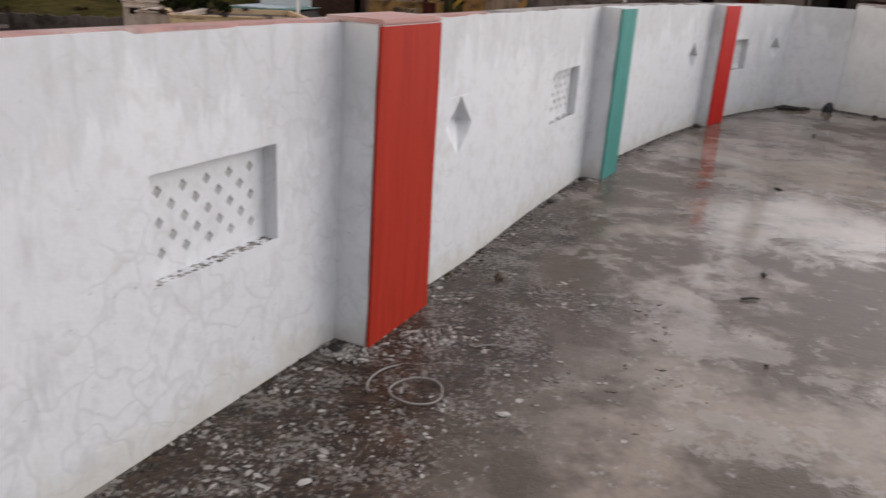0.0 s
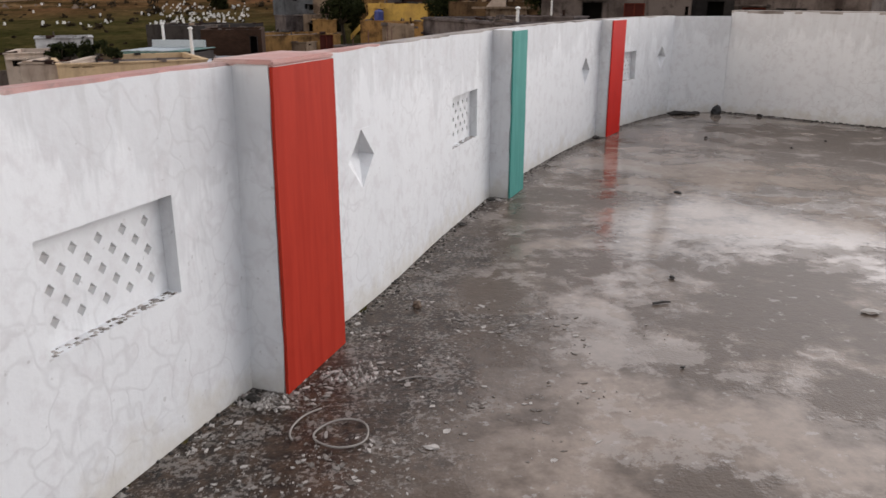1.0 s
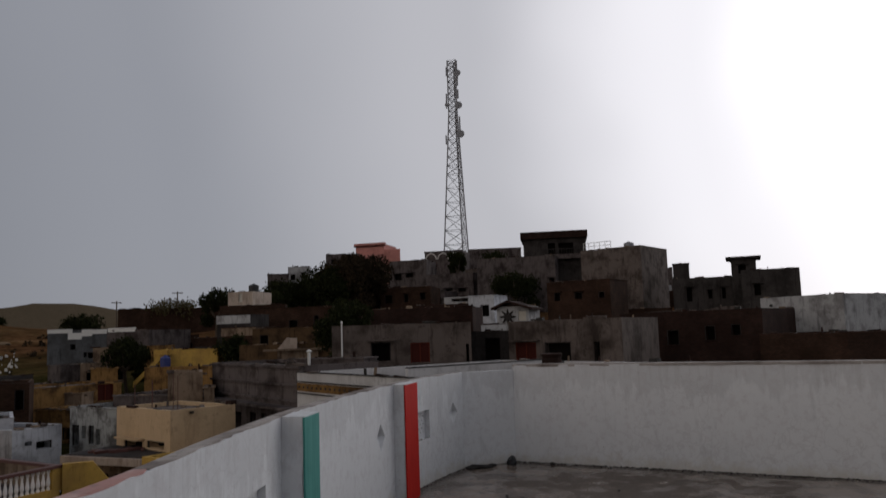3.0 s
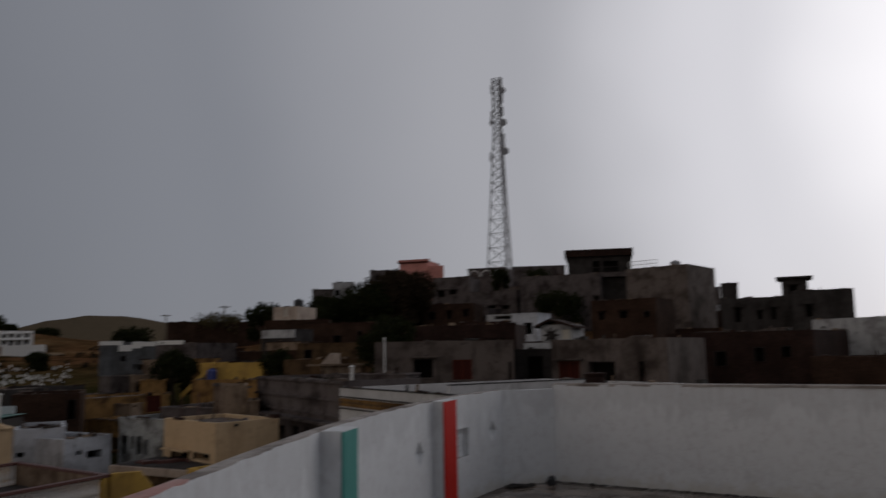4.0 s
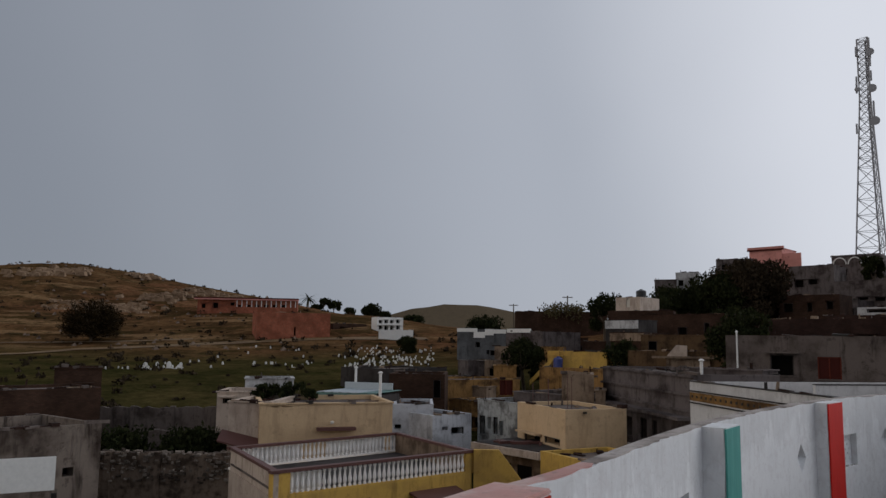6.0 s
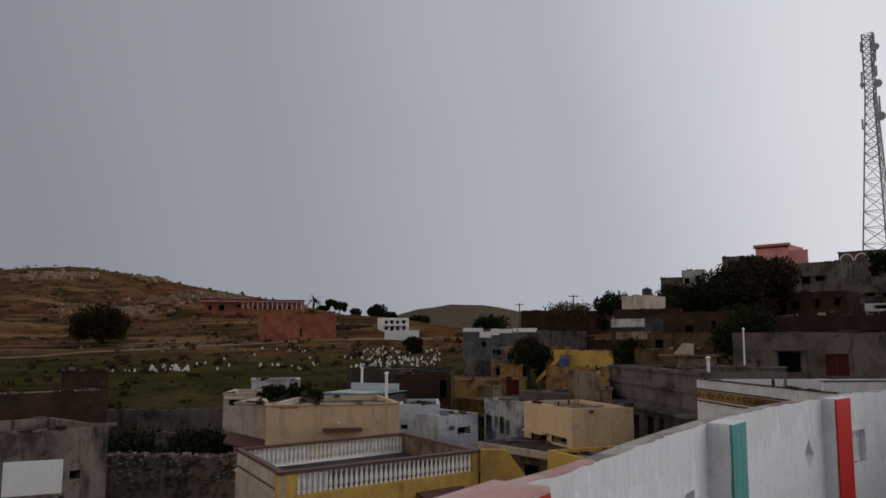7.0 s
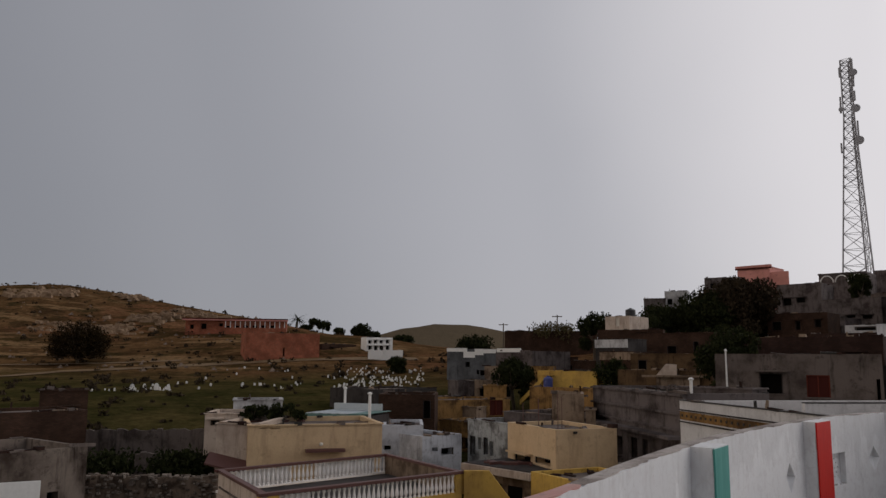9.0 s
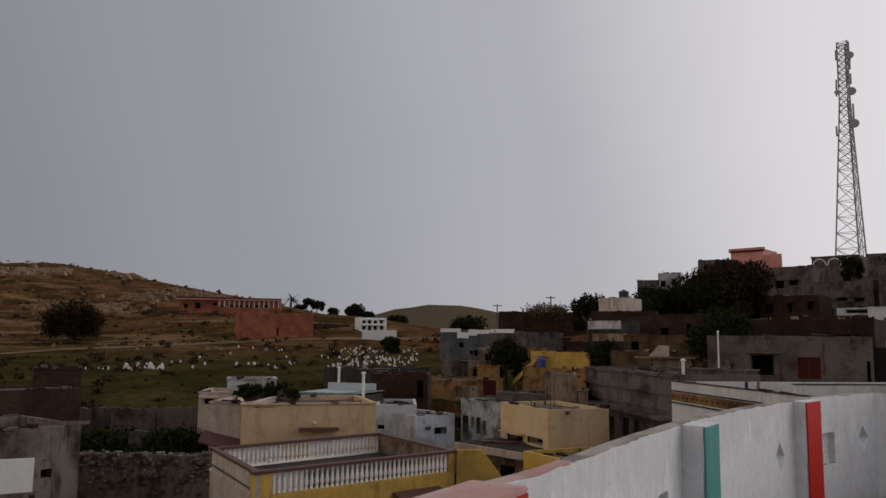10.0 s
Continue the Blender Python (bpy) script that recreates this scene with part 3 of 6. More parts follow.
def coping():
    """The worn red wash on top of the wall round the first pier."""
    bm = bmesh.new()
    ss = np.linspace(run_at(-1.5, -0.2), run_at(0.24, 3.3), 60)
    rng = random.Random(8)
    top = []
    for s in ss:
        p, n, _ = wall_at(s)
        a, b = p + n * (0.012 + rng.uniform(-0.008, 0.012)), p + n * (THICK + 0.004)
        top.append((bm.verts.new((a.x, a.y, H + 0.008)), bm.verts.new((b.x, b.y, H + 0.008)), bm.verts.new((b.x, b.y, H - 0.03)), bm.verts.new((a.x, a.y, H - 0.01))))
    for lo, hi in zip(top, top[1:]):
        for k in range(4):
            bm.faces.new((lo[k], hi[k], hi[(k + 1) % 4], lo[(k + 1) % 4]))
    bmesh.ops.recalc_face_normals(bm, faces=list(bm.faces))
    ob = part("trim_coping", bm, coping_pink)
    tagged(ob, "worn pinkish red painted wall top", kind="structure")
    bm = bmesh.new()         # beyond it the bare top: grey brown, rain-worn, with a ragged inner lip
    top = []
    for s in np.linspace(run_at(0.24, 3.3), float(RUN[-1]) - 0.02, 110):
        p, n, _ = wall_at(s)
        a, b = p + n * (0.004 + rng.uniform(-0.004, 0.016)), p + n * (THICK + 0.003)
        top.append((bm.verts.new((a.x, a.y, H + 0.007)), bm.verts.new((b.x, b.y, H + 0.009)), bm.verts.new((b.x, b.y, H - 0.03)), bm.verts.new((a.x, a.y, H - 0.012))))
    for lo, hi in zip(top, top[1:]):
        for k in range(4):
            bm.faces.new((lo[k], hi[k], hi[(k + 1) % 4], lo[(k + 1) % 4]))
    bmesh.ops.recalc_face_normals(bm, faces=list(bm.faces))
    tagged(part("trim_coping", bm, coping_grey), "rain-worn grey brown wall top", kind="structure")
    bm = boxed(0.012, 0.424, -0.007, 0.13 + THICK + 0.004, H - 0.002, H + 0.018, 0.006)
    cap = part("trim_coping", bm, coping_pink)
    cap.matrix_world = pose(-0.135, 2.285, 0, 0, 0, 65.5)
    tagged(cap, "worn pinkish red painted pier top", kind="structure")


coping()


def straight_wall(name, a, b, h, thick, label):
    a, b = Vector(a), Vector(b)
    length = (b - a).length
    bm, n, rng = bmesh.new(), max(2, int(length / 0.25)), random.Random(name)
    rows_ = []
    for k in range(n + 1):
        u = length * k / n
        w = rng.uniform(-0.006, 0.006)
        rows_.append([bm.verts.new(p) for p in ((u, w, 0), (u, w + 0.004, h * 0.5), (u, w, h + rng.uniform(-0.005, 0.005)), (u, thick, h), (u, thick, 0))])
    for lo, hi in zip(rows_, rows_[1:]):
        for k in range(4):
            bm.faces.new((lo[k], hi[k], hi[k + 1], lo[k + 1]))
    bm.faces.new(rows_[0])
    bm.faces.new(rows_[-1][::-1])
    bmesh.ops.recalc_face_normals(bm, faces=list(bm.faces))
    ob = part(name, bm, paint_white)
    ob.matrix_world = pose(a.x, a.y, 0, 0, 0, math.degrees(math.atan2(b.y - a.y, b.x - a.x)))
    return tagged(ob, label, kind="structure")


straight_wall("wall_corner", (3.67, 8.75), (4.36, 8.80), H - 0.002, THICK, "short white plastered parapet wall")
straight_wall("wall_north", (4.37, 8.83), (11.0, 1.28), 1.145, 0.16, "long white plastered parapet wall with damp foot")


def north_coping():
    """The weathered top of the long parapet, with a ragged blackened lip."""
    a, b = Vector((4.37, 8.83)), Vector((11.0, 1.28))
    length, rng = (b - a).length, random.Random(17)
    bm, rows_ = bmesh.new(), []
    for k in range(81):
        u, lip = length * k / 80, rng.uniform(-0.012, 0.004)
        rows_.append([bm.verts.new(p) for p in ((u, lip, 1.128 + rng.uniform(-0.008, 0.004)), (u, lip, 1.157), (u, 0.165, 1.159), (u, 0.165, 1.12))])
    for lo, hi in zip(rows_, rows_[1:]):
        for k in range(4):
            bm.faces.new((lo[k], hi[k], hi[(k + 1) % 4], lo[(k + 1) % 4]))
    bmesh.ops.recalc_face_normals(bm, faces=list(bm.faces))
    ob = part("trim_coping", bm, coping_grey)
    ob.matrix_world = pose(a.x, a.y, 0, 0, 0, math.degrees(math.atan2(b.y - a.y, b.x - a.x)))
    tagged(ob, "rain-worn grey brown wall top", kind="structure")


north_coping()
straight_wall("wall_south", (11.0, 1.28), (4.0, -5.0), 1.145, 0.16, "white plastered parapet wall")
straight_wall("wall_back", (4.0, -5.0), (-1.95, -1.2), 1.1, 0.16, "white plastered parapet wall")


def roof_floor():
    outline = [p.copy() for p in DENSE[::10]] + [Vector((4.36, 8.80)), Vector((11.0, 1.28)), Vector((4.0, -5.0))]
    inside_wall = [Vector((p.x, p.y)) for p in DENSE[::6]] + [Vector((4.36, 8.80)).lerp(Vector((11.0, 1.28)), k / 40) for k in range(41)]
    pts = np.array([(p.x, p.y) for p in inside_wall])
    step = 0.11
    xs, ys = np.arange(-2.4, 11.6, step), np.arange(-5.6, 9.3, step)
    poly = np.array([(p.x, p.y) for p in outline])
    cen = poly.mean(axis=0)
    poly = cen + (poly - cen) * 1.012

    def within(x, y):
        hit = False
        for (xa, ya), (xb, yb) in zip(poly, np.roll(poly, -1, axis=0)):
            if (ya > y) != (yb > y) and x < (xb - xa) * (y - ya) / (yb - ya) + xa:
                hit = not hit
        return hit
    keep, verts, moss, faces = {}, [], [], []
    for i, x in enumerate(xs):
        for j, y in enumerate(ys):
            d = float(np.sqrt(((pts - (x, y)) ** 2).sum(axis=1).min()))
            if within(x, y) or d < 0.12:
                keep[i, j] = len(verts)
                verts.append((x, y, 0.012 * noise.noise((x * 0.5, y * 0.5, 3)) * min(1, d)))
                strip = 1.5 if y < 2.9 else (0.75 if y < 4.2 else 0.4)
                moss.append(max(0.0, 1 - d / strip) * (1.0 if y < 4 or x > 4 else 0.75))
    for i, j in keep:
        q = [(i, j), (i + 1, j), (i + 1, j + 1), (i, j + 1)]
        if all(k in keep for k in q):
            faces.append([keep[k] for k in q])
    me = bpy.data.meshes.new("floor")
    me.from_pydata(verts, [], faces)
    layer = me.attributes.new("moss", "FLOAT", "POINT")
    layer.data.foreach_set("value", moss)
    me.polygons.foreach_set("use_smooth", [True] * len(me.polygons))
    me.materials.append(slab)
    tagged(new("floor", me), "wet grey concrete roof slab with black moss along the wall", kind="structure")
    bm = bmesh.new()       # the storeys under the terrace
    ring = [Vector((p.x, p.y)) for p in DENSE[::10]] + [Vector((4.36, 8.80)), Vector((11.0, 1.28)), Vector((4.0, -5.0))]
    lo, hi = [bm.verts.new((p.x, p.y, -9.5)) for p in ring], [bm.verts.new((p.x, p.y, -0.02)) for p in ring]
    for k in range(len(ring)):
        bm.faces.new((lo[k], lo[(k + 1) % len(ring)], hi[(k + 1) % len(ring)], hi[k]))
    bm.faces.new(hi)
    tagged(part("wall_house_below", bm, white), "white plastered house walls under the terrace", kind="structure")


roof_floor()


# ---- ground ----


def height(x, y):
    d = math.hypot(x, y)
    s = min(1, max(0, (d - 35) / 70))
    s = s * s * (3 - 2 * s)

    def mound(cx, cy, a, sx, sy):
        return a * math.exp(-((x - cx) / sx) ** 2 - ((y - cy) / sy) ** 2)
    return -8 + 5.8 * s + mound(-152, 215, 25, 100, 66) + mound(75, 165, 17.5, 60, 65) + mound(-45, 165, 4.6, 35, 35) + mound(-70, 600, 30, 95, 120) + mound(40, 760, 22, 160, 120)


def rough(x, y):
    d = math.hypot(x, y)
    k = min(1.0, max(0.0, (d - 150) / 60))
    crags = 1.6 * k * noise.fractal((x * 0.035, y * 0.035, 1.0), 0.9, 2.1, 5)
    return height(x, y) + (crags if y > 0 else 0)


def ground():
    n_az, radii = 300, [0.0] + list(np.geomspace(14, 4200, 110))
    verts, faces = [(0, 0, -9)], []
    for r in radii[1:]:
        for k in range(n_az):
            a = math.tau * k / n_az
            x, y = r * math.sin(a), r * math.cos(a)
            verts.append((x, y, rough(x, y) if r < 1500 else -8 + 5.8))
    for k in range(n_az):
        faces.append((0, 1 + (k + 1) % n_az, 1 + k))
    for i in range(len(radii) - 2):
        for k in range(n_az):
            a, b = 1 + i * n_az + k, 1 + i * n_az + (k + 1) % n_az
            faces.append((a, b, b + n_az, a + n_az))
    me = bpy.data.meshes.new("ground")
    me.from_pydata(verts, [], faces)
    me.polygons.foreach_set("use_smooth", [True] * len(me.polygons))
    me.materials.append(grass)
    tagged(new("ground", me), "dry brown hillsides above green graveyard grass", kind="structure")


ground()

# ---- houses ----


def walled(w, dep, z0, z1, openings, reveal=0.7, rim=0.45, thick=0.2):
    """A flat-roofed body with parapet; its front (y = 0) has real recesses at (x0, x1, lo, hi)."""
    bm = bmesh.new()
    xs = sorted({0.0, w} | {round(v, 3) for o in openings for v in o[:2]})
    zs = sorted({z0, z1} | {round(v, 3) for o in openings for v in o[2:]})
    for a, b in zip(xs, xs[1:]):
        for lo, hi in zip(zs, zs[1:]):
            mx, mz = (a + b) / 2, (lo + hi) / 2
            if not any(o[0] < mx < o[1] and o[2] < mz < o[3] for o in openings):
                bm.faces.new([bm.verts.new(p) for p in ((a, 0, lo), (b, 0, lo), (b, 0, hi), (a, 0, hi))])
    for a, b, lo, hi in openings:
        f = [bm.verts.new(p) for p in ((a, 0, lo), (b, 0, lo), (b, 0, hi), (a, 0, hi))]
        k = [bm.verts.new(p) for p in ((a, reveal, lo), (b, reveal, lo), (b, reveal, hi), (a, reveal, hi))]
        for i in range(4):
            bm.faces.new((f[i], k[i], k[(i + 1) % 4], f[(i + 1) % 4]))
        bm.faces.new(k)
    o = [bm.verts.new(p) for p in ((0, 0, z0), (w, 0, z0), (w, dep, z0), (0, dep, z0))]
    t = [bm.verts.new(p) for p in ((0, 0, z1), (w, 0, z1), (w, dep, z1), (0, dep, z1))]
    for i in (1, 2, 3):
        bm.faces.new((o[i], o[(i + 1) % 4], t[(i + 1) % 4], t[i]))
    th = min(thick, w * 0.2, dep * 0.2)
    u = [bm.verts.new(p) for p in ((th, th, z1), (w - th, th, z1), (w - th, dep - th, z1), (th, dep - th, z1))]
    d = [bm.verts.new((v.co.x, v.co.y, z1 - rim)) for v in u]
    for i in range(4):
        bm.faces.new((t[i], t[(i + 1) % 4], u[(i + 1) % 4], u[i]))
        bm.faces.new((u[i], u[(i + 1) % 4], d[(i + 1) % 4], d[i]))
    bmesh.ops.remove_doubles(bm, verts=list(bm.verts), dist=0.0005)
    return bm


FILL = {"win": (dark, "window", "near-black panel for the unlit window opening"), "slot": (dark, "vent", "near-black panel for the unlit narrow drain slot"), "door": (dark, "doorway", "near-black panel for the unlit open doorway"),
        "red": (shutter_red, "shutter", "dull red closed shutter"), "pale": (pale_board, "window", "pale window board")}


def house(label, x, y, z0, z1, w, dep, yaw, material, openings, rim=0.2, ledge=None):
    z0 = min(z0, z1 - 2.6)
    h = thing("house", pose(x, y, z0, 0, 0, yaw), label, "house")
    if not openings and math.hypot(x, y) > 58 and w > 2.6 and z1 - z0 > 2.5 and "wall" not in label and "windowless" not in label:
        rng = random.Random(label + str(x))
        for k in range(1 + int(w / 3.2)):
            u = w * (k + rng.uniform(0.3, 0.7)) / (1 + int(w / 3.2))
            ww, hh, dd = rng.uniform(0.3, 0.6), rng.uniform(0.6, 1.2), rng.uniform(0.9, 1.4)
            openings.append((rng.choice(("win", "win", "door")), max(0.2, u - ww), min(w - 0.2, u + ww), z1 - dd - hh, z1 - dd))
    rects = [(a, b, lo - z0, hi - z0) for _, a, b, lo, hi in openings if b > a + 0.05 and hi > lo + 0.03]
    part("wall", walled(w, dep, 0, z1 - z0, rects, rim=min(rim, (z1 - z0) * 0.2)), material, h)
    top = z1 - z0
    th = min(0.2, w * 0.2, dep * 0.2)
    rim = min(rim, (z1 - z0) * 0.2)
    part("roof", boxed(th - 0.01, w - th + 0.01, th - 0.01, dep - th + 0.01, top - rim - 0.12, top - rim), concrete, h, "wet grey flat roof")
    if random.Random(label + str(y)).random() < 0.35 if ledge is None else ledge:
        bm = bmesh.new()
        box(bm, -0.07, w + 0.07, -0.07, 0.2, top - 0.003, top + 0.07)
        box(bm, -0.07, w + 0.07, dep - 0.2, dep + 0.07, top - 0.003, top + 0.07)
        box(bm, -0.07, 0.2, 0.2, dep - 0.2, top - 0.003, top + 0.07)
        box(bm, w - 0.2, w + 0.07, 0.2, dep - 0.2, top - 0.003, top + 0.07)
        part("roof_edge", bm, material, h)
    for kind, a, b, lo, hi in openings:
        if b <= a + 0.05 or hi <= lo + 0.03:
            continue
        m, name, lab = FILL[kind]
        lo, hi = lo - z0, hi - z0
        # Open kinds: the room's shade is a near-black panel deep in the recess.
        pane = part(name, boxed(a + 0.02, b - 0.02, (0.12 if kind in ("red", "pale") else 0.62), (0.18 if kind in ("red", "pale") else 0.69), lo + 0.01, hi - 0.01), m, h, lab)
        if b - a > 0.5 and kind in ("win", "red", "door"):
            bm = bmesh.new()
            t = 0.06
            box(bm, a, a + t, 0.05, 0.115, lo, hi)
            box(bm, b - t, b, 0.05, 0.115, lo, hi)
            box(bm, a + t, b - t, 0.05, 0.115, hi - t, hi)
            if kind == "red":
                box(bm, (a + b) / 2 - 0.03, (a + b) / 2 + 0.03, 0.06, 0.115, lo, hi - t)
            if kind != "door" and math.hypot(x, y) > 40 and random.Random(label + str(a)).random() < 0.55 and hi + 0.3 < top:
                part("sunshade", boxed(a - 0.25, b + 0.25, -0.45, 0.0, hi + 0.08, hi + 0.16), material, h)
            part("frame", bm, door_brown if kind == "red" else darkgrey, pane)
            if hi - lo > 0.5:
                part("sill", boxed(a - 0.08, b + 0.08, -0.07, 0.12, lo - 0.07, lo - 0.002), material, h)
    return h

cream_house = house("cream plastered house with flat parapet roof and a brown sunshade", -14.9, 40.4, -8.1, -1.85, 7.2, 6.0, 23, cream, [("slot", 0.59, 0.95, -2.00, -1.94), ("slot", 1.12, 1.65, -2.01, -1.94), ("slot", 3.64, 3.95, -1.95, -1.94), ("slot", 4.13, 4.44, -1.96, -1.94)])
room_house = house("cream plastered roof room with stained corner", -1.4, 44.8, -8.2, -1.73, 5.4, 3.6, -62, cream, [("win", 0.85, 2.71, -3.71, -3.35), ("win", 3.16, 4.84, -3.59, -3.25)])

wing_house = house("pale cream side wing with a brown sunshade", -16.95, 41.1, -8.1, -1.82, 2.35, 5.0, 3, palecream, [("win", 0.5, 1.2, -4.9, -4.0)])
bm = bmesh.new()
y0, z0_, y1, z1_ = -0.75, 4.25, 0.0, 4.75
f = [bm.verts.new((-0.3, y, z)) for y, z in ((y0, z0_), (y1, z1_), (y1, z1_ + 0.09), (y0, z0_ + 0.09))]
g = [bm.verts.new((2.2, y, z - 0.55)) for y, z in ((y0, z0_), (y1, z1_), (y1, z1_ + 0.09), (y0, z0_ + 0.09))]
bm.faces.new(f), bm.faces.new(g[::-1])
for i in range(4):
    bm.faces.new((f[i], g[i], g[(i + 1) % 4], f[(i + 1) % 4]))
bmesh.ops.recalc_face_normals(bm, faces=list(bm.faces))
part("sunshade", bm, rust_brown, wing_house, "red brown tiled sunshade")

# houses in the middle of the town
house("whitewashed low house with a peeling wall", -9.8, 51.1, -7.4, -2.52, 2.7, 5.0, 9, bluewhite, [("win", 0.15, 0.59, -4.13, -3.84)])
house("bluish white house with a dark doorway", -6.9, 49.5, -7.6, -3.06, 3.2, 5.0, 45, bluewhite, [("win", 1.51, 2.55, -4.33, -3.88), ("win", 0.78, 1.24, -4.04, -3.80)])
house("ochre plastered house with dark red door", -8.7, 67.5, -5.5, -1.71, 8.0, 6.0, 34, ochre, [("red", 5.88, 7.28, -3.14, -1.79)])
house("weathered yellow brick wall house", -4.7, 75.9, -4.3, -0.70, 2.2, 4.0, 3, ochre, [])
house("dark brown mud brick house", -15.6, 76.5, -4.2, -1.16, 8.8, 7.0, 52, darkgrey, [("win", 4.18, 4.85, -4.59, -3.31)])
house("pale green house front with dark columns between openings", -4.4, 53.9, -7.6, -2.30, 4.9, 4.0, -52, greenwhite, [("door", 1.85, 2.39, -4.43, -3.31), ("door", 2.57, 2.97, -4.44, -3.50), ("door", 0.22, 0.93, -4.58, -3.33), ("win", 1.18, 1.60, -4.14, -3.36)])
house("weathered grey roof house", -2.0, 55.0, -7.3, -1.83, 4.4, 4.0, -43, greyplaster, [])
house("weathered beige stair room", 1.2, 50.0, -7.5, -0.33, 2.0, 4.0, -3, beige, [])
house("beige roof parapet corner", 3.2, 48.9, -7.6, -1.29, 0.6, 3.0, -5, beige, [])
mid_house = house("yellow house with an outside stair wall", 0.5, 78.0, -4.0, 0.81, 6.0, 5.0, -22, yellow, [("win", 0.71, 1.47, -0.71, 0.26)])
house("ochre yellow lower house wall", -0.3, 76.0, -4.6, -0.68, 7.2, 4.0, -36, ochre, [])
blue_house = house("blue grey plastered house with white parapet", -11.7, 107.4, -1.2, 3.28, 7.0, 8.0, -12, greyblue, [("win", 2.64, 3.29, 0.93, 1.61), ("win", 4.74, 5.70, -0.18, 0.49), ("win", 4.26, 4.59, -0.05, 0.56)])
pale_house = house("pale grey concrete house", -4.8, 103.9, -1.2, 3.04, 6.2, 8.0, -39, greyplaster, [("win", 2.38, 3.54, 1.40, 2.12)])
house("long brown brick house on the rise", -4.9, 139.9, 1.5, 7.17, 16.3, 8.0, -1, brown, [("win", 6.85, 8.04, 1.61, 3.59)])
house("low brown mud house with flat roof", 2.0, 112.0, -0.3, 2.33, 4.4, 6.0, -2, brown, [])
house("brown mud brick house front under ledges", 5.6, 104.9, -0.5, 1.89, 3.3, 6.0, -4, brown, [])
house("beige roof room with a small pale window", 8.8, 95.6, -1.2, 7.14, 3.2, 5.0, -34, palecream, [("pale", 1.36, 1.87, 5.93, 6.95)])
# Added house: its dark front stands in for the roof room's shaded lower wall.
house("low brown mud house below a pale roof room", 7.6, 92.6, -1.2, 5.42, 7.4, 3.0, -14, brown, [("win", 4.6, 5.5, 4.0, 5.0)])
step_house = house("dark house with a whitewashed roof parapet wall", 6.8, 85.8, -2.7, 4.07, 3.9, 4.0, -37, darkgrey, [])
part("white_band", boxed(-0.05, 3.95, -0.06, 0.0, 5.9, 6.78), white, step_house, "whitewashed parapet band")
ledge_house = house("low dark house with a beige parapet wall", 7.1, 83.7, -3.0, 2.71, 3.9, 5.0, -37, brown, [])
part("beige_band", boxed(-0.05, 3.95, -0.06, 0.0, 4.9, 5.72), beige, ledge_house, "beige plastered parapet band")
house("brown brick house with ledges", 11.3, 91.3, -1.7, 4.88, 9.6, 6.0, -34, brown, [])
house("ochre mud plastered house", 7.8, 73.6, -5.4, 1.0, 9.7, 5.0, -30, mudochre, [("win", 6.3, 7.3, -0.6, 0.5)])
house("ochre mud house with a flat slab roof", 9.4, 77.0, -5.0, 2.45, 6.2, 4.0, -12, mudochre, [("door", 0.7, 1.5, 0.3, 1.9)], ledge=True)
gable_house = house("beige plastered roof hut with a sloping end wall", 10.7, 70.1, -5.4, 0.55, 3.6, 2.4, -10, beige, [])
bm = bmesh.new()
pr = [(0.0, 5.95), (1.75, 5.95), (1.75, 6.9), (0.85, 6.95)]
f, g = [bm.verts.new((a, 0.1, b)) for a, b in pr], [bm.verts.new((a, 1.9, b)) for a, b in pr]
bm.faces.new(f), bm.faces.new(g[::-1])
for i in range(4):
    bm.faces.new((f[i], g[i], g[(i + 1) % 4], f[(i + 1) % 4]))
bmesh.ops.recalc_face_normals(bm, faces=list(bm.faces))
part("stair_head", bm, palecream, gable_house, "pale sloping stair head")
part("ledge", boxed(-1.2, 4.2, -0.35, 0.0, 5.8, 5.98), beige, gable_house, "beige concrete ledge")
house("dark brown mud house below the graveyard", -12.0, 60.9, -6.8, -0.95, 4.4, 5.0, 4, brown, [("door", 3.5, 4.1, -2.8, -1.4)])
moulded_house = house("grey plastered house with moulded bands", 3.9, 51.9, -8.2, 0.15, 13.0, 4.5, -75, greyplaster, [("door", 3.31, 4.92, -3.84, -2.62), ("door", 6.19, 7.13, -3.67, -2.52), ("door", 7.90, 8.55, -3.55, -2.48)])
house("grey concrete house with parapet and posts", 7.8, 43.4, -8.1, 0.32, 4.1, 1.6, -42, greyplaster, [])

# the white house with the frieze and its neighbours
frieze_house = house("white house with a painted yellow frieze", 6.4, 35.5, -8.4, -0.01, 14.5, 12.0, -75, frieze_white, [], 0.5)
house("bare concrete house with dark and red shuttered windows", 10.3, 45.9, -7.8, 2.15, 8.3, 7.0, -18, concrete, [("win", 2.31, 3.48, -0.02, 1.10), ("red", 4.65, 5.80, -0.16, 1.02), ("win", 7.98, 8.15, -0.36, 0.85)])
house("dark brick house above the concrete house", 15.5, 60.1, -6.2, 3.52, 9.2, 6.0, -31, brick, [])

# hill
house("grey cube house on the hill", 16.4, 116.9, 1.5, 10.98, 3.1, 6.0, -9, greyplaster, [])
house("pale grey cube house on the hill", 20.5, 123.4, 2.7, 12.69, 3.5, 5.0, -10, white, [])
house("grey house behind the big tree", 29.5, 136.9, 5.8, 16.18, 5.9, 6.0, -13, greyplaster, [])
pink_house = house("pink painted house with a red roof edge", 36.2, 141.5, 7.7, 18.27, 5.6, 7.0, -36, pink, [("win", 5.08, 5.47, 15.61, 16.43)])
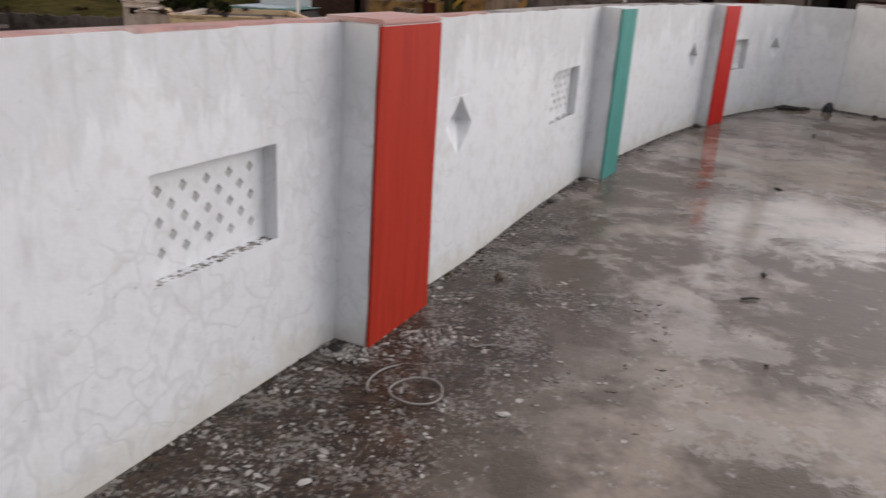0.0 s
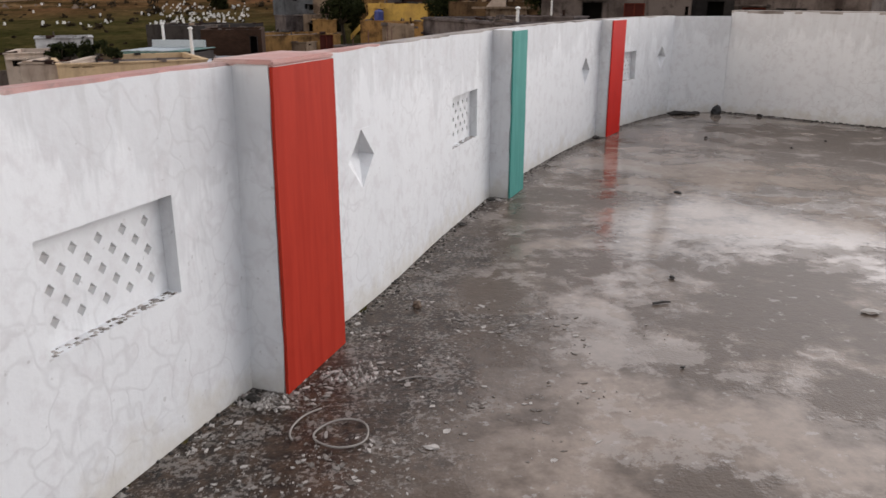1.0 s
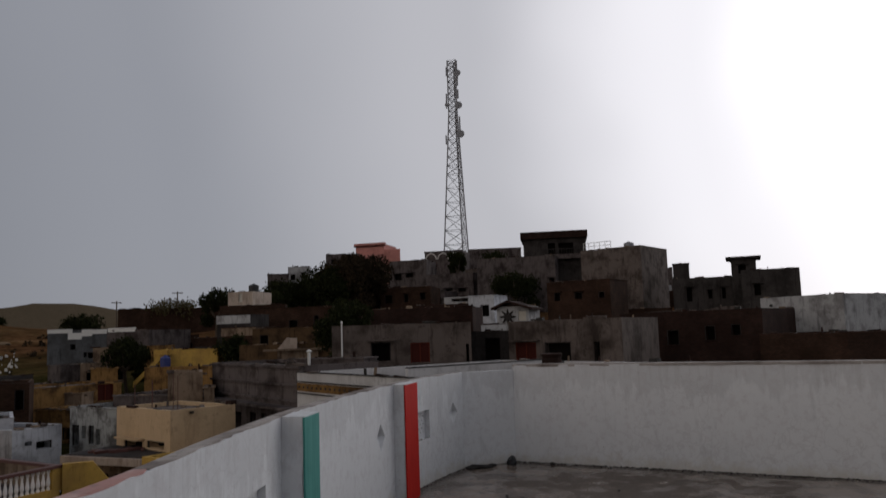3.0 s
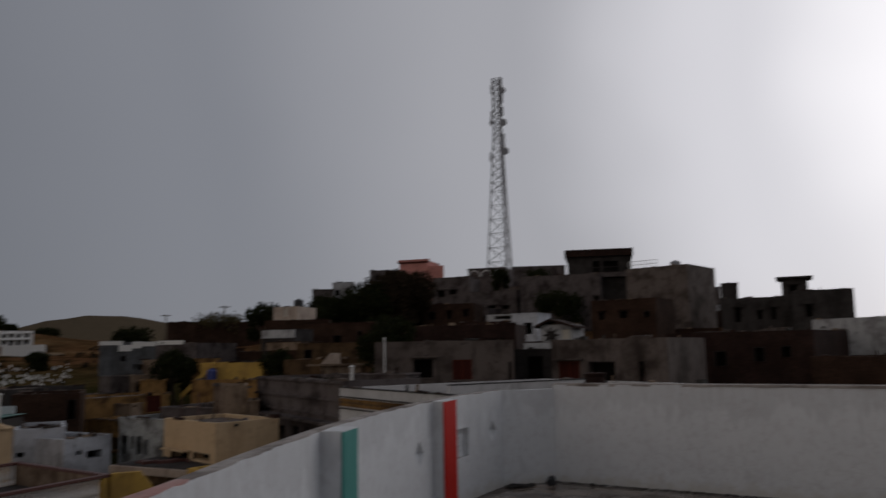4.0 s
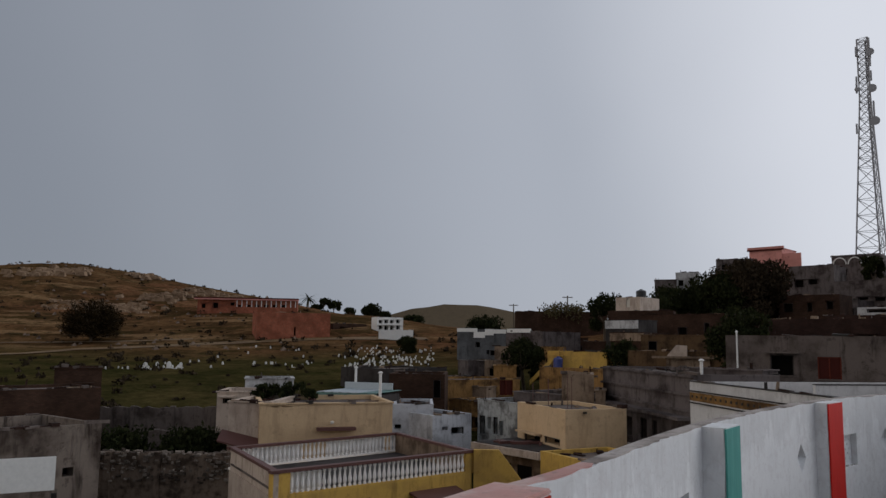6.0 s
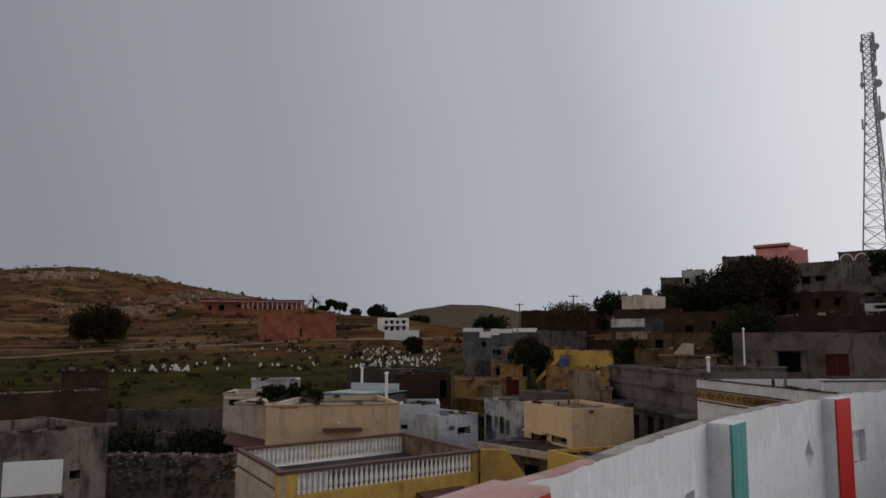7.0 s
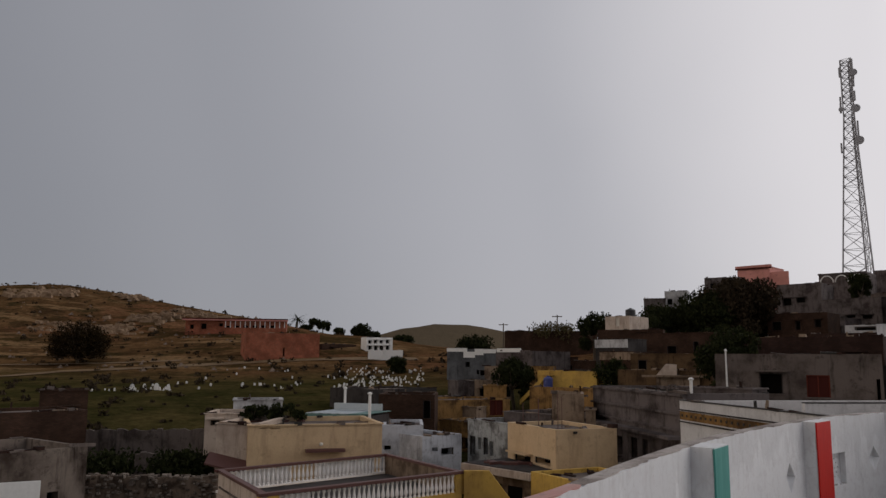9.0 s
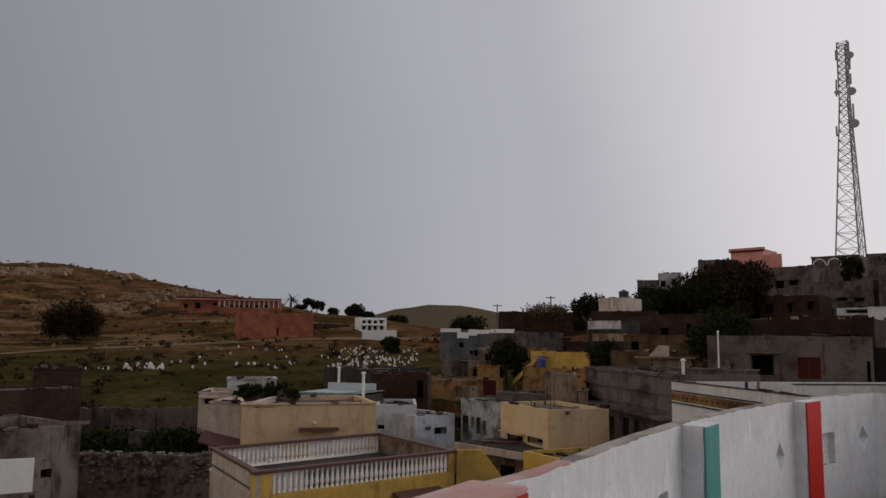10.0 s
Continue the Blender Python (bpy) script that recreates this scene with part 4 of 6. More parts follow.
house("grey house with two dark windows and a ledge", 38.2, 126.4, 6.0, 13.88, 6.5, 6.0, -36, greyplaster, [("win", 0.77, 2.10, 10.59, 11.71), ("win", 2.82, 4.12, 10.95, 11.70)])
arch_house = house("grey house with an arched roof parapet", 49.9, 141.5, 10.4, 17.12, 7.6, 6.0, -36, greyplaster, [("win", 1.65, 2.34, 13.66, 14.68)])
house("brown brick house with a pale ledge", 31.1, 107.6, 2.2, 8.18, 7.4, 6.0, -34, brown, [])
house("grey rendered hillside house", 41.7, 117.9, 4.8, 10.79, 8.1, 6.0, -43, greyplaster, [("win", 3.22, 4.58, 7.97, 8.49), ("win", 5.51, 6.82, 7.90, 8.41)])
house("white rendered house with a wide dark window", 34.8, 91.7, 0.3, 5.94, 3.9, 5.0, -37, white, [("win", 0.99, 3.14, 5.35, 5.77)])
house("brown brick house with rough walls", 29.2, 85.2, -1.4, 4.76, 6.5, 5.0, -39, brick, [])
house("grey house on the hill top with pale roof wall", 61.6, 147.9, 13.0, 18.45, 11.0, 8.0, -25, greyplaster, [])
house("grey rendered hillside house with a low wing", 46.7, 108.6, 3.6, 12.49, 11.9, 8.0, -36, greyplaster, [("win", 10.91, 11.71, 8.48, 9.09)])
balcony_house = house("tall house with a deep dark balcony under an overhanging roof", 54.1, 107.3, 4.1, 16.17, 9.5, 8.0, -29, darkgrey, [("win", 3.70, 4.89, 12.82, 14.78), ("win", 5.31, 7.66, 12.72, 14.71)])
block_house = house("windowless grey concrete house", 57.6, 96.3, 1.6, 12.51, 9.1, 9.0, -59, concrete, [])
house("brown house with a pale roof edge", 45.2, 83.8, -0.7, 7.11, 8.0, 6.0, -53, brown, [])
house("pale blue rendered small house", 30.8, 74.0, -3.0, 5.15, 2.8, 4.0, -45, bluewhite, [])
star_house = house("white house with a sloping tiled roof and a wheel ornament", 30.1, 65.6, -4.4, 3.75, 3.0, 4.0, -41, white, [("pale", 2.0, 2.75, 2.4, 3.3)])
house("white roof hut with a dark opening", 23.2, 53.4, -6.5, 2.02, 1.9, 3.0, -24, white, [("win", 0.28, 0.72, 1.37, 1.71)])
house("bare concrete house with a red shutter and dark windows", 21.6, 45.3, -7.7, 2.12, 7.5, 7.0, -53, concrete, [("red", 0.46, 1.90, -0.79, 0.77), ("win", 2.47, 4.23, -0.76, 0.76), ("door", 5.72, 6.08, -0.90, 0.74)])
house("dark recessed house front with doorway", 19.6, 48.4, -7.2, 1.50, 3.2, 5.0, -24, darkgrey, [("door", 1.52, 2.59, -1.08, 1.14)])
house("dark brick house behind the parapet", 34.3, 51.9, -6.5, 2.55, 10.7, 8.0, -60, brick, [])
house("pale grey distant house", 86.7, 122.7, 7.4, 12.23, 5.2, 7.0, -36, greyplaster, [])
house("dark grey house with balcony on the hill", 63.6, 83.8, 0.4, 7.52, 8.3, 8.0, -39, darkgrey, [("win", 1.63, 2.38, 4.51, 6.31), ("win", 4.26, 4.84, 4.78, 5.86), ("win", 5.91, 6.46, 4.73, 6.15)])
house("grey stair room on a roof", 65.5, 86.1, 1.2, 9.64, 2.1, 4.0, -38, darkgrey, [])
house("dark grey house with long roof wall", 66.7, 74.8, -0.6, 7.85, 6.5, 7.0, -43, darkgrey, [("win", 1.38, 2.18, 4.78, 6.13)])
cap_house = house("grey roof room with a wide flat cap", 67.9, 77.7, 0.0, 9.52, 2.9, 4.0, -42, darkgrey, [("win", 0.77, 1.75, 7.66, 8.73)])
house("pale blue white house with small dark vents", 47.8, 51.5, -5.5, 3.55, 7.2, 6.0, -79, white, [("win", 0.80, 1.13, 2.78, 2.98), ("win", 2.56, 2.83, 2.20, 2.38)])
house("pale grey rendered wall house", 41.7, 48.9, -5.7, 1.49, 2.4, 4.0, -41, greyplaster, [])
house("dark brown brick house with flat roof", 37.4, 40.6, -7.5, 0.82, 7.0, 5.0, -91, brown, [])

# left part
house("unpainted concrete house with stained front", -22.9, 30.3, -8.4, -2.35, 4.9, 6.0, 58, stained, [("win", 3.2, 3.7, -4.6, -4.2)], 0.5)
house("red brown mud brick house", -31.5, 41.4, -7.5, -1.52, 6.4, 5.0, 52, brown, [])
house("low brown mud house with flat roof", -33.2, 50.0, -6.7, -0.57, 3.0, 4.0, 32, brown, [])
house("pale cream small house with a dark gap", -20.5, 47.8, -7.5, -1.77, 2.6, 4.0, 12, palecream, [("win", 0.36, 0.92, -2.47, -2.15)])
house("white roof room with potted plants before it", -20.4, 52.2, -7.1, -1.14, 3.3, 3.0, 20, white, [])
house("red brick building on the slope", -74.8, 161.5, 6.8, 10.54, 8.7, 6.0, 10, redbrick, [])
arcade_house = house("red brick arcade building with white columns", -66.8, 162.8, 7.1, 10.55, 13.5, 6.0, 16, redbrick, [("win", 0.44, 1.47, 7.24, 9.06), ("win", 2.34, 3.38, 7.28, 9.10), ("win", 4.26, 5.29, 7.31, 9.14), ("win", 6.18, 7.22, 7.35, 9.18), ("win", 8.11, 9.15, 7.38, 9.22), ("win", 10.04, 11.09, 7.42, 9.26)])
house("large red brick building with blank walls", -49.5, 131.0, 1.1, 6.40, 12.9, 8.0, 27, redbrick, [("slot", 6.43, 6.78, 2.33, 3.81)])
house("low brown brick house", -39.6, 144.7, 3.3, 4.82, 8.2, 6.0, 52, brown, [("win", 2.01, 2.72, 3.27, 4.12)])
house("white ruined arcade with open arches", -31.5, 146.7, 3.1, 6.15, 5.4, 3.0, 33, stone_white, [("win", 0.35, 1.06, 4.97, 5.60), ("win", 1.51, 2.23, 4.99, 5.63), ("win", 2.68, 3.40, 5.02, 5.66), ("win", 3.97, 4.70, 5.05, 5.69), ("win", 0.38, 1.10, 3.46, 4.52), ("win", 1.54, 2.27, 3.48, 4.55), ("win", 2.71, 3.44, 3.50, 4.57), ("win", 4.00, 4.73, 3.52, 4.60)])

# sheds before the yellow terrace


def flat_roof_house():
    """A low house whose dark flat roof oversails its walls with a beige beam."""
    ring = [Vector(p) for p in ((-3.83, 42.55), (-0.19, 39.04), (4.82, 44.16), (1.4, 48.0))]
    h = thing("house", pose(-0.19, 39.04, -8.3), "low beige house under a dark flat roof with a beige beam", "house")
    mid = sum(ring, Vector((0, 0))) / 4

    def prism(points, z0, z1):
        bm = bmesh.new()
        lo, hi = ([bm.verts.new((p.x + 0.19, p.y - 39.04, z)) for p in points] for z in (z0, z1))
        for k in range(len(points)):
            bm.faces.new((lo[k], lo[(k + 1) % len(points)], hi[(k + 1) % len(points)], hi[k]))
        bm.faces.new(hi), bm.faces.new(lo[::-1])
        bmesh.ops.recalc_face_normals(bm, faces=list(bm.faces))
        return bm
    part("wall", prism([p.lerp(mid, 0.16) for p in ring], 0, 4.2), beige, h)
    part("beam", prism(ring, 4.2, 4.55), palecream, h, "beige concrete roof beam")
    part("roof", prism([p.lerp(mid, 0.05) for p in ring], 4.555, 4.60), darkgrey, h, "dark wet flat roof")
    a, b = ring[0].lerp(mid, 0.16), ring[1].lerp(mid, 0.16)
    d = (b - a).normalized()
    n = Vector((d.y, -d.x))
    for u0, u1 in ((0.5, 2.1), (2.6, 3.6)):
        q = [a + d * u0 + n * 0.03, a + d * u1 + n * 0.03, a + d * u1 - n * 0.05, a + d * u0 - n * 0.05]
        # Doorway shade is a thin near-black block set proud of the wall.
        part("doorway", prism(q, 2.0, 3.7), dark, h, "near-black panel for the unlit open doorway")
    rng = random.Random(9)
    for k in range(9):          # planks and broken blocks left on the roof
        p = ring[0].lerp(ring[1], rng.uniform(0.1, 0.9)).lerp(mid, rng.uniform(0.15, 0.6))
        o = part("roof_plank", boxed(-rng.uniform(0.3, 0.8), 0.5, -0.07, 0.07, 0, rng.uniform(0.06, 0.16)), rust_brown, h)
        o.matrix_world = pose(p.x, p.y, -8.3 + 4.60, 0, 0, rng.uniform(0, 180))


flat_roof_house()
house("stained yellow house corner under a tin sheet", -0.1, 38.0, -8.3, -3.50, 3.7, 4.0, -56, yellow, [])


# small houses crowded over the hill and between the larger ones
HUTS = random.Random(77)
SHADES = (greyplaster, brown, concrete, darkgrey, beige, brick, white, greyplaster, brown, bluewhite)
NAMES = {greyplaster: "small grey rendered house crowded among others", brown: "small brown mud brick house on the hill", concrete: "small bare concrete house with flat roof",
         darkgrey: "small dark weathered house with flat roof", beige: "small beige plastered house on the hill", brick: "small dark brick house with flat roof", white: "small whitewashed house on the hill", bluewhite: "small bluish washed house on the hill"}
for k in range(85):
    az, d = radians(HUTS.uniform(8, 44)), HUTS.uniform(68, 152)
    hx, hy = d * math.sin(az), d * math.cos(az)
    hz = height(hx, hy)
    tone = HUTS.choice(SHADES)
    house(NAMES[tone], hx, hy, hz - 1.2, hz + HUTS.uniform(2.0, 3.4), HUTS.uniform(2.4, 5.5), HUTS.uniform(3, 5), HUTS.uniform(-50, 10) - math.degrees(az) * 0.3, tone, [])
for k in range(16):
    az, d = radians(HUTS.uniform(-9, 6)), HUTS.uniform(58, 100)
    hx, hy = d * math.sin(az), d * math.cos(az)
    hz = height(hx, hy)
    tone = HUTS.choice((beige, ochre, brown, bluewhite, greyplaster))
    house({ochre: "small ochre plastered house in the town"}.get(tone, NAMES.get(tone, "")).replace("on the hill", "in the town"), hx, hy, hz - 1.2, hz + HUTS.uniform(1.6, 2.6), HUTS.uniform(2.0, 4.5), HUTS.uniform(3, 5), HUTS.uniform(-40, 40), tone, [])
cream_top = -1.85
room_top = 6.47
mid_top = 4.81
blue_top = 4.48
pale_top = 4.24
moulded_top = 8.35
frieze_top = 8.39
frieze_w = 14.5
pink_top = 10.57
arch_top = 6.72
balcony_top = 12.07
block_top = 10.91
block_world = 12.51
star_top = 8.15
cap_top = 9.52
arcade_top = 3.45

# ---- what belongs to single houses ----
# brown sunshades and roof clutter of the cream house
part("sunshade", boxed(3.0, 5.1, -0.5, 0.0, 4.86, 5.02), rust_brown, cream_house, "red brown concrete sunshade")
bm = bmesh.new()
rod(bm, (3.8, 0, 5.2), (3.8, -0.35, 5.25), 0.05)
lathe(bm, [(0.02, 5.2), (0.1, 5.24), (0.1, 5.34), (0.03, 5.38)], 8, (3.8, -0.38))
part("wall_lamp", bm, pale_board, cream_house)


def banded(h, w, top, drops, thick=0.12, out=0.14):
    for d in drops:
        part("moulding", boxed(-out, w + out, -out, 0.0, top - d - thick, top - d, 0.02), greyplaster, h)


banded(moulded_house, 12.9, moulded_top, (0.05, 0.95, 1.75))
part("canopy", boxed(-0.2, 13.1, -0.9, -0.15, moulded_top - 2.2, moulded_top - 2.05), greyplaster, moulded_house, "grey concrete canopy slab")

# painted frieze with dark dots
fw, ft = frieze_w, frieze_top
part("frieze", boxed(0.05, fw, -0.03, 0.0, ft - 0.80, ft - 0.45), ochre, frieze_house, "ochre painted frieze band")
dot_mesh = mesh_of("frieze_dot", boxed(-0.06, 0.06, -0.05, -0.025, -0.05, 0.05), grime)
for k in range(int(fw / 0.42)):
    o = new("frieze_dot", dot_mesh)
    o.parent = frieze_house
    o.location = (0.3 + 0.42 * k, 0, ft - 0.62)
for d in (0.36, 0.86):
    part("moulding", boxed(0, fw, -0.06, 0.0, ft - d - 0.05, ft - d), grime, frieze_house, "thin dark painted line")

part("roof_wall", boxed(3.4, 3.6, 3.6, 11.6, ft - 0.5, ft + 0.05), frieze_white, frieze_house, "low white dividing wall on the roof")
part("roof_line", boxed(3.38, 3.62, 3.6, 11.6, ft + 0.054, ft + 0.1), grime, frieze_house, "black painted wall top")
part("roof_line", boxed(0.0, fw, -0.03, 0.22, ft + 0.004, ft + 0.05), grime, frieze_house, "black painted wall top")
part("roof_trim", boxed(-0.25, 5.9, -0.25, 0.3, pink_top - 0.05, pink_top + 0.35), pink, pink_house, "pink roof edge")
part("roof_band", boxed(-0.28, 5.93, -0.28, 0.0, pink_top - 0.3, pink_top - 0.06), shutter_red, pink_house, "dull red painted band")
part("stair_wall", boxed(5.6, 8.6, 0.2, 0.5, pink_top - 4.2, pink_top - 1.0), pink, pink_house)
for k in range(3):
    bm = bmesh.new()
    tube(bm, [(1.3 + 2.4 * k + 1.05 * math.cos(a), -0.1, arch_top - 1.5 + 1.15 * math.sin(a)) for a in np.linspace(0, math.pi, 12)], 0.11)
    part("parapet_arch", bm, stone_white, arch_house, "pale arch moulding")
part("moulding", boxed(-0.1, 7.6, -0.18, 0.0, arch_top - 0.16, arch_top + 0.1), greyplaster, arch_house)

part("roof_slab", boxed(-0.4, 9.8, -0.7, 8.2, balcony_top - 0.75, balcony_top + 0.3), brick, balcony_house, "overhanging flat roof slab")
part("balcony", boxed(3.0, 8.6, -1.0, 0.0, balcony_top - 4.0, balcony_top - 3.3), greyplaster, balcony_house)
bm = bmesh.new()
for k in range(15):
    rod(bm, (3.1 + k * 0.385, -0.95, balcony_top - 3.3), (3.1 + k * 0.385, -0.95, balcony_top - 2.5), 0.035, 5)
rod(bm, (3.05, -0.95, balcony_top - 2.5), (8.55, -0.95, balcony_top - 2.5), 0.05, 5)
part("balcony_railing", bm, darkgrey, balcony_house)
part("roof_slab", boxed(-0.6, 3.5, -0.6, 4.4, cap_top - 0.02, cap_top + 0.22), darkgrey, cap_house, "wide flat roof cap")
bm = bmesh.new()
for k in range(6):
    rod(bm, (0.4 + k * 0.85, 0.2, block_top), (0.4 + k * 0.85, 0.2, block_top + 1.0), 0.04)
for z in (0.5, 1.0):
    rod(bm, (0.4, 0.2, block_top + z), (4.7, 0.2, block_top + z), 0.04)
part("roof_railing", bm, stone_white, block_house, "pale roof railing")

# tiled gable, wheel ornament and lattice of the white house
bm = bmesh.new()
pr = [(-0.4, star_top - 0.1), (1.1, star_top + 0.55), (3.5, star_top - 0.2), (3.5, star_top - 0.38), (1.1, star_top + 0.35), (-0.4, star_top - 0.3)]
f = [bm.verts.new((a, -0.6, b)) for a, b in pr]
g = [bm.verts.new((a, 3.9, b)) for a, b in pr]
bm.faces.new(f), bm.faces.new(g[::-1])
for i in range(6):
    bm.faces.new((f[i], g[i], g[(i + 1) % 6], f[(i + 1) % 6]))
bmesh.ops.recalc_face_normals(bm, faces=list(bm.faces))
part("tiled_roof", bm, brick, star_house, "dull red sloping tiled roof")
bm = bmesh.new()
lathe(bm, [(0.35, 0), (0.35, 0.06)], 12)
for k in range(8):
    a = k * math.tau / 8
    rod(bm, (0.3 * math.cos(a), 0.3 * math.sin(a), 0.03), (0.75 * math.cos(a), 0.75 * math.sin(a), 0.03), 0.13, 6, 0.05)
bm.transform(Matrix.Rotation(math.pi / 2, 4, "X"))
part("wheel_ornament", bm, darkgrey, star_house, "dark wheel ornament").location = (1.05, -0.02, star_top - 0.95)

for hx, hw, hh, drop in ((arcade_house, 0.55, 1.6, 2.9),):
    for k in range(13):
        part("column", boxed(0.4 + k * 1.05, 0.56 + k * 1.05, -0.25, 0.0, arcade_top - 1.9, arcade_top - 0.5), stone_white, hx, "white column")
    part("plinth_wall", boxed(0.0, 13.5, -0.3, 0.0, 0.0, arcade_top - 1.9), redbrick, hx)
part("roof_trim", boxed(-8.6, 13.8, -0.5, 0.2, arcade_top - 0.1, arcade_top + 0.12), shutter_red, arcade_house)
part("white_band", boxed(-8.6, 13.8, -0.56, -0.5, arcade_top - 0.42, arcade_top - 0.16), pink, arcade_house, "thin pale pink band")
for a, b, lo, hi in ((0.0, 2.9, -0.3, 0.2), (2.4, 4.0, -1.1, -0.3), (4.0, 5.2, -0.75, 0.1), (5.2, 7.0, -0.5, 0.05)):
    part("white_band", boxed(a, b, -0.1, 0.0, blue_top + lo, blue_top + hi), stone_white, blue_house, "white painted parapet band")
part("white_band", boxed(0.2, 4.2, -0.06, 0.15, pale_top - 0.15, pale_top + 0.35), stone_white, pale_house, "white painted parapet band")

# stair parapet sloping up the yellow house in the middle of the town
bm = bmesh.new()
pr = [(-1.8, -0.6), (1.3, 2.4), (1.3, 2.9), (-1.8, -0.1)]
f = [bm.verts.new((a, -0.3, b + mid_top - 2.8)) for a, b in pr]
g = [bm.verts.new((a, -0.05, b + mid_top - 2.8)) for a, b in pr]
bm.faces.new(f), bm.faces.new(g[::-1])
for i in range(4):
    bm.faces.new((f[i], g[i], g[(i + 1) % 4], f[(i + 1) % 4]))
bmesh.ops.recalc_face_normals(bm, faces=list(bm.faces))
part("stair_wall", bm, yellow, mid_house)

# ---- the yellow house with the balustrade ----


def terrace_house():
    rail, slab_z, foot = -3.3, -4.32, -8.4
    B, C, D, E = Vector((-10.0, 28.85)), Vector((-3.2, 36.1)), Vector((-7.7, 42.1)), Vector((-14.1, 34.7))
    h = thing("house", pose(B.x, B.y, foot), "yellow house with a white balustrade round its roof terrace", "house")
    up = -foot

    def loop(points, z0, z1, material, name, label=""):
        bm = bmesh.new()
        lo = [bm.verts.new((p.x - B.x, p.y - B.y, z0 + up)) for p in points]
        hi = [bm.verts.new((p.x - B.x, p.y - B.y, z1 + up)) for p in points]
        for k in range(len(points)):
            bm.faces.new((lo[k], lo[(k + 1) % len(points)], hi[(k + 1) % len(points)], hi[k]))
        bm.faces.new(hi), bm.faces.new(lo[::-1])
        bmesh.ops.recalc_face_normals(bm, faces=list(bm.faces))
        return part(name, bm, material, h, label)
    loop([B, C, D, E], foot, slab_z, yellow, "wall")
    mid = (B + C + D + E) / 4
    loop([mid.lerp(p, 0.97) for p in (B, C, D, E)], slab_z, slab_z + 0.02, darkgrey, "terrace_floor", "wet dark terrace floor")

    def along(a, b, u0, u1, w, z0, z1, material, name, label="", out=0.0):
        d = (b - a).normalized()
        n = Vector((-d.y, d.x))
        p = a + d * u0 - n * out
        q = a + d * u1 - n * out
        return loop([p, q, q + n * w, p + n * w], z0, z1, material, name, label)
    L = (C - B).length
    along(B, C, -0.05, 0.7, 0.28, slab_z, rail - 0.12, yellow, "pier")
    along(B, C, L - 0.35, L + 0.15, 0.28, slab_z, rail - 0.12, yellow, "pier")
    along(B, C, -0.1, L + 0.2, 0.3, rail - 0.12, rail, rust_brown, "rail", "red brown painted rail", 0.04)
    along(E, D, -0.1, (D - E).length + 0.1, 0.26, rail - 0.12, rail, rust_brown, "rail", "red brown painted rail", 0.04)
    along(B, C, 0.7, L - 0.35, 0.2, slab_z, slab_z + 0.1, yellow, "kerb")
    along(E, D, 0.0, (D - E).length, 0.2, slab_z, slab_z + 0.1, baluster_white, "kerb")
    W2 = (E - B).length
    along(E, B, 0.0, W2, 0.2, slab_z - 0.0, rail - 0.12, palecream, "side_wall", "weathered pale cream side parapet")
    along(E, B, 0.05, W2 - 0.3, 0.08, foot, slab_z + 0.02, palecream, "side_wall", "weathered pale cream side wall", 0.06)
    along(E, B, 0.3, W2 - 0.5, 0.06, rail - 0.75, rail - 0.68, concrete, "moulding", "", 0.05)
    along(E, B, -0.05, W2 + 0.05, 0.26, rail - 0.12, rail + 0.003, rust_brown, "rail", "red brown painted rail", 0.04)
    along(C, D, 0.0, (D - C).length, 0.2, slab_z, rail - 0.12, beige, "side_wall", "weathered pale side parapet")
    along(C, D, -0.05, (D - C).length + 0.05, 0.26, rail - 0.12, rail + 0.003, rust_brown, "rail", "red brown painted rail", 0.04)
    bm = bmesh.new()
    hgt = rail - 0.12 - slab_z - 0.1
    lathe(bm, [(0.066, 0), (0.066, 0.08), (0.036, 0.11), (0.074, 0.26 * hgt), (0.078, 0.36 * hgt), (0.04, 0.68 * hgt), (0.036, 0.8 * hgt), (0.066, 0.9 * hgt), (0.066, hgt)], 8)
    shared = mesh_of("baluster", bm, baluster_white)
    for a, b, u0, u1, off in ((B, C, 0.82, L - 0.45, 0.12), (E, D, 0.2, (D - E).length - 0.2, 0.1)):
        d = (b - a).normalized()
        n = Vector((-d.y, d.x))
        count = int((u1 - u0) / 0.235)
        for k in range(count + 1):
            p = a + d * (u0 + (u1 - u0) * k / count) + n * off
            o = new("baluster", shared)
            o.parent = h
            o.location = (p.x - B.x, p.y - B.y, slab_z + 0.1 + up)
    # the backs of rooms behind the balusters: pale screen of the far side
    along(E, D, 0.6, 3.8, 0.06, slab_z + 0.1, rail - 0.2, baluster_white, "screen", "pale infill behind the balusters", -0.2)
    along(E, D, 5.4, 8.9, 0.06, slab_z + 0.1, rail - 0.2, baluster_white, "screen", "pale infill behind the balusters", -0.2)
    along(B, C, 0.75, 2.2, 0.06, slab_z + 0.1, rail - 0.2, baluster_white, "screen", "pale infill behind the balusters", -0.2)
    # sloping stair wall beyond the corner
    bm = bmesh.new()
    prof = [(0.1, foot + up), (2.9, foot + up), (2.9, rail - 2.1 + up), (1.25, rail + 0.02 + up), (0.1, rail + 0.02 + up)]
    base = C - B
    f = [bm.verts.new((base.x + a * 0.99, base.y + a * 0.12 - 0.1, b)) for a, b in prof]
    g = [bm.verts.new((base.x + a * 0.99 - 0.03, base.y + a * 0.12 + 0.2, b)) for a, b in prof]
    bm.faces.new(f), bm.faces.new(g[::-1])
    for i in range(5):
        bm.faces.new((f[i], g[i], g[(i + 1) % 5], f[(i + 1) % 5]))
    bmesh.ops.recalc_face_normals(bm, faces=list(bm.faces))
    part("stair_wall", bm, yellow, h, "stained yellow sloping stair wall")
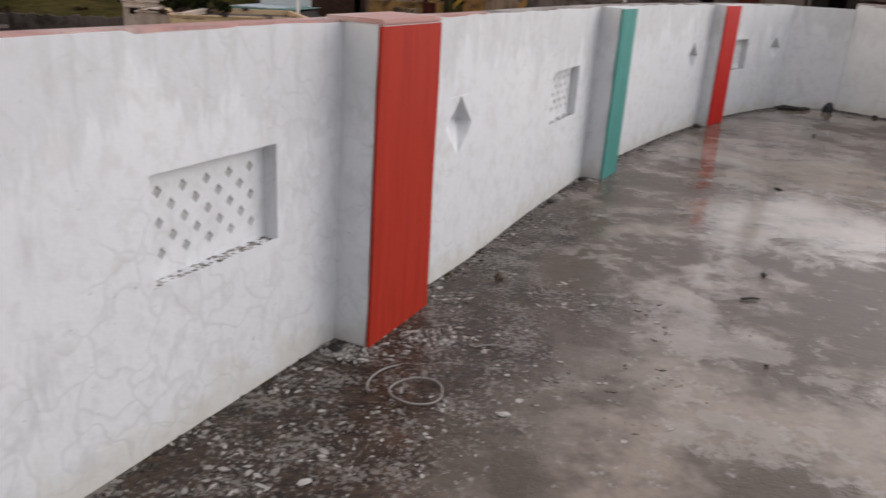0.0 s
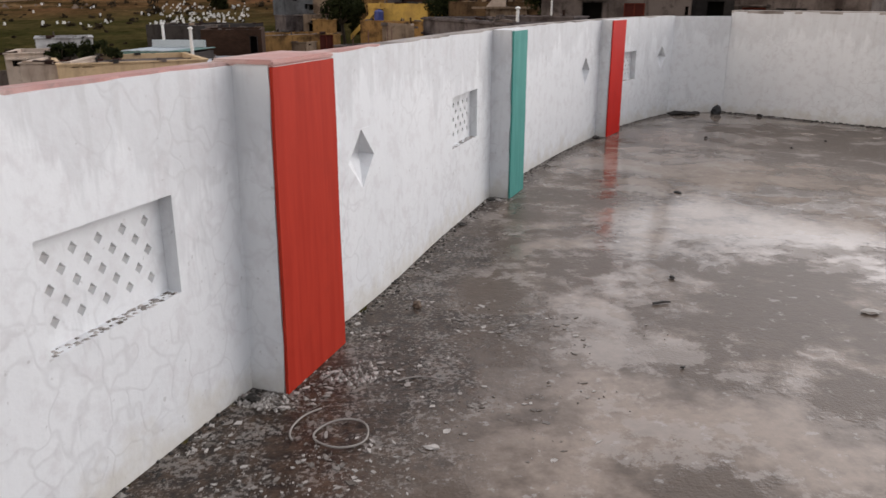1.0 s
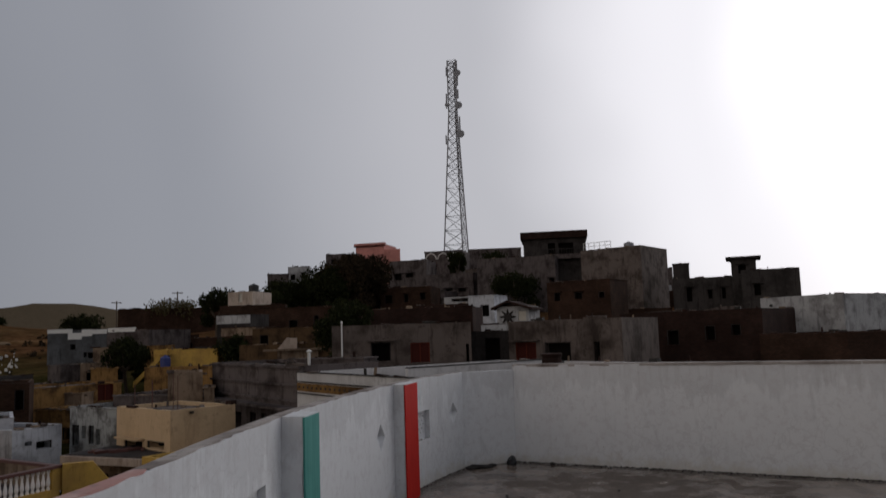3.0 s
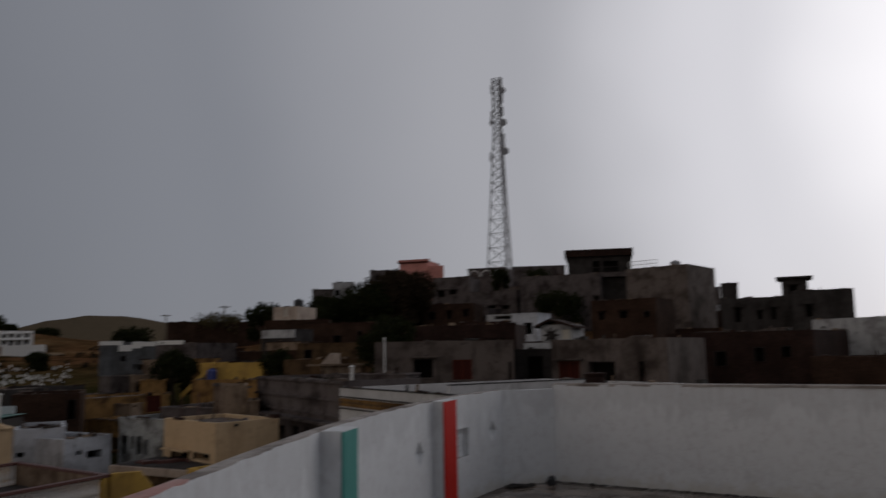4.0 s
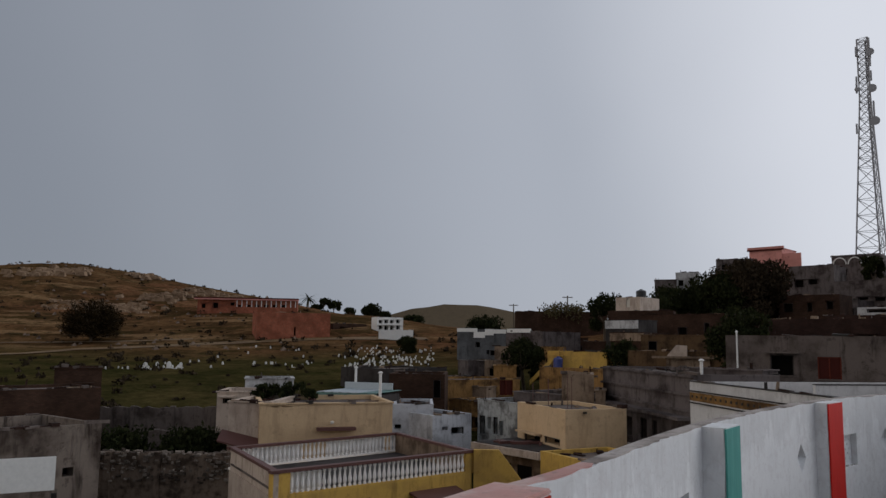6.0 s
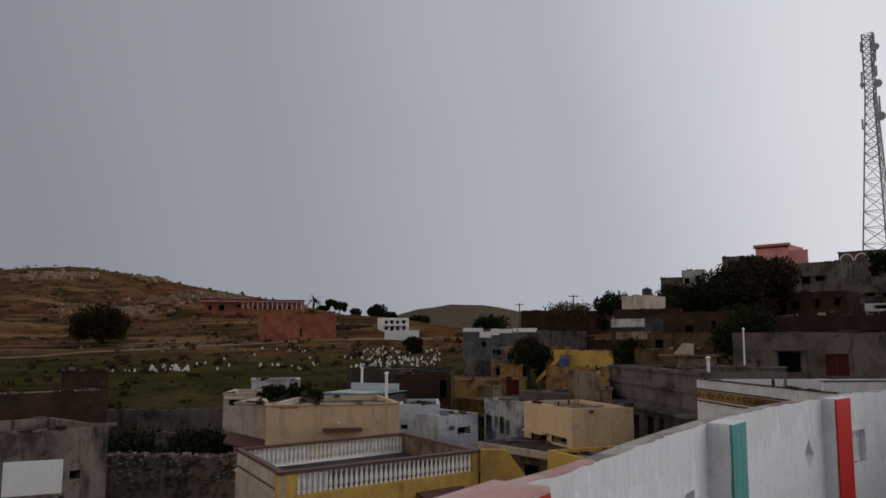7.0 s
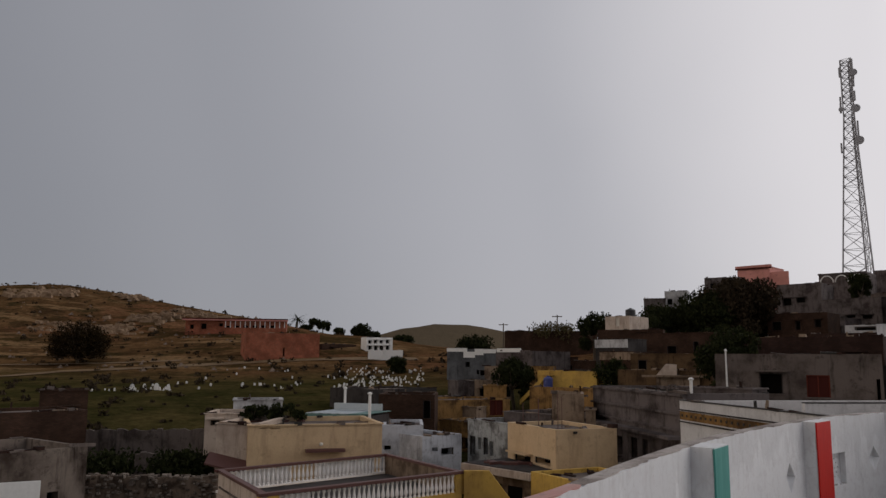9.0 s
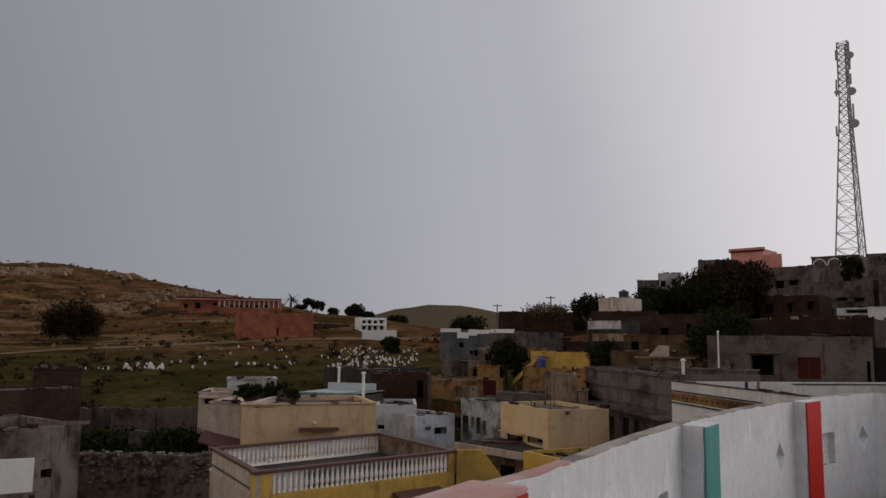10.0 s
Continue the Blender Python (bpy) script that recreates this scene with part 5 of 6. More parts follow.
    # brown canopies below the balusters
    for u, w in ((3.4, 1.0), (6.4, 2.6)):
        d = (C - B).normalized()
        n = Vector((d.y, -d.x))
        p = B + d * u
        bm = bmesh.new()
        q = [p, p + d * w, p + d * w + n * 1.0, p + n * 1.0]
        lo = [bm.verts.new((v.x - B.x, v.y - B.y, slab_z - 0.55 - (0.25 if i > 1 else 0) + up)) for i, v in enumerate(q)]
        hi = [bm.verts.new((v.x - B.x, v.y - B.y, slab_z - 0.45 - (0.25 if i > 1 else 0) + up)) for i, v in enumerate(q)]
        for k in range(4):
            bm.faces.new((lo[k], lo[(k + 1) % 4], hi[(k + 1) % 4], hi[k]))
        bm.faces.new(hi), bm.faces.new(lo[::-1])
        bmesh.ops.recalc_face_normals(bm, faces=list(bm.faces))
        part("sunshade", bm, rust_brown, h, "brown tiled sunshade")


terrace_house()

# ---- the lattice mast ----


def mast():
    base = height(64.8, 159.5) - 0.3
    h = thing("lattice_mast", pose(64.3, 159.68, base, 0, 0, -22), "tall grey three-legged steel lattice mast with antennas", "mast")
    top = 63.3 - base
    turns = [radians(a) for a in (192, 72, -48)]

    def corner(k, z):
        r = max(1.15, 3.55 - 2.4 * z / (top * 0.74))
        return Vector((r * math.cos(turns[k % 3]), r * math.sin(turns[k % 3]), z))
    for k in range(3):
        bm = bmesh.new()
        tube(bm, [corner(k, top * u / 12) for u in range(13)], 0.16)
        part("leg", bm, steel, h)
    for side in range(3):
        bm = bmesh.new()
        z, k = 0.0, 0
        while z < top - 0.8:
            z2 = min(top, z + (3.2 if z < 22 else 2.0 if z < 34 else 1.35))
            rod(bm, corner(side, z), corner(side + 1, z2), 0.06, 5)
            rod(bm, corner(side + 1, z), corner(side, z2), 0.06, 5)
            rod(bm, corner(side, z2), corner(side + 1, z2), 0.05, 5)
            z, k = z2, k + 1
        part("bracing", bm, steel, h)
    for drop, leg, out in ((1.4, 2, 0.3), (3.6, 2, 0.5), (5.2, 2, 0.4), (6.6, 1, 0.4), (8.2, 2, 0.45), (2.6, 0, 0.25), (8.8, 0, 0.4), (10.2, 0, 0.45), (14.5, 2, 0.6), (18.5, 0, 0.4), (16.5, 2, 0.5)):
        p = corner(leg, top - drop)
        o = part("panel_antenna", boxed(-0.17, 0.17, -0.12, 0.12, -1.05, 1.05, 0.03), steel, h)
        o.location = p + Vector((p.x, p.y, 0)).normalized() * out
    for drop, leg, r in ((3.4, 2, 0.75), (10.9, 2, 0.85), (17.6, 2, 0.9), (10.6, 0, 0.5)):
        bm = bmesh.new()
        lathe(bm, [(0.1, 0), (r * 0.75, 0.12), (r, 0.3), (r, 0.36), (0.2, 0.38)], 14)
        bm.transform(Matrix.Rotation(math.pi / 2, 4, "X"))
        o = part("dish", bm, steel, h)
        o.location = corner(leg, top - drop) + Vector((0.35 if leg else -0.35, -0.4, 0))
    bm = bmesh.new()
    for k in range(int(top / 0.6) - 2):
        z = 1 + k * 0.6
        a, b = corner(1, z), corner(2, z)
        rod(bm, a.lerp(b, 0.3), a.lerp(b, 0.62), 0.04, 4)
    for u in (0.3, 0.62):
        rod(bm, corner(1, 0.2).lerp(corner(2, 0.2), u), corner(1, top * 0.74).lerp(corner(2, top * 0.74), u), 0.06, 4)
    part("ladder", bm, steel, h)


mast()


# ---- clutter on the flat roofs: bricks, boards, stones, drying sticks ----


def roof_clutter():
    rng = random.Random(5)
    made = {m: bmesh.new() for m in (brick, concrete, beige, grime)}
    for h in [o for o in scene.objects if o.type == "EMPTY" and o.name.startswith("house")]:
        body = next((c for c in h.children if c.name.startswith("wall")), None)
        if body is None:
            continue
        xs = [v.co.x for v in body.data.vertices]
        ys = [v.co.y for v in body.data.vertices]
        zs = max(v.co.z for v in body.data.vertices)
        flat = next((c for c in h.children if c.name.split(".")[0] == "roof"), None)
        deck = max(v.co.z for v in flat.data.vertices) if flat else zs - 0.2
        w, d = max(xs), max(ys)
        if w < 1.8 or min(xs) < -0.5:
            continue
        for _ in range(int(4 + w * 2.6)):
            bm = made[rng.choice((brick, concrete, concrete, beige, grime, brick))]
            on_rim = rng.random() < 0.55
            x, y = rng.uniform(0.1, w - 0.1), (rng.choice((0.08, d - 0.1)) if on_rim else rng.uniform(0.3, d - 0.3))
            z = zs if on_rim else deck
            sx, sy, sz = rng.choice(((0.12, 0.07, 0.08), (0.3, 0.1, 0.1), (0.5, 0.06, 0.05), (0.18, 0.16, 0.16), (0.5, 0.1, 0.12), (0.04, 0.04, 0.3)))
            k = rng.uniform(0.6, 1.3)
            m = h.matrix_world @ pose(x, y, z - 0.01, rng.uniform(-6, 6), rng.uniform(-6, 6), rng.uniform(-30, 30) if not on_rim else rng.uniform(-5, 5))
            vs = box(bm, -sx * k, sx * k, -sy, sy, 0, sz * k)
            for v in vs:
                v.co = m @ (v.co + Vector((rng.uniform(-1, 1), rng.uniform(-1, 1), 0)) * 0.02)
    for m, bm in made.items():
        tagged(part("roof_clutter", bm, m), "loose bricks, boards and stones left on flat roofs", "clutter", kind="stuff")


roof_clutter()

# ---- trees and scrub ----


def leaf_cloud(bm, blobs, count, size, rng):
    """Small two-sided leaf sprays over lumpy volumes; thinner towards the rim."""
    for _ in range(count):
        cx, cy, cz, rx, ry, rz = rng.choice(blobs)
        v = Vector((rng.gauss(0, 1), rng.gauss(0, 1), rng.gauss(0, 1))).normalized() * (rng.random() ** 0.28) * rng.uniform(0.75, 1.08)
        c = Vector((cx + v.x * rx, cy + v.y * ry, cz + v.z * rz))
        q = Euler((rng.uniform(0, 6.3), rng.uniform(0, 6.3), rng.uniform(0, 6.3))).to_matrix()
        s = size * rng.uniform(0.6, 1.6)
        pts = [(-s, 0, 0), (-0.2 * s, -0.55 * s, 0.15 * s), (s, 0, 0), (0.2 * s, 0.5 * s, -0.1 * s)]
        bm.faces.new([bm.verts.new(c + q @ Vector(p)) for p in pts])


def tree(x, y, top, spread, label, leaf, seed, leaves=2600, low=0.25, size=0.28, squash=1.0):
    z = height(x, y) - 0.3
    full = top - z
    rng = random.Random(seed)
    h = thing("tree", pose(x, y, z), label, "tree", "trees of the town")
    bm = bmesh.new()
    knee = Vector((rng.uniform(-0.3, 0.3), rng.uniform(-0.3, 0.3), full * 0.4))
    r = max(0.12, spread * 0.035)
    rod(bm, (0, 0, 0), knee, r * 1.3, 8, r)
    tips = []
    for k in range(6):
        a = k * math.tau / 6 + rng.uniform(-0.4, 0.4)
        tip = Vector((math.cos(a) * spread * 0.36, math.sin(a) * spread * 0.36 * squash, full * rng.uniform(0.6, 0.85)))
        rod(bm, knee, tip, r * 0.6, 6, r * 0.2)
        tips.append(tip)
    part("trunk", bm, bark, h)
    blobs = []
    for tip in tips + [Vector((0, 0, full * 0.82))] * 2:
        rr = spread * rng.uniform(0.20, 0.32)
        zc = max(tip.z, full * low + rr)
        rz = min(rr, full * (1 - low) * 0.42)
        blobs.append((tip.x * 0.95, tip.y * 0.95, min(zc, full - rz * 0.95), rr, rr, rz))
    for k in range(9):
        a = rng.uniform(0, 6.28)
        rr = spread * rng.uniform(0.15, 0.25)
        blobs.append((math.cos(a) * spread * 0.34, math.sin(a) * spread * 0.34, full * rng.uniform(low + 0.1, 0.75), rr, rr, rr * 0.8))
    bm = bmesh.new()
    leaf_cloud(bm, blobs, int(leaves * 3.2), size * 0.62, rng)
    part("crown", bm, leaf, h)
    return h


tree(-1.85, 80.0, 2.3, 4.0, "round dark green tree between the houses", leaf_dark, 1, 2200, 0.2, 0.22)
tree(7.75, 75.7, 2.4, 3.5, "small dark green tree beside a grey wall", leaf_dark, 2, 2000, 0.2, 0.2)
tree(27.5, 108.8, 13.4, 9.5, "large dark tree with a broad brownish crown", leaf_olive, 3, 6000, 0.1, 0.36)
tree(24.0, 108.0, 11.4, 8.0, "large dark tree among the hillside houses", leaf_dark, 4, 4200, 0.1, 0.34)
tree(21.7, 92.5, 6.0, 5.6, "low dense dark tree in front of the hill", leaf_dark, 5, 3600, 0.05, 0.26)
tree(13.4, 56.4, 5.0, 4.2, "dense round dark tree behind the concrete house", leaf_dark, 41, 2600, 0.05, 0.2)
tree(19.0, 110.3, 9.7, 7.2, "dense dark shrubby tree on the hillside", leaf_dark, 6, 3200, 0.1, 0.3)
tree(14.6, 104.0, 8.2, 5.0, "dark tree beside a roof room", leaf_dark, 7, 1800, 0.1, 0.28)


def thorn_bush(x, y, wide, high, label, leaf, seed):
    """A round bush of thin upswept stems with leaves thinning to a ragged outline."""
    z, rng = height(x, y) - 0.4, random.Random(seed)
    h = thing("thorn_bush", pose(x, y, z), label, "bush")
    stems, bm = bmesh.new(), bmesh.new()
    rod(stems, (0, 0, 0), (0, 0, high * 0.2), 0.3, 7, 0.22)
    for k in range(420):
        a, e = rng.uniform(0, math.tau), math.asin(rng.uniform(-0.42, 1.0))
        reach = rng.uniform(0.72, 1.0) * (1.0 + 0.16 * noise.noise((math.cos(a) * 2, math.sin(a) * 2, e * 2)))
        tip = Vector((math.cos(a) * math.cos(e) * wide / 2 * reach, math.sin(a) * math.cos(e) * wide / 2 * reach, high * 0.42 + math.sin(e) * high * 0.58 * reach))
        start = Vector((0, 0, high * rng.uniform(0.12, 0.3)))
        if k < 120:
            rod(stems, start, tip, 0.06, 4, 0.015)
        for _ in range(34):
            u = rng.uniform(0.35, 1.0) ** 0.7
            p = start.lerp(tip, u) + Vector((rng.gauss(0, 0.3), rng.gauss(0, 0.3), rng.gauss(0, 0.25)))
            s = rng.uniform(0.14, 0.30)
            q = [Vector((rng.uniform(-1, 1), rng.uniform(-1, 1), rng.uniform(-1, 1))) * s for _ in range(3)]
            bm.faces.new([bm.verts.new(p + c) for c in q])
    part("trunk", stems, bark, h)
    part("crown", bm, leaf, h)


thorn_bush(-77.6, 126.4, 11.0, 8.6, "round dark thorn bush on the dry slope", leaf_brown, 8)
tree(9.7, 124.7, 9.7, 5.0, "dark tree on the skyline", leaf_dark, 9, 1500, 0.2, 0.3)
tree(3.4, 141.0, 9.0, 8.0, "bare looking scrubby tree on the skyline", leaf_dry, 10, 900, 0.4, 0.28)
tree(51.3, 128.0, 16.6, 3.2, "small dark tree on a hilltop roofline", leaf_dark, 11, 1000, 0.3, 0.3)
tree(56.0, 121.5, 15.5, 5.5, "dark tree beside the tall balcony house", leaf_dark, 12, 1300, 0.2, 0.3)
tree(72.5, 106.0, 11.0, 7.5, "dark tree beside the concrete house", leaf_dark, 13, 1800, 0.1, 0.32)
tree(50.0, 102.0, 10.0, 6.5, "dark tree below the hillside houses", leaf_dark, 14, 1600, 0.1, 0.3)
tree(-63.8, 215.8, 11.8, 3.0, "small tree on the valley skyline", leaf_dark, 30, 500, 0.30, 0.4)
tree(-61.9, 216.4, 13.9, 3.2, "thin tall tree on the valley skyline", leaf_dark, 31, 420, 0.50, 0.4)
tree(-59.2, 217.1, 13.0, 3.8, "dark ragged tree on the valley skyline", leaf_dark, 32, 600, 0.35, 0.4)
tree(-55.0, 218.2, 11.1, 3.0, "small tree on the valley skyline", leaf_dark, 33, 400, 0.20, 0.4)
tree(-49.1, 219.6, 12.4, 5.4, "round tree on the valley skyline", leaf_dark, 34, 900, 0.30, 0.4)
tree(-34.0, 197.0, 6.4, 5.5, "dark round tree beside the white ruin", leaf_dark, 18, 1200, 0.1, 0.4)
tree(-45.8, 220.3, 10.1, 4.5, "dark tree on the valley skyline", leaf_dark, 19, 1200, 0.15, 0.45)
tree(-37.0, 221.5, 9.2, 5.5, "dark tree on the valley skyline", leaf_dark, 20, 900, 0.1, 0.45)
tree(-9.5, 128.0, 6.1, 5.5, "dark tree behind the blue grey house", leaf_dark, 21, 1100, 0.2, 0.32)
tree(-21.0, 120.0, 2.4, 3.0, "small dark tree in the graveyard", leaf_dark, 22, 900, 0.1, 0.25)
tree(-24.8, 44.2, -3.6, 4.6, "dark overgrown tree beside a broken wall", leaf_dark, 23, 2200, 0.05, 0.2)
tree(-19.6, 43.0, -3.4, 3.6, "dark overgrown tree beside a broken wall", leaf_dark, 24, 1900, 0.05, 0.2)
tree(-23.6, 36.2, -4.7, 3.0, "dark weeds growing up a wall corner", leaf_dark, 25, 1500, 0.05, 0.16)

palm = thing("palm_tree", pose(-68.0, 219.8, height(-68, 219.8) - 0.3), "tall palm on the valley skyline", "tree", "trees of the town")
ph = 15.2 - height(-68, 219.8)
bm = bmesh.new()
rod(bm, (0, 0, 0), (0.3, 0, ph - 1.2), 0.32, 7, 0.22)
part("trunk", bm, bark, palm)
bm = bmesh.new()
prng = random.Random(2)
for k in range(26):
    a, e = k * 2.4, prng.uniform(-0.5, 0.9)
    for s in range(5):
        r0, r1 = s * 0.6, (s + 1) * 0.6
        z0_, z1_ = ph - 1.2 + r0 * e - 0.14 * r0 * r0, ph - 1.2 + r1 * e - 0.14 * r1 * r1
        w_ = 0.28 * (1 - s / 6)
        nx, ny = -math.sin(a) * w_, math.cos(a) * w_
        bm.faces.new([bm.verts.new(p) for p in ((0.3 + r0 * math.cos(a) + nx, r0 * math.sin(a) + ny, z0_), (0.3 + r0 * math.cos(a) - nx, r0 * math.sin(a) - ny, z0_),
                                                 (0.3 + r1 * math.cos(a) - nx, r1 * math.sin(a) - ny, z1_ - 0.05), (0.3 + r1 * math.cos(a) + nx, r1 * math.sin(a) + ny, z1_ - 0.05))])
part("fronds", bm, leaf_dark, palm)


def scrub():
    rng = random.Random(31)
    bm = bmesh.new()
    for _ in range(1050):
        if rng.random() < 0.75:
            x, y = rng.uniform(-260, -45), rng.uniform(120, 275)
        else:
            x, y = rng.uniform(-70, -12), rng.uniform(62, 150)
        s = 0.2 + 0.8 * rng.random() ** 2.4
        z = rough(x, y)
        leaf_cloud(bm, [(x, y, z + 0.35 * s, s, s, 0.55 * s)], 26, 0.22 * s + 0.06, rng)
    tagged(part("scrub", bm, leaf_olive), "low dark scrub dotted over the slopes", "scrub", kind="stuff")
    bm = bmesh.new()
    for _ in range(1500):
        x, y = rng.uniform(-260, -40), rng.uniform(118, 272)
        if noise.noise((x * 0.03, y * 0.06, 5)) < 0.05:
            continue
        s, z = rng.uniform(0.15, 0.7), rough(x, y)
        v = [bm.verts.new((x + dx * s * rng.uniform(0.6, 1.3), y + dy * s * rng.uniform(0.6, 1.3), z + dz * s * rng.uniform(0.5, 1.0))) for dx, dy, dz in ((-1, 0, -0.2), (0, -1, -0.2), (1, 0, -0.2), (0, 1, -0.2), (0.1, 0, 1))]
        for f in ((0, 1, 4), (1, 2, 4), (2, 3, 4), (3, 0, 4)):
            bm.faces.new([v[i] for i in f])
    tagged(part("hillside_rocks", bm, rubble), "pale loose rocks scattered on the dry hillside", "rocks", kind="stuff")


scrub()

# ---- graveyard ----


def headstone(seed):
    rng = random.Random(seed)
    w, t, h = rng.uniform(0.26, 0.42), 0.16, rng.uniform(0.8, 1.25)
    prof = [(-w, 0), (w, 0), (w * 0.95, h * 0.62)] + [(w * 0.9 * math.cos(a), h * 0.62 + h * 0.38 * math.sin(a)) for a in np.linspace(0.3, math.pi - 0.3, 6)] + [(-w * 0.95, h * 0.62)]
    bm = bmesh.new()
    f = [bm.verts.new((a, -t / 2, b)) for a, b in prof]
    g = [bm.verts.new((a, t / 2, b)) for a, b in prof]
    bm.faces.new(f), bm.faces.new(g[::-1])
    for i in range(len(prof)):
        bm.faces.new((f[i], g[i], g[(i + 1) % len(prof)], f[(i + 1) % len(prof)]))
    box(bm, -w * 0.9, w * 0.9, 0.05, 1.5, -0.3, 0.12)
    bmesh.ops.recalc_face_normals(bm, faces=list(bm.faces))
    return bm


def graves():
    rng = random.Random(12)
    kinds = []
    for k in range(4):
        t = thing("grave", pose(-47.0 + k * 1.2, 88.2 + 0.6 * k, rough(-47.0 + k * 1.2, 88.2 + 0.6 * k) - 0.05, 0, 0, 12) @ Matrix.Scale(0.68, 4), "white limewashed headstone with a low slab in grass", "grave", "graveyard")
        part("headstone", headstone(k), stone_white, t)
        kinds.append(t)
    spots = [(-51.2 + 0.5 * k + rng.uniform(-0.3, 0.3), 85.5 + 0.25 * k + rng.uniform(-1.6, 1.6)) for k in range(18)]
    for _ in range(185):
        u, v = rng.random(), rng.random()
        gy = 86 + 42 * v
        spots.append((gy * (-0.252 + 0.112 * u) + rng.uniform(-0.6, 0.6), gy))
    for _ in range(24):
        spots.append((rng.uniform(-50, -27), rng.uniform(90, 124)))
    for _ in range(8):
        spots.append((rng.uniform(-36, -30), rng.uniform(97, 102)))
    for x, y in spots:
        m = pose(x, y, rough(x, y) - 0.05, rng.uniform(-6, 6), rng.uniform(-5, 5), rng.uniform(-25, 35)) @ Matrix.Scale(rng.uniform(0.28, 0.60), 4)
        copy_thing(rng.choice(kinds), m)


graves()

# ---- walls, poles, tanks and loose things of the town ----


def ruined_wall(a, b, top, foot, thick, material, label, seed):
    a, b = Vector(a), Vector(b)
    length, rng = (b - a).length, random.Random(seed)
    h = thing("boundary_wall", pose(a.x, a.y, foot, 0, 0, math.degrees(math.atan2(b.y - a.y, b.x - a.x))), label, "wall")
    bm, n = bmesh.new(), max(4, int(length / 0.35))
    rows_ = []
    for k in range(n + 1):
        z = top - foot + rng.uniform(-0.1, 0.06)
        rows_.append([bm.verts.new(p) for p in ((length * k / n, 0, 0), (length * k / n, rng.uniform(-0.03, 0.03), z), (length * k / n, thick, z), (length * k / n, thick, 0))])
    for lo, hi in zip(rows_, rows_[1:]):
        for k in range(3):
            bm.faces.new((lo[k], hi[k], hi[k + 1], lo[k + 1]))
    bm.faces.new(rows_[0]), bm.faces.new(rows_[-1][::-1])
    bmesh.ops.recalc_face_normals(bm, faces=list(bm.faces))
    part("wall", bm, material, h)
    for k in range(int(length / 2.6)):
        part("pier", boxed(0.3 + 2.6 * k, 0.62 + 2.6 * k, -0.1, thick + 0.05, 0, top - foot + 0.05), material, h)
    return h


ruined_wall((-30.5, 49.7), (-21.0, 51.9), -3.05, -6.8, 0.25, concrete, "grey block boundary wall of the graveyard", 1)
rubble_fence = ruined_wall((-22.9, 38.8), (-16.2, 39.6), -4.35, -8.2, 0.4, rubble, "crumbling rubble stone wall with pale patches", 2)


def field_stones(h, length, top, seed):
    """Rough stones bedded in the face and lying along the crest of a rubble wall."""
    rng = random.Random(seed)
    bm = bmesh.new()
    for k in range(210):
        x, crest = rng.uniform(0, length), rng.random() < 0.2
        z = top + rng.uniform(-0.05, 0.08) if crest else top - rng.random() ** 1.2 * 1.5
        y = rng.uniform(0.05, 0.35) if crest else rng.uniform(-0.06, 0.02)
        sx, sz, sy = rng.uniform(0.06, 0.19), rng.uniform(0.05, 0.11), rng.uniform(0.06, 0.12)
        v = [bm.verts.new((x + a * sx * rng.uniform(0.6, 1.1), y + b * sy, z + c * sz * rng.uniform(0.6, 1.1))) for a, b, c in ((-1, 1, -1), (1, 1, -1), (1, 1, 1), (-1, 1, 1), (-0.7, -1, -0.6), (0.6, -1, -0.7), (0.7, -1, 0.6), (-0.6, -1, 0.7))]
        for f in ((4, 5, 6, 7), (0, 1, 5, 4), (1, 2, 6, 5), (2, 3, 7, 6), (3, 0, 4, 7)):
            bm.faces.new([v[i] for i in f])
    tagged(part("stones", bm, pale_stone, h), "pale rough field stones", kind="stuff")


field_stones(rubble_fence, 6.75, 3.85, 4)
ruined_wall((-29.1, 137.0), (-23.0, 138.1), 3.65, -0.4, 0.4, stone_white, "low white limewashed wall behind the graveyard", 7)
ruined_wall((-23.2, 44.4), (-20.7, 45.5), -3.85, -7.6, 0.3, concrete, "short broken grey wall", 3)


def post(x, y, z0, z1, r, material, label, name="post"):
    h = thing(name, pose(x, y, z0), label, "post")
    bm = bmesh.new()
    rod(bm, (0, 0, 0), (0, 0, z1 - z0), r, 8, r * 0.85)
    part("pole", bm, material, h)
    bm = bmesh.new()
    lathe(bm, [(r * 1.1, z1 - z0 - 0.02), (r * 1.6, z1 - z0 + 0.03), (r * 0.6, z1 - z0 + 0.12)], 8)
    part("cap", bm, material, h)
    return h


def pole_with_arms(x, y, z0, z1, label):
    h = thing("utility_pole", pose(x, y, z0), label, "pole")
    bm = bmesh.new()
    rod(bm, (0, 0, 0), (0, 0, z1 - z0), 0.13, 8, 0.1)
    part("pole", bm, bark, h)
    bm = bmesh.new()
    box(bm, -0.9, 0.9, -0.08, 0.08, z1 - z0 - 0.35, z1 - z0 - 0.2)
    part("cross_arm", bm, bark, h)


def tank(x, y, z, r, hgt, material, label):
    h = thing("water_tank", pose(x, y, z), label, "tank")
    bm = bmesh.new()
    prof = [(r * 0.96, 0), (r, 0.05)]
    for k in range(4):
        b = 0.05 + (hgt * 0.8) * (k + 0.5) / 4
        prof += [(r, b - 0.04), (r * 1.03, b), (r, b + 0.04)]
    prof += [(r, hgt * 0.85), (r * 0.55, hgt * 0.97)]
    lathe(bm, prof, 14)
    part("body", bm, material, h)
    bm = bmesh.new()
    lathe(bm, [(r * 0.32, hgt * 0.965), (r * 0.34, hgt * 1.04), (r * 0.1, hgt * 1.07)], 12)
    part("lid", bm, material, h)



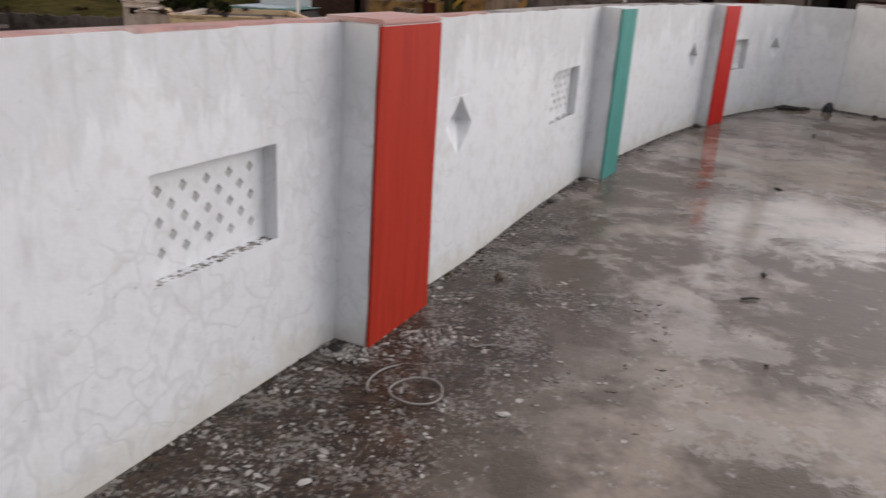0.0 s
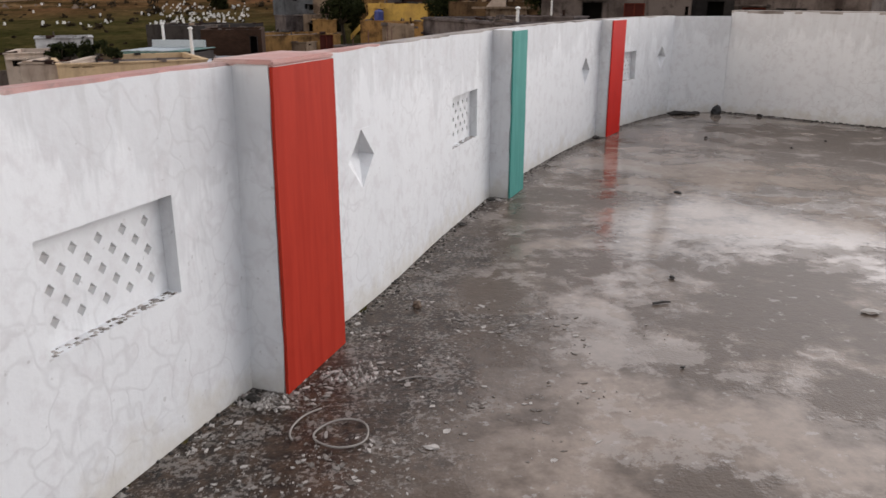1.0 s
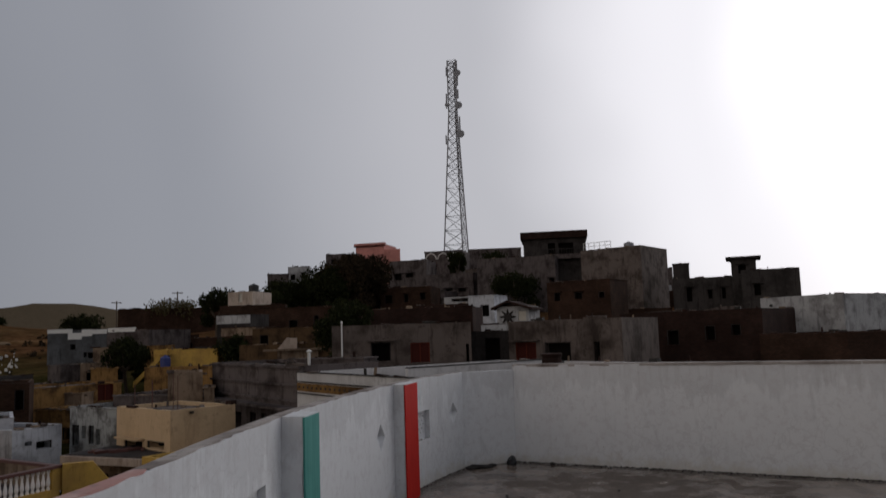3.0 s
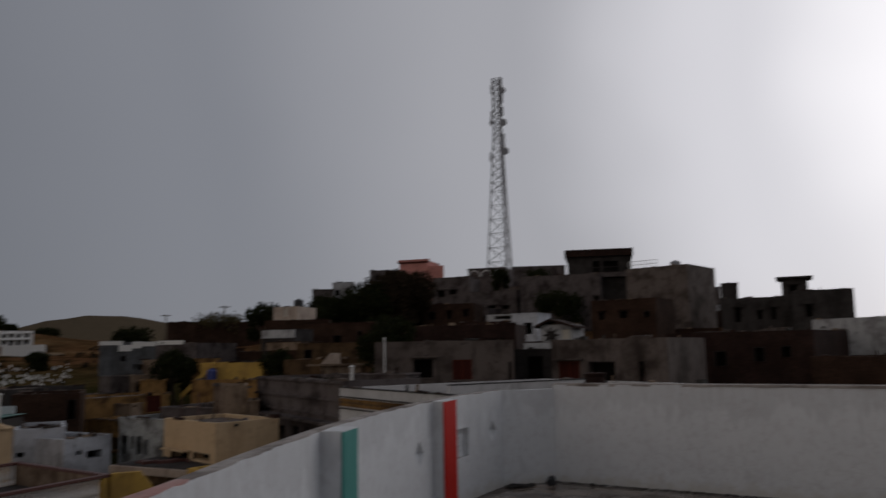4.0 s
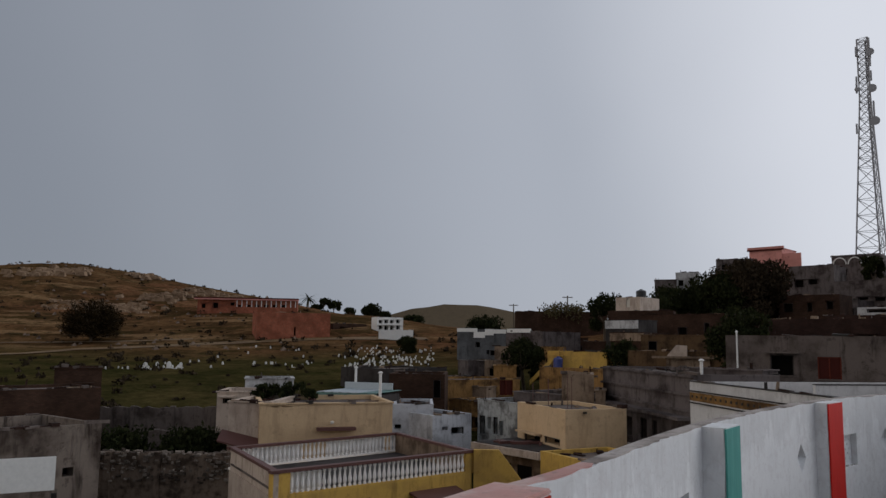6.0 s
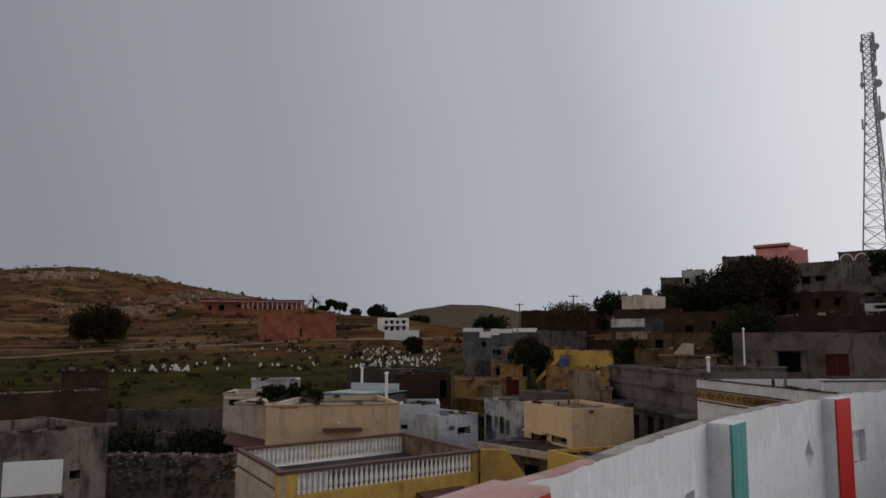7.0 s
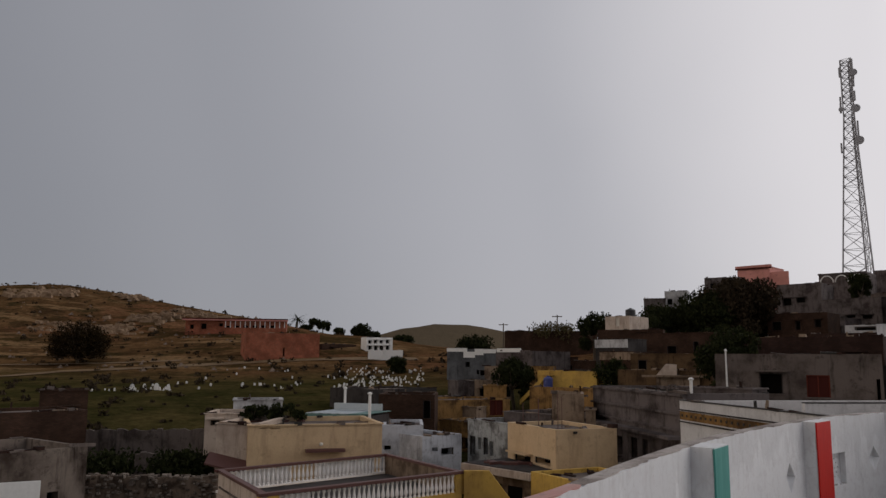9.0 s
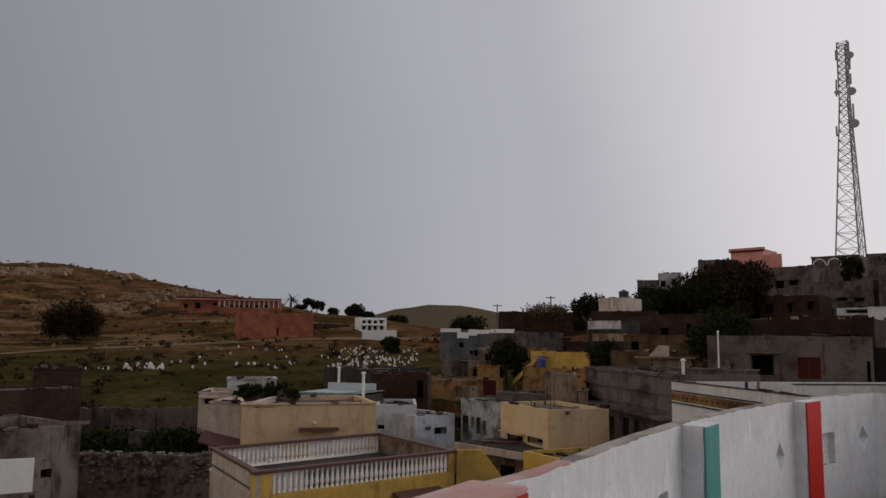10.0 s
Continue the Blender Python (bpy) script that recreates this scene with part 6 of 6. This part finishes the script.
post(10.72, 45.1, 0.1, 2.3, 0.05, stone_white, "thin white pipe on a roof")
post(25.35, 41.2, -0.9, 2.1, 0.06, stone_white, "thin white pipe beside a concrete wall")
post(-13.6, 56.4, -6.0, -0.4, 0.11, stone_white, "white painted post among low roofs")
post(-10.2, 48.95, -6.5, -0.45, 0.11, stone_white, "white painted post among low roofs")
post(8.3, 42.6, -3.0, 0.75, 0.10, stone_white, "short white roof post")
pole_with_arms(4.45, 140.0, 3.0, 10.0, "dark utility pole on the skyline")
pole_with_arms(-5.5, 150.0, 3.0, 9.0, "thin dark pole on the skyline")
tank(11.8, 95.5, 6.98, 0.6, 1.1, plastic_black, "black water tank on a roof")
tank(1.5, 76.6, -0.85, 0.45, 1.1, plastic_blue, "dark blue water tank on a yellow house")
tank(62.5, 91.5, block_world - 0.45, 0.7, 1.2, steel, "grey water tank on a concrete house")

board = thing("board", pose(-19.67, 26.57, -8.3, 0, 0, 34.6), "plain white painted metal panel on two dark posts", "board")
part("panel", boxed(0, 1.97, 0, 0.06, 4.22, 5.45, 0.01), stone_white, board)
part("post", boxed(-0.1, 0.1, 0.03, 0.16, 0, 4.1), darkgrey, board)
part("post", boxed(1.87, 2.07, 0.03, 0.16, 0, 4.1), darkgrey, board)

shed = thing("tin_shed", pose(-15.0, 51.9, -6.6, 0, 0, -14), "low shed with pale and green tin roofing", "shed")
part("wall", boxed(0, 4.3, 0.1, 3.6, 0, 4.6), darkgrey, shed)
for k in range(14):
    part("roof_sheet", boxed(-0.1 + 0.32 * k, 0.205 + 0.32 * k, -0.2, 3.8, 4.72 + 0.02 * (k % 2), 4.76 + 0.02 * (k % 2)), tin if k < 10 else tin_green, shed)
part("fascia", boxed(-0.1, 4.4, -0.24, -0.2, 4.45, 4.72), tin_green, shed)
part("roof_wall", boxed(0.2, 3.9, 3.2, 3.4, 4.8, 5.25), tin, shed)


def potted(x, y, z, s, seed):
    h = thing("potted_plant", pose(x, y, z), "leafy dark plant in a pot on a roof", "plant", "roof plants")
    bm = bmesh.new()
    lathe(bm, [(0.16, 0), (0.22, 0.32), (0.25, 0.32), (0.25, 0.38)], 10)
    part("pot", bm, rust_brown, h)
    bm = bmesh.new()
    rng = random.Random(seed)
    for k in range(5):
        a = rng.uniform(0, 6.28)
        rod(bm, (0, 0, 0.3), (0.3 * s * math.cos(a), 0.3 * s * math.sin(a), 0.4 + 0.5 * s), 0.02, 5, 0.01)
    part("stems", bm, bark, h)
    bm = bmesh.new()
    blobs = [(rng.gauss(0, 0.3) * s, rng.gauss(0, 0.3) * s, 0.45 + rng.uniform(0.1, 0.62) * s, rng.uniform(0.18, 0.34) * s, rng.uniform(0.18, 0.34) * s, rng.uniform(0.1, 0.2) * s) for _ in range(9)]
    leaf_cloud(bm, blobs, 420, 0.11, rng)
    part("leaves", bm, leaf_dark, h)


for k, (u, v, s) in enumerate(((-0.4, 5.2, 1.1), (0.9, 5.3, 1.2), (1.7, 5.2, 0.9), (2.4, 5.3, 1.3), (3.3, 5.2, 0.7))):
    p = cream_house.matrix_world @ Vector((max(0.5, u), v, 0))
    potted(p.x, p.y, cream_top - 0.45, s, k)

# ---- track and rock ledges on the slope ----


def track(points, width, label):
    pts = [Vector(p) for p in points]
    bm, rows_ = bmesh.new(), []
    for k in range(len(pts) - 1):
        for i in range(14):
            p = pts[k].lerp(pts[k + 1], i / 14)
            d = (pts[k + 1] - pts[k]).normalized()
            n = Vector((-d.y, d.x))
            w = width * (0.5 + 0.25 * noise.noise((p.x * 0.2, p.y * 0.2, 0)))
            a, b = p + n * w, p - n * w
            rows_.append([bm.verts.new((q.x, q.y, rough(q.x, q.y) + 0.12)) for q in (a, p, b)])
    for lo, hi in zip(rows_, rows_[1:]):
        for k in (0, 1):
            bm.faces.new((lo[k], hi[k], hi[k + 1], lo[k + 1]))
    bmesh.ops.recalc_face_normals(bm, faces=list(bm.faces))
    tagged(part("road_track", bm, dust), label, kind="structure")


track(((-92, 96), (-77.4, 108.2), (-73.9, 116.6), (-66.5, 120.3), (-58.9, 124.3), (-49.0, 129.0), (-40.4, 133.0), (-31.2, 137.0), (-20, 141)), 2.6, "pale earth track along the foot of the hill")
track(((-100, 120), (-88, 124), (-74, 127), (-60, 131)), 1.2, "thin pale footpath on the slope")


def ledge(points, count, size, spread, seed):
    rng = random.Random(seed)
    bm = bmesh.new()
    for _ in range(count):
        k = rng.randrange(len(points) - 1)
        p = Vector(points[k]).lerp(Vector(points[k + 1]), rng.random())
        x, y = p.x + rng.gauss(0, spread), p.y + rng.gauss(0, spread)
        s, z = size * rng.uniform(0.3, 1.2), rough(x, y)
        v = [bm.verts.new((x + dx * s * rng.uniform(0.7, 1.4), y + dy * s * rng.uniform(0.6, 1.1), z + dz * s * rng.uniform(0.4, 0.9))) for dx, dy, dz in ((-1, -0.6, -0.4), (1, -0.6, -0.4), (1, 0.8, -0.4), (-1, 0.8, -0.4), (-0.7, -0.2, 0.8), (0.6, -0.3, 0.8), (0.5, 0.6, 0.9), (-0.6, 0.6, 0.9))]
        for f in ((4, 5, 6, 7), (0, 1, 5, 4), (1, 2, 6, 5), (2, 3, 7, 6), (3, 0, 4, 7)):
            bm.faces.new([v[i] for i in f])
    tagged(part("rock_ledge", bm, pale_rock), "pale broken rock ledge on the dry hillside", "rocks", kind="stuff")


ledge(((-108.9, 164.2), (-100.0, 165.1), (-89.7, 163.5)), 170, 0.9, 2.0, 1)
ledge(((-92, 176), (-90.5, 177.8), (-88.3, 194.4), (-76, 190)), 170, 1.1, 2.6, 2)
ledge(((-134, 190), (-126.2, 195.0)), 80, 1.5, 3.5, 3)
ledge(((-114, 206), (-108.5, 208.0)), 40, 1.2, 2.0, 4)

# ---- sheds, jar and planks among the near roofs ----
for k, (u, v) in enumerate(((0.9, 0.5), (1.6, 1.1), (2.5, 0.6), (3.6, 1.4), (4.4, 0.7))):
    bm = bmesh.new()
    tube(bm, [(u, v, room_top - 0.3), (u + 0.03, v, room_top + 0.5), (u - 0.02, v + 0.02, room_top + 1.1 + 0.15 * k)], 0.02, 5)
    part("starter_bar", bm, rust_brown, room_house, "rusty steel starter bar")
jar_at = frieze_house.matrix_world @ Vector((6.5, 9.5, frieze_top - 0.5))
jar = thing("clay_jar", Matrix.Translation(jar_at), "brown clay jar on a flat roof", "jar")
bm = bmesh.new()
lathe(bm, [(0.25, 0), (0.42, 0.15), (0.48, 0.5), (0.42, 0.8), (0.5, 0.95), (0.46, 0.98)], 14)
part("body", bm, brick, jar)
for u, v, turn in ((5.0, 11.0, 25), (3.0, 10.5, 70)):
    p = frieze_house.matrix_world @ Vector((u, v, frieze_top - 0.49))
    plank = thing("plank", Matrix.Translation(p) @ pose(0, 0, 0, 0, -14, turn), "dark weathered plank leaning on a roof", "plank")
    part("board", boxed(-0.9, 0.9, -0.08, 0.08, 0.22, 0.3), grime, plank)


def rubbish(x, y, seed, size, material, name, label, category):
    """A crumpled or broken lump lying on the slab."""
    rng = random.Random(seed)
    bm = bmesh.new()
    bmesh.ops.create_icosphere(bm, subdivisions=2, radius=1)
    for v in bm.verts:
        k = 1 + 0.55 * noise.noise(v.co * 1.7 + Vector((seed, 0, 0)))
        v.co = Vector((v.co.x * size[0] * k, v.co.y * size[1] * k, max(0.0, v.co.z * k * 0.9 + 0.45) * size[2]))
    ob = part(name, bm, material)
    ob.matrix_world = pose(x, y, 0.002, 0, 0, rng.uniform(0, 360))
    return tagged(ob, label, category)


rubbish(4.22, 8.63, 1, (0.08, 0.05, 0.07), plastic_black, "plastic_bag", "crumpled black plastic bag in the corner", "bag")
rubbish(3.78, 8.60, 2, (0.15, 0.07, 0.035), grime, "leaf_litter", "flat black heap of wet leaf litter", "debris")
rubbish(3.98, 8.66, 3, (0.06, 0.05, 0.02), grime, "leaf_litter", "small black heap of wet leaf litter", "debris")
rubbish(4.62, 8.38, 4, (0.05, 0.03, 0.02), grime, "leaf_litter", "small black heap of wet leaf litter", "debris")
rubbish(3.41, 7.05, 5, (0.018, 0.014, 0.014), grime, "pebble", "small dark pebble on wet concrete", "stone")
rubbish(0.35, 3.02, 6, (0.022, 0.018, 0.02), rubble, "pebble", "small tan pebble near the wall", "stone")
rubbish(2.28, 4.91, 7, (0.032, 0.016, 0.012), grime, "wood_chip", "dark wet wood chip with pale edge", "debris")
rubbish(1.60, 3.26, 8, (0.022, 0.012, 0.01), grime, "wood_chip", "tiny dark chip on wet concrete", "debris")
rubbish(1.28, 2.33, 10, (0.008, 0.007, 0.006), grime, "pebble", "tiny black pebble on concrete", "stone")
rubbish(2.29, 2.76, 11, (0.040, 0.022, 0.012), flake, "plaster_chip", "white plaster chip on wet concrete", "debris")
rubbish(3.95, 6.45, 12, (0.014, 0.013, 0.01), grime, "pebble", "small dark pebble on wet concrete", "stone")
rubbish(4.45, 6.75, 13, (0.014, 0.012, 0.01), grime, "pebble", "small dark pebble on wet concrete", "stone")
rubbish(-0.21, 1.50, 14, (0.02, 0.012, 0.006), flake, "plaster_chip", "white plaster chip among moss", "debris")
rubbish(0.32, 1.89, 15, (0.024, 0.012, 0.006), flake, "plaster_chip", "white plaster chip among moss", "debris")
rubbish(-0.255, 2.245, 16, (0.03, 0.02, 0.014), grime, "moss_clump", "black moss clump at the foot of the pier", "debris")
rubbish(0.96, 4.84, 17, (0.035, 0.022, 0.014), grime, "moss_clump", "black moss clump at the foot of the pier", "debris")
rubbish(0.70, 4.28, 18, (0.03, 0.018, 0.01), grime, "moss_clump", "black moss clump at the foot of the wall", "debris")
rubbish(2.34, 7.14, 19, (0.05, 0.03, 0.02), grime, "moss_clump", "black moss clump at the foot of the pier", "debris")

bm = bmesh.new()
rod(bm, (-0.04, 0, 0.006), (0.01, 0.004, 0.008), 0.006, 6)
rod(bm, (0.01, 0.004, 0.008), (0.045, 0, 0.006), 0.006, 6, 0.004)
twig = part("twig", bm, twig_wood)
twig.matrix_world = pose(1.43, 2.95, 0.0, 0, 0, 8)
tagged(twig, "short dark broken twig on wet concrete", "twig")


def wire_loop(x, y, r, turn, a0, a1, label):
    bm = bmesh.new()
    pts = [Vector((r * math.cos(a) * (1 + 0.05 * math.sin(3 * a)), r * math.sin(a) * 0.96, 0.007 + 0.003 * math.sin(2 * a))) for a in np.linspace(a0, a1, 34)]
    tube(bm, pts, 0.0034, 5)
    ob = part("cord", bm, flake)
    ob.matrix_world = pose(x, y, 0, 0, 0, turn)
    tagged(ob, label, "cord")


wire_loop(0.05, 1.99, 0.085, 20, 0, math.tau, "white loop of cord lying on moss")
wire_loop(0.02, 2.03, 0.13, 40, 1.2, 2.9, "bent white piece of cord lying on moss")
wire_loop(0.30, 2.24, 0.11, 0, 0.7, 2.2, "bent white piece of cord on concrete")


def flakes():
    """Fallen paint and plaster along the foot of the wall."""
    rng = random.Random(21)
    bm = bmesh.new()
    for _ in range(6500):
        s = rng.uniform(run_at(-1.1, 0.6), float(RUN[-1])) if rng.random() < 0.3 else rng.uniform(run_at(-1.0, 0.8), run_at(0.22, 3.2))
        p, n, d = wall_at(s)
        off = abs(rng.gauss(0, 0.45)) + 0.005 if s < run_at(0.22, 3.2) else abs(rng.gauss(0, 0.08)) + 0.005
        q = p - n * off
        if off > 1.5 or noise.noise((q.x * 4, q.y * 4, 2)) + 0.6 * noise.noise((q.x * 11, q.y * 11, 7)) < 0.02 + rng.uniform(-0.12, 0.12):
            continue
        r = 0.0016 + 0.0115 * rng.random() ** 4
        ex, ey = rng.uniform(0.5, 1.0), rng.uniform(0.8, 1.7)
        k = rng.randint(4, 6)
        a0 = rng.uniform(0, 6)
        tilt = rng.uniform(-0.004, 0.004)
        rim = []
        for i in range(k):
            u, v, f = math.cos(i * math.tau / k) * ex, math.sin(i * math.tau / k) * ey, r * rng.uniform(0.6, 1.3)
            rim.append((q.x + f * (u * math.cos(a0) - v * math.sin(a0)), q.y + f * (u * math.sin(a0) + v * math.cos(a0))))
        lo = [bm.verts.new((a, b, 0.0)) for a, b in rim]
        hi = [bm.verts.new((a, b, 0.003 + 0.4 * tilt * (1 if i % 2 else -0.5))) for i, (a, b) in enumerate(rim)]
        bm.faces.new(hi)
        for i in range(k):
            bm.faces.new((lo[i], lo[(i + 1) % k], hi[(i + 1) % k], hi[i]))
    tagged(part("paint_flakes", bm, flake), "white fallen paint flakes scattered along the wall", "debris", kind="stuff")
    bm = bmesh.new()
    for _ in range(1100):
        s = rng.uniform(0.3, float(RUN[-1]))
        p, n, d = wall_at(s)
        q = p - n * (abs(rng.gauss(0, 0.03)) + 0.004)
        r = rng.uniform(0.003, 0.011)
        v = [bm.verts.new((q.x + dx * r * rng.uniform(0.6, 1.3), q.y + dy * r * rng.uniform(0.6, 1.3), max(0, dz) * r * rng.uniform(0.4, 1.1))) for dx, dy, dz in ((-1, 0, 0), (0, -1, 0), (1, 0, 0), (0, 1, 0), (0, 0, 1))]
        for f in ((0, 1, 4), (1, 2, 4), (2, 3, 4), (3, 0, 4)):
            bm.faces.new([v[i] for i in f])
    sill = bmesh.new()
    for k in range(330):
        p, n, d = wall_at(vents[k % 3] + rng.uniform(-0.5, 0.5) * VENT_W * 0.96)
        q = p + n * rng.uniform(0.006, 0.042)
        r = rng.uniform(0.003, 0.010)
        v = [sill.verts.new((q.x + dx * r * rng.uniform(0.6, 1.6), q.y + dy * r * rng.uniform(0.6, 1.6), VENT_LO + max(0, dz) * r * rng.uniform(0.2, 0.6))) for dx, dy, dz in ((-1, 0, 0), (0, -1, 0), (1, 0, 0), (0, 1, 0), (0, 0, 1))]
        for f in ((0, 1, 4), (1, 2, 4), (2, 3, 4), (3, 0, 4)):
            sill.faces.new([v[i] for i in f])
    crumbs = bmesh.new()          # fallen plaster in the corners beside the piers and along the foot
    for k in range(520):
        cx, cy, wide = ((-0.235, 2.225, 0.05), (0.975, 4.86, 0.06), (0.30, 2.62, 0.10), (0.08, 2.40, 0.07))[k % 4]
        if k % 4 == 2:
            p, n, d = wall_at(rng.uniform(0.4, float(RUN[-1])))
            q = p - n * (abs(rng.gauss(0, 0.025)) + 0.003)
        else:
            q = Vector((cx + rng.gauss(0, wide), cy + rng.gauss(0, wide * 0.6)))
        r = rng.uniform(0.003, 0.011)
        v = [crumbs.verts.new((q.x + dx * r * rng.uniform(0.6, 1.6), q.y + dy * r * rng.uniform(0.6, 1.6), max(0, dz) * r * rng.uniform(0.6, 1.5))) for dx, dy, dz in ((-1, 0, 0), (0, -1, 0), (1, 0, 0), (0, 1, 0), (0, 0, 1))]
        for f in ((0, 1, 4), (1, 2, 4), (2, 3, 4), (3, 0, 4)):
            crumbs.faces.new([v[i] for i in f])
    tagged(part("plaster_crumbs", crumbs, flake), "grey white plaster crumbs at the foot of the wall", "debris", kind="stuff")
    tagged(part("sill_dirt", sill, flake), "grey brown dirt crumbs lying on the vent sills", "dirt", kind="stuff")
    a, b = Vector((4.37, 8.83)), Vector((11.0, 1.28))
    d = (b - a).normalized()
    n = Vector((d.y, -d.x))
    for _ in range(900):
        q = a + d * rng.uniform(0, 7) + n * (abs(rng.gauss(0, 0.06)) + 0.004)
        r = rng.uniform(0.006, 0.018)
        v = [bm.verts.new((q.x + dx * r, q.y + dy * r, max(0, dz) * r * rng.uniform(0.4, 0.9))) for dx, dy, dz in ((-1, 0, 0), (0, -1, 0), (1, 0, 0), (0, 1, 0), (0, 0, 1))]
        for f in ((0, 1, 4), (1, 2, 4), (2, 3, 4), (3, 0, 4)):
            bm.faces.new([v[i] for i in f])
    tagged(part("moss_crust", bm, grime), "crumbly black moss crust along the foot of the walls", "moss", kind="stuff")


flakes()
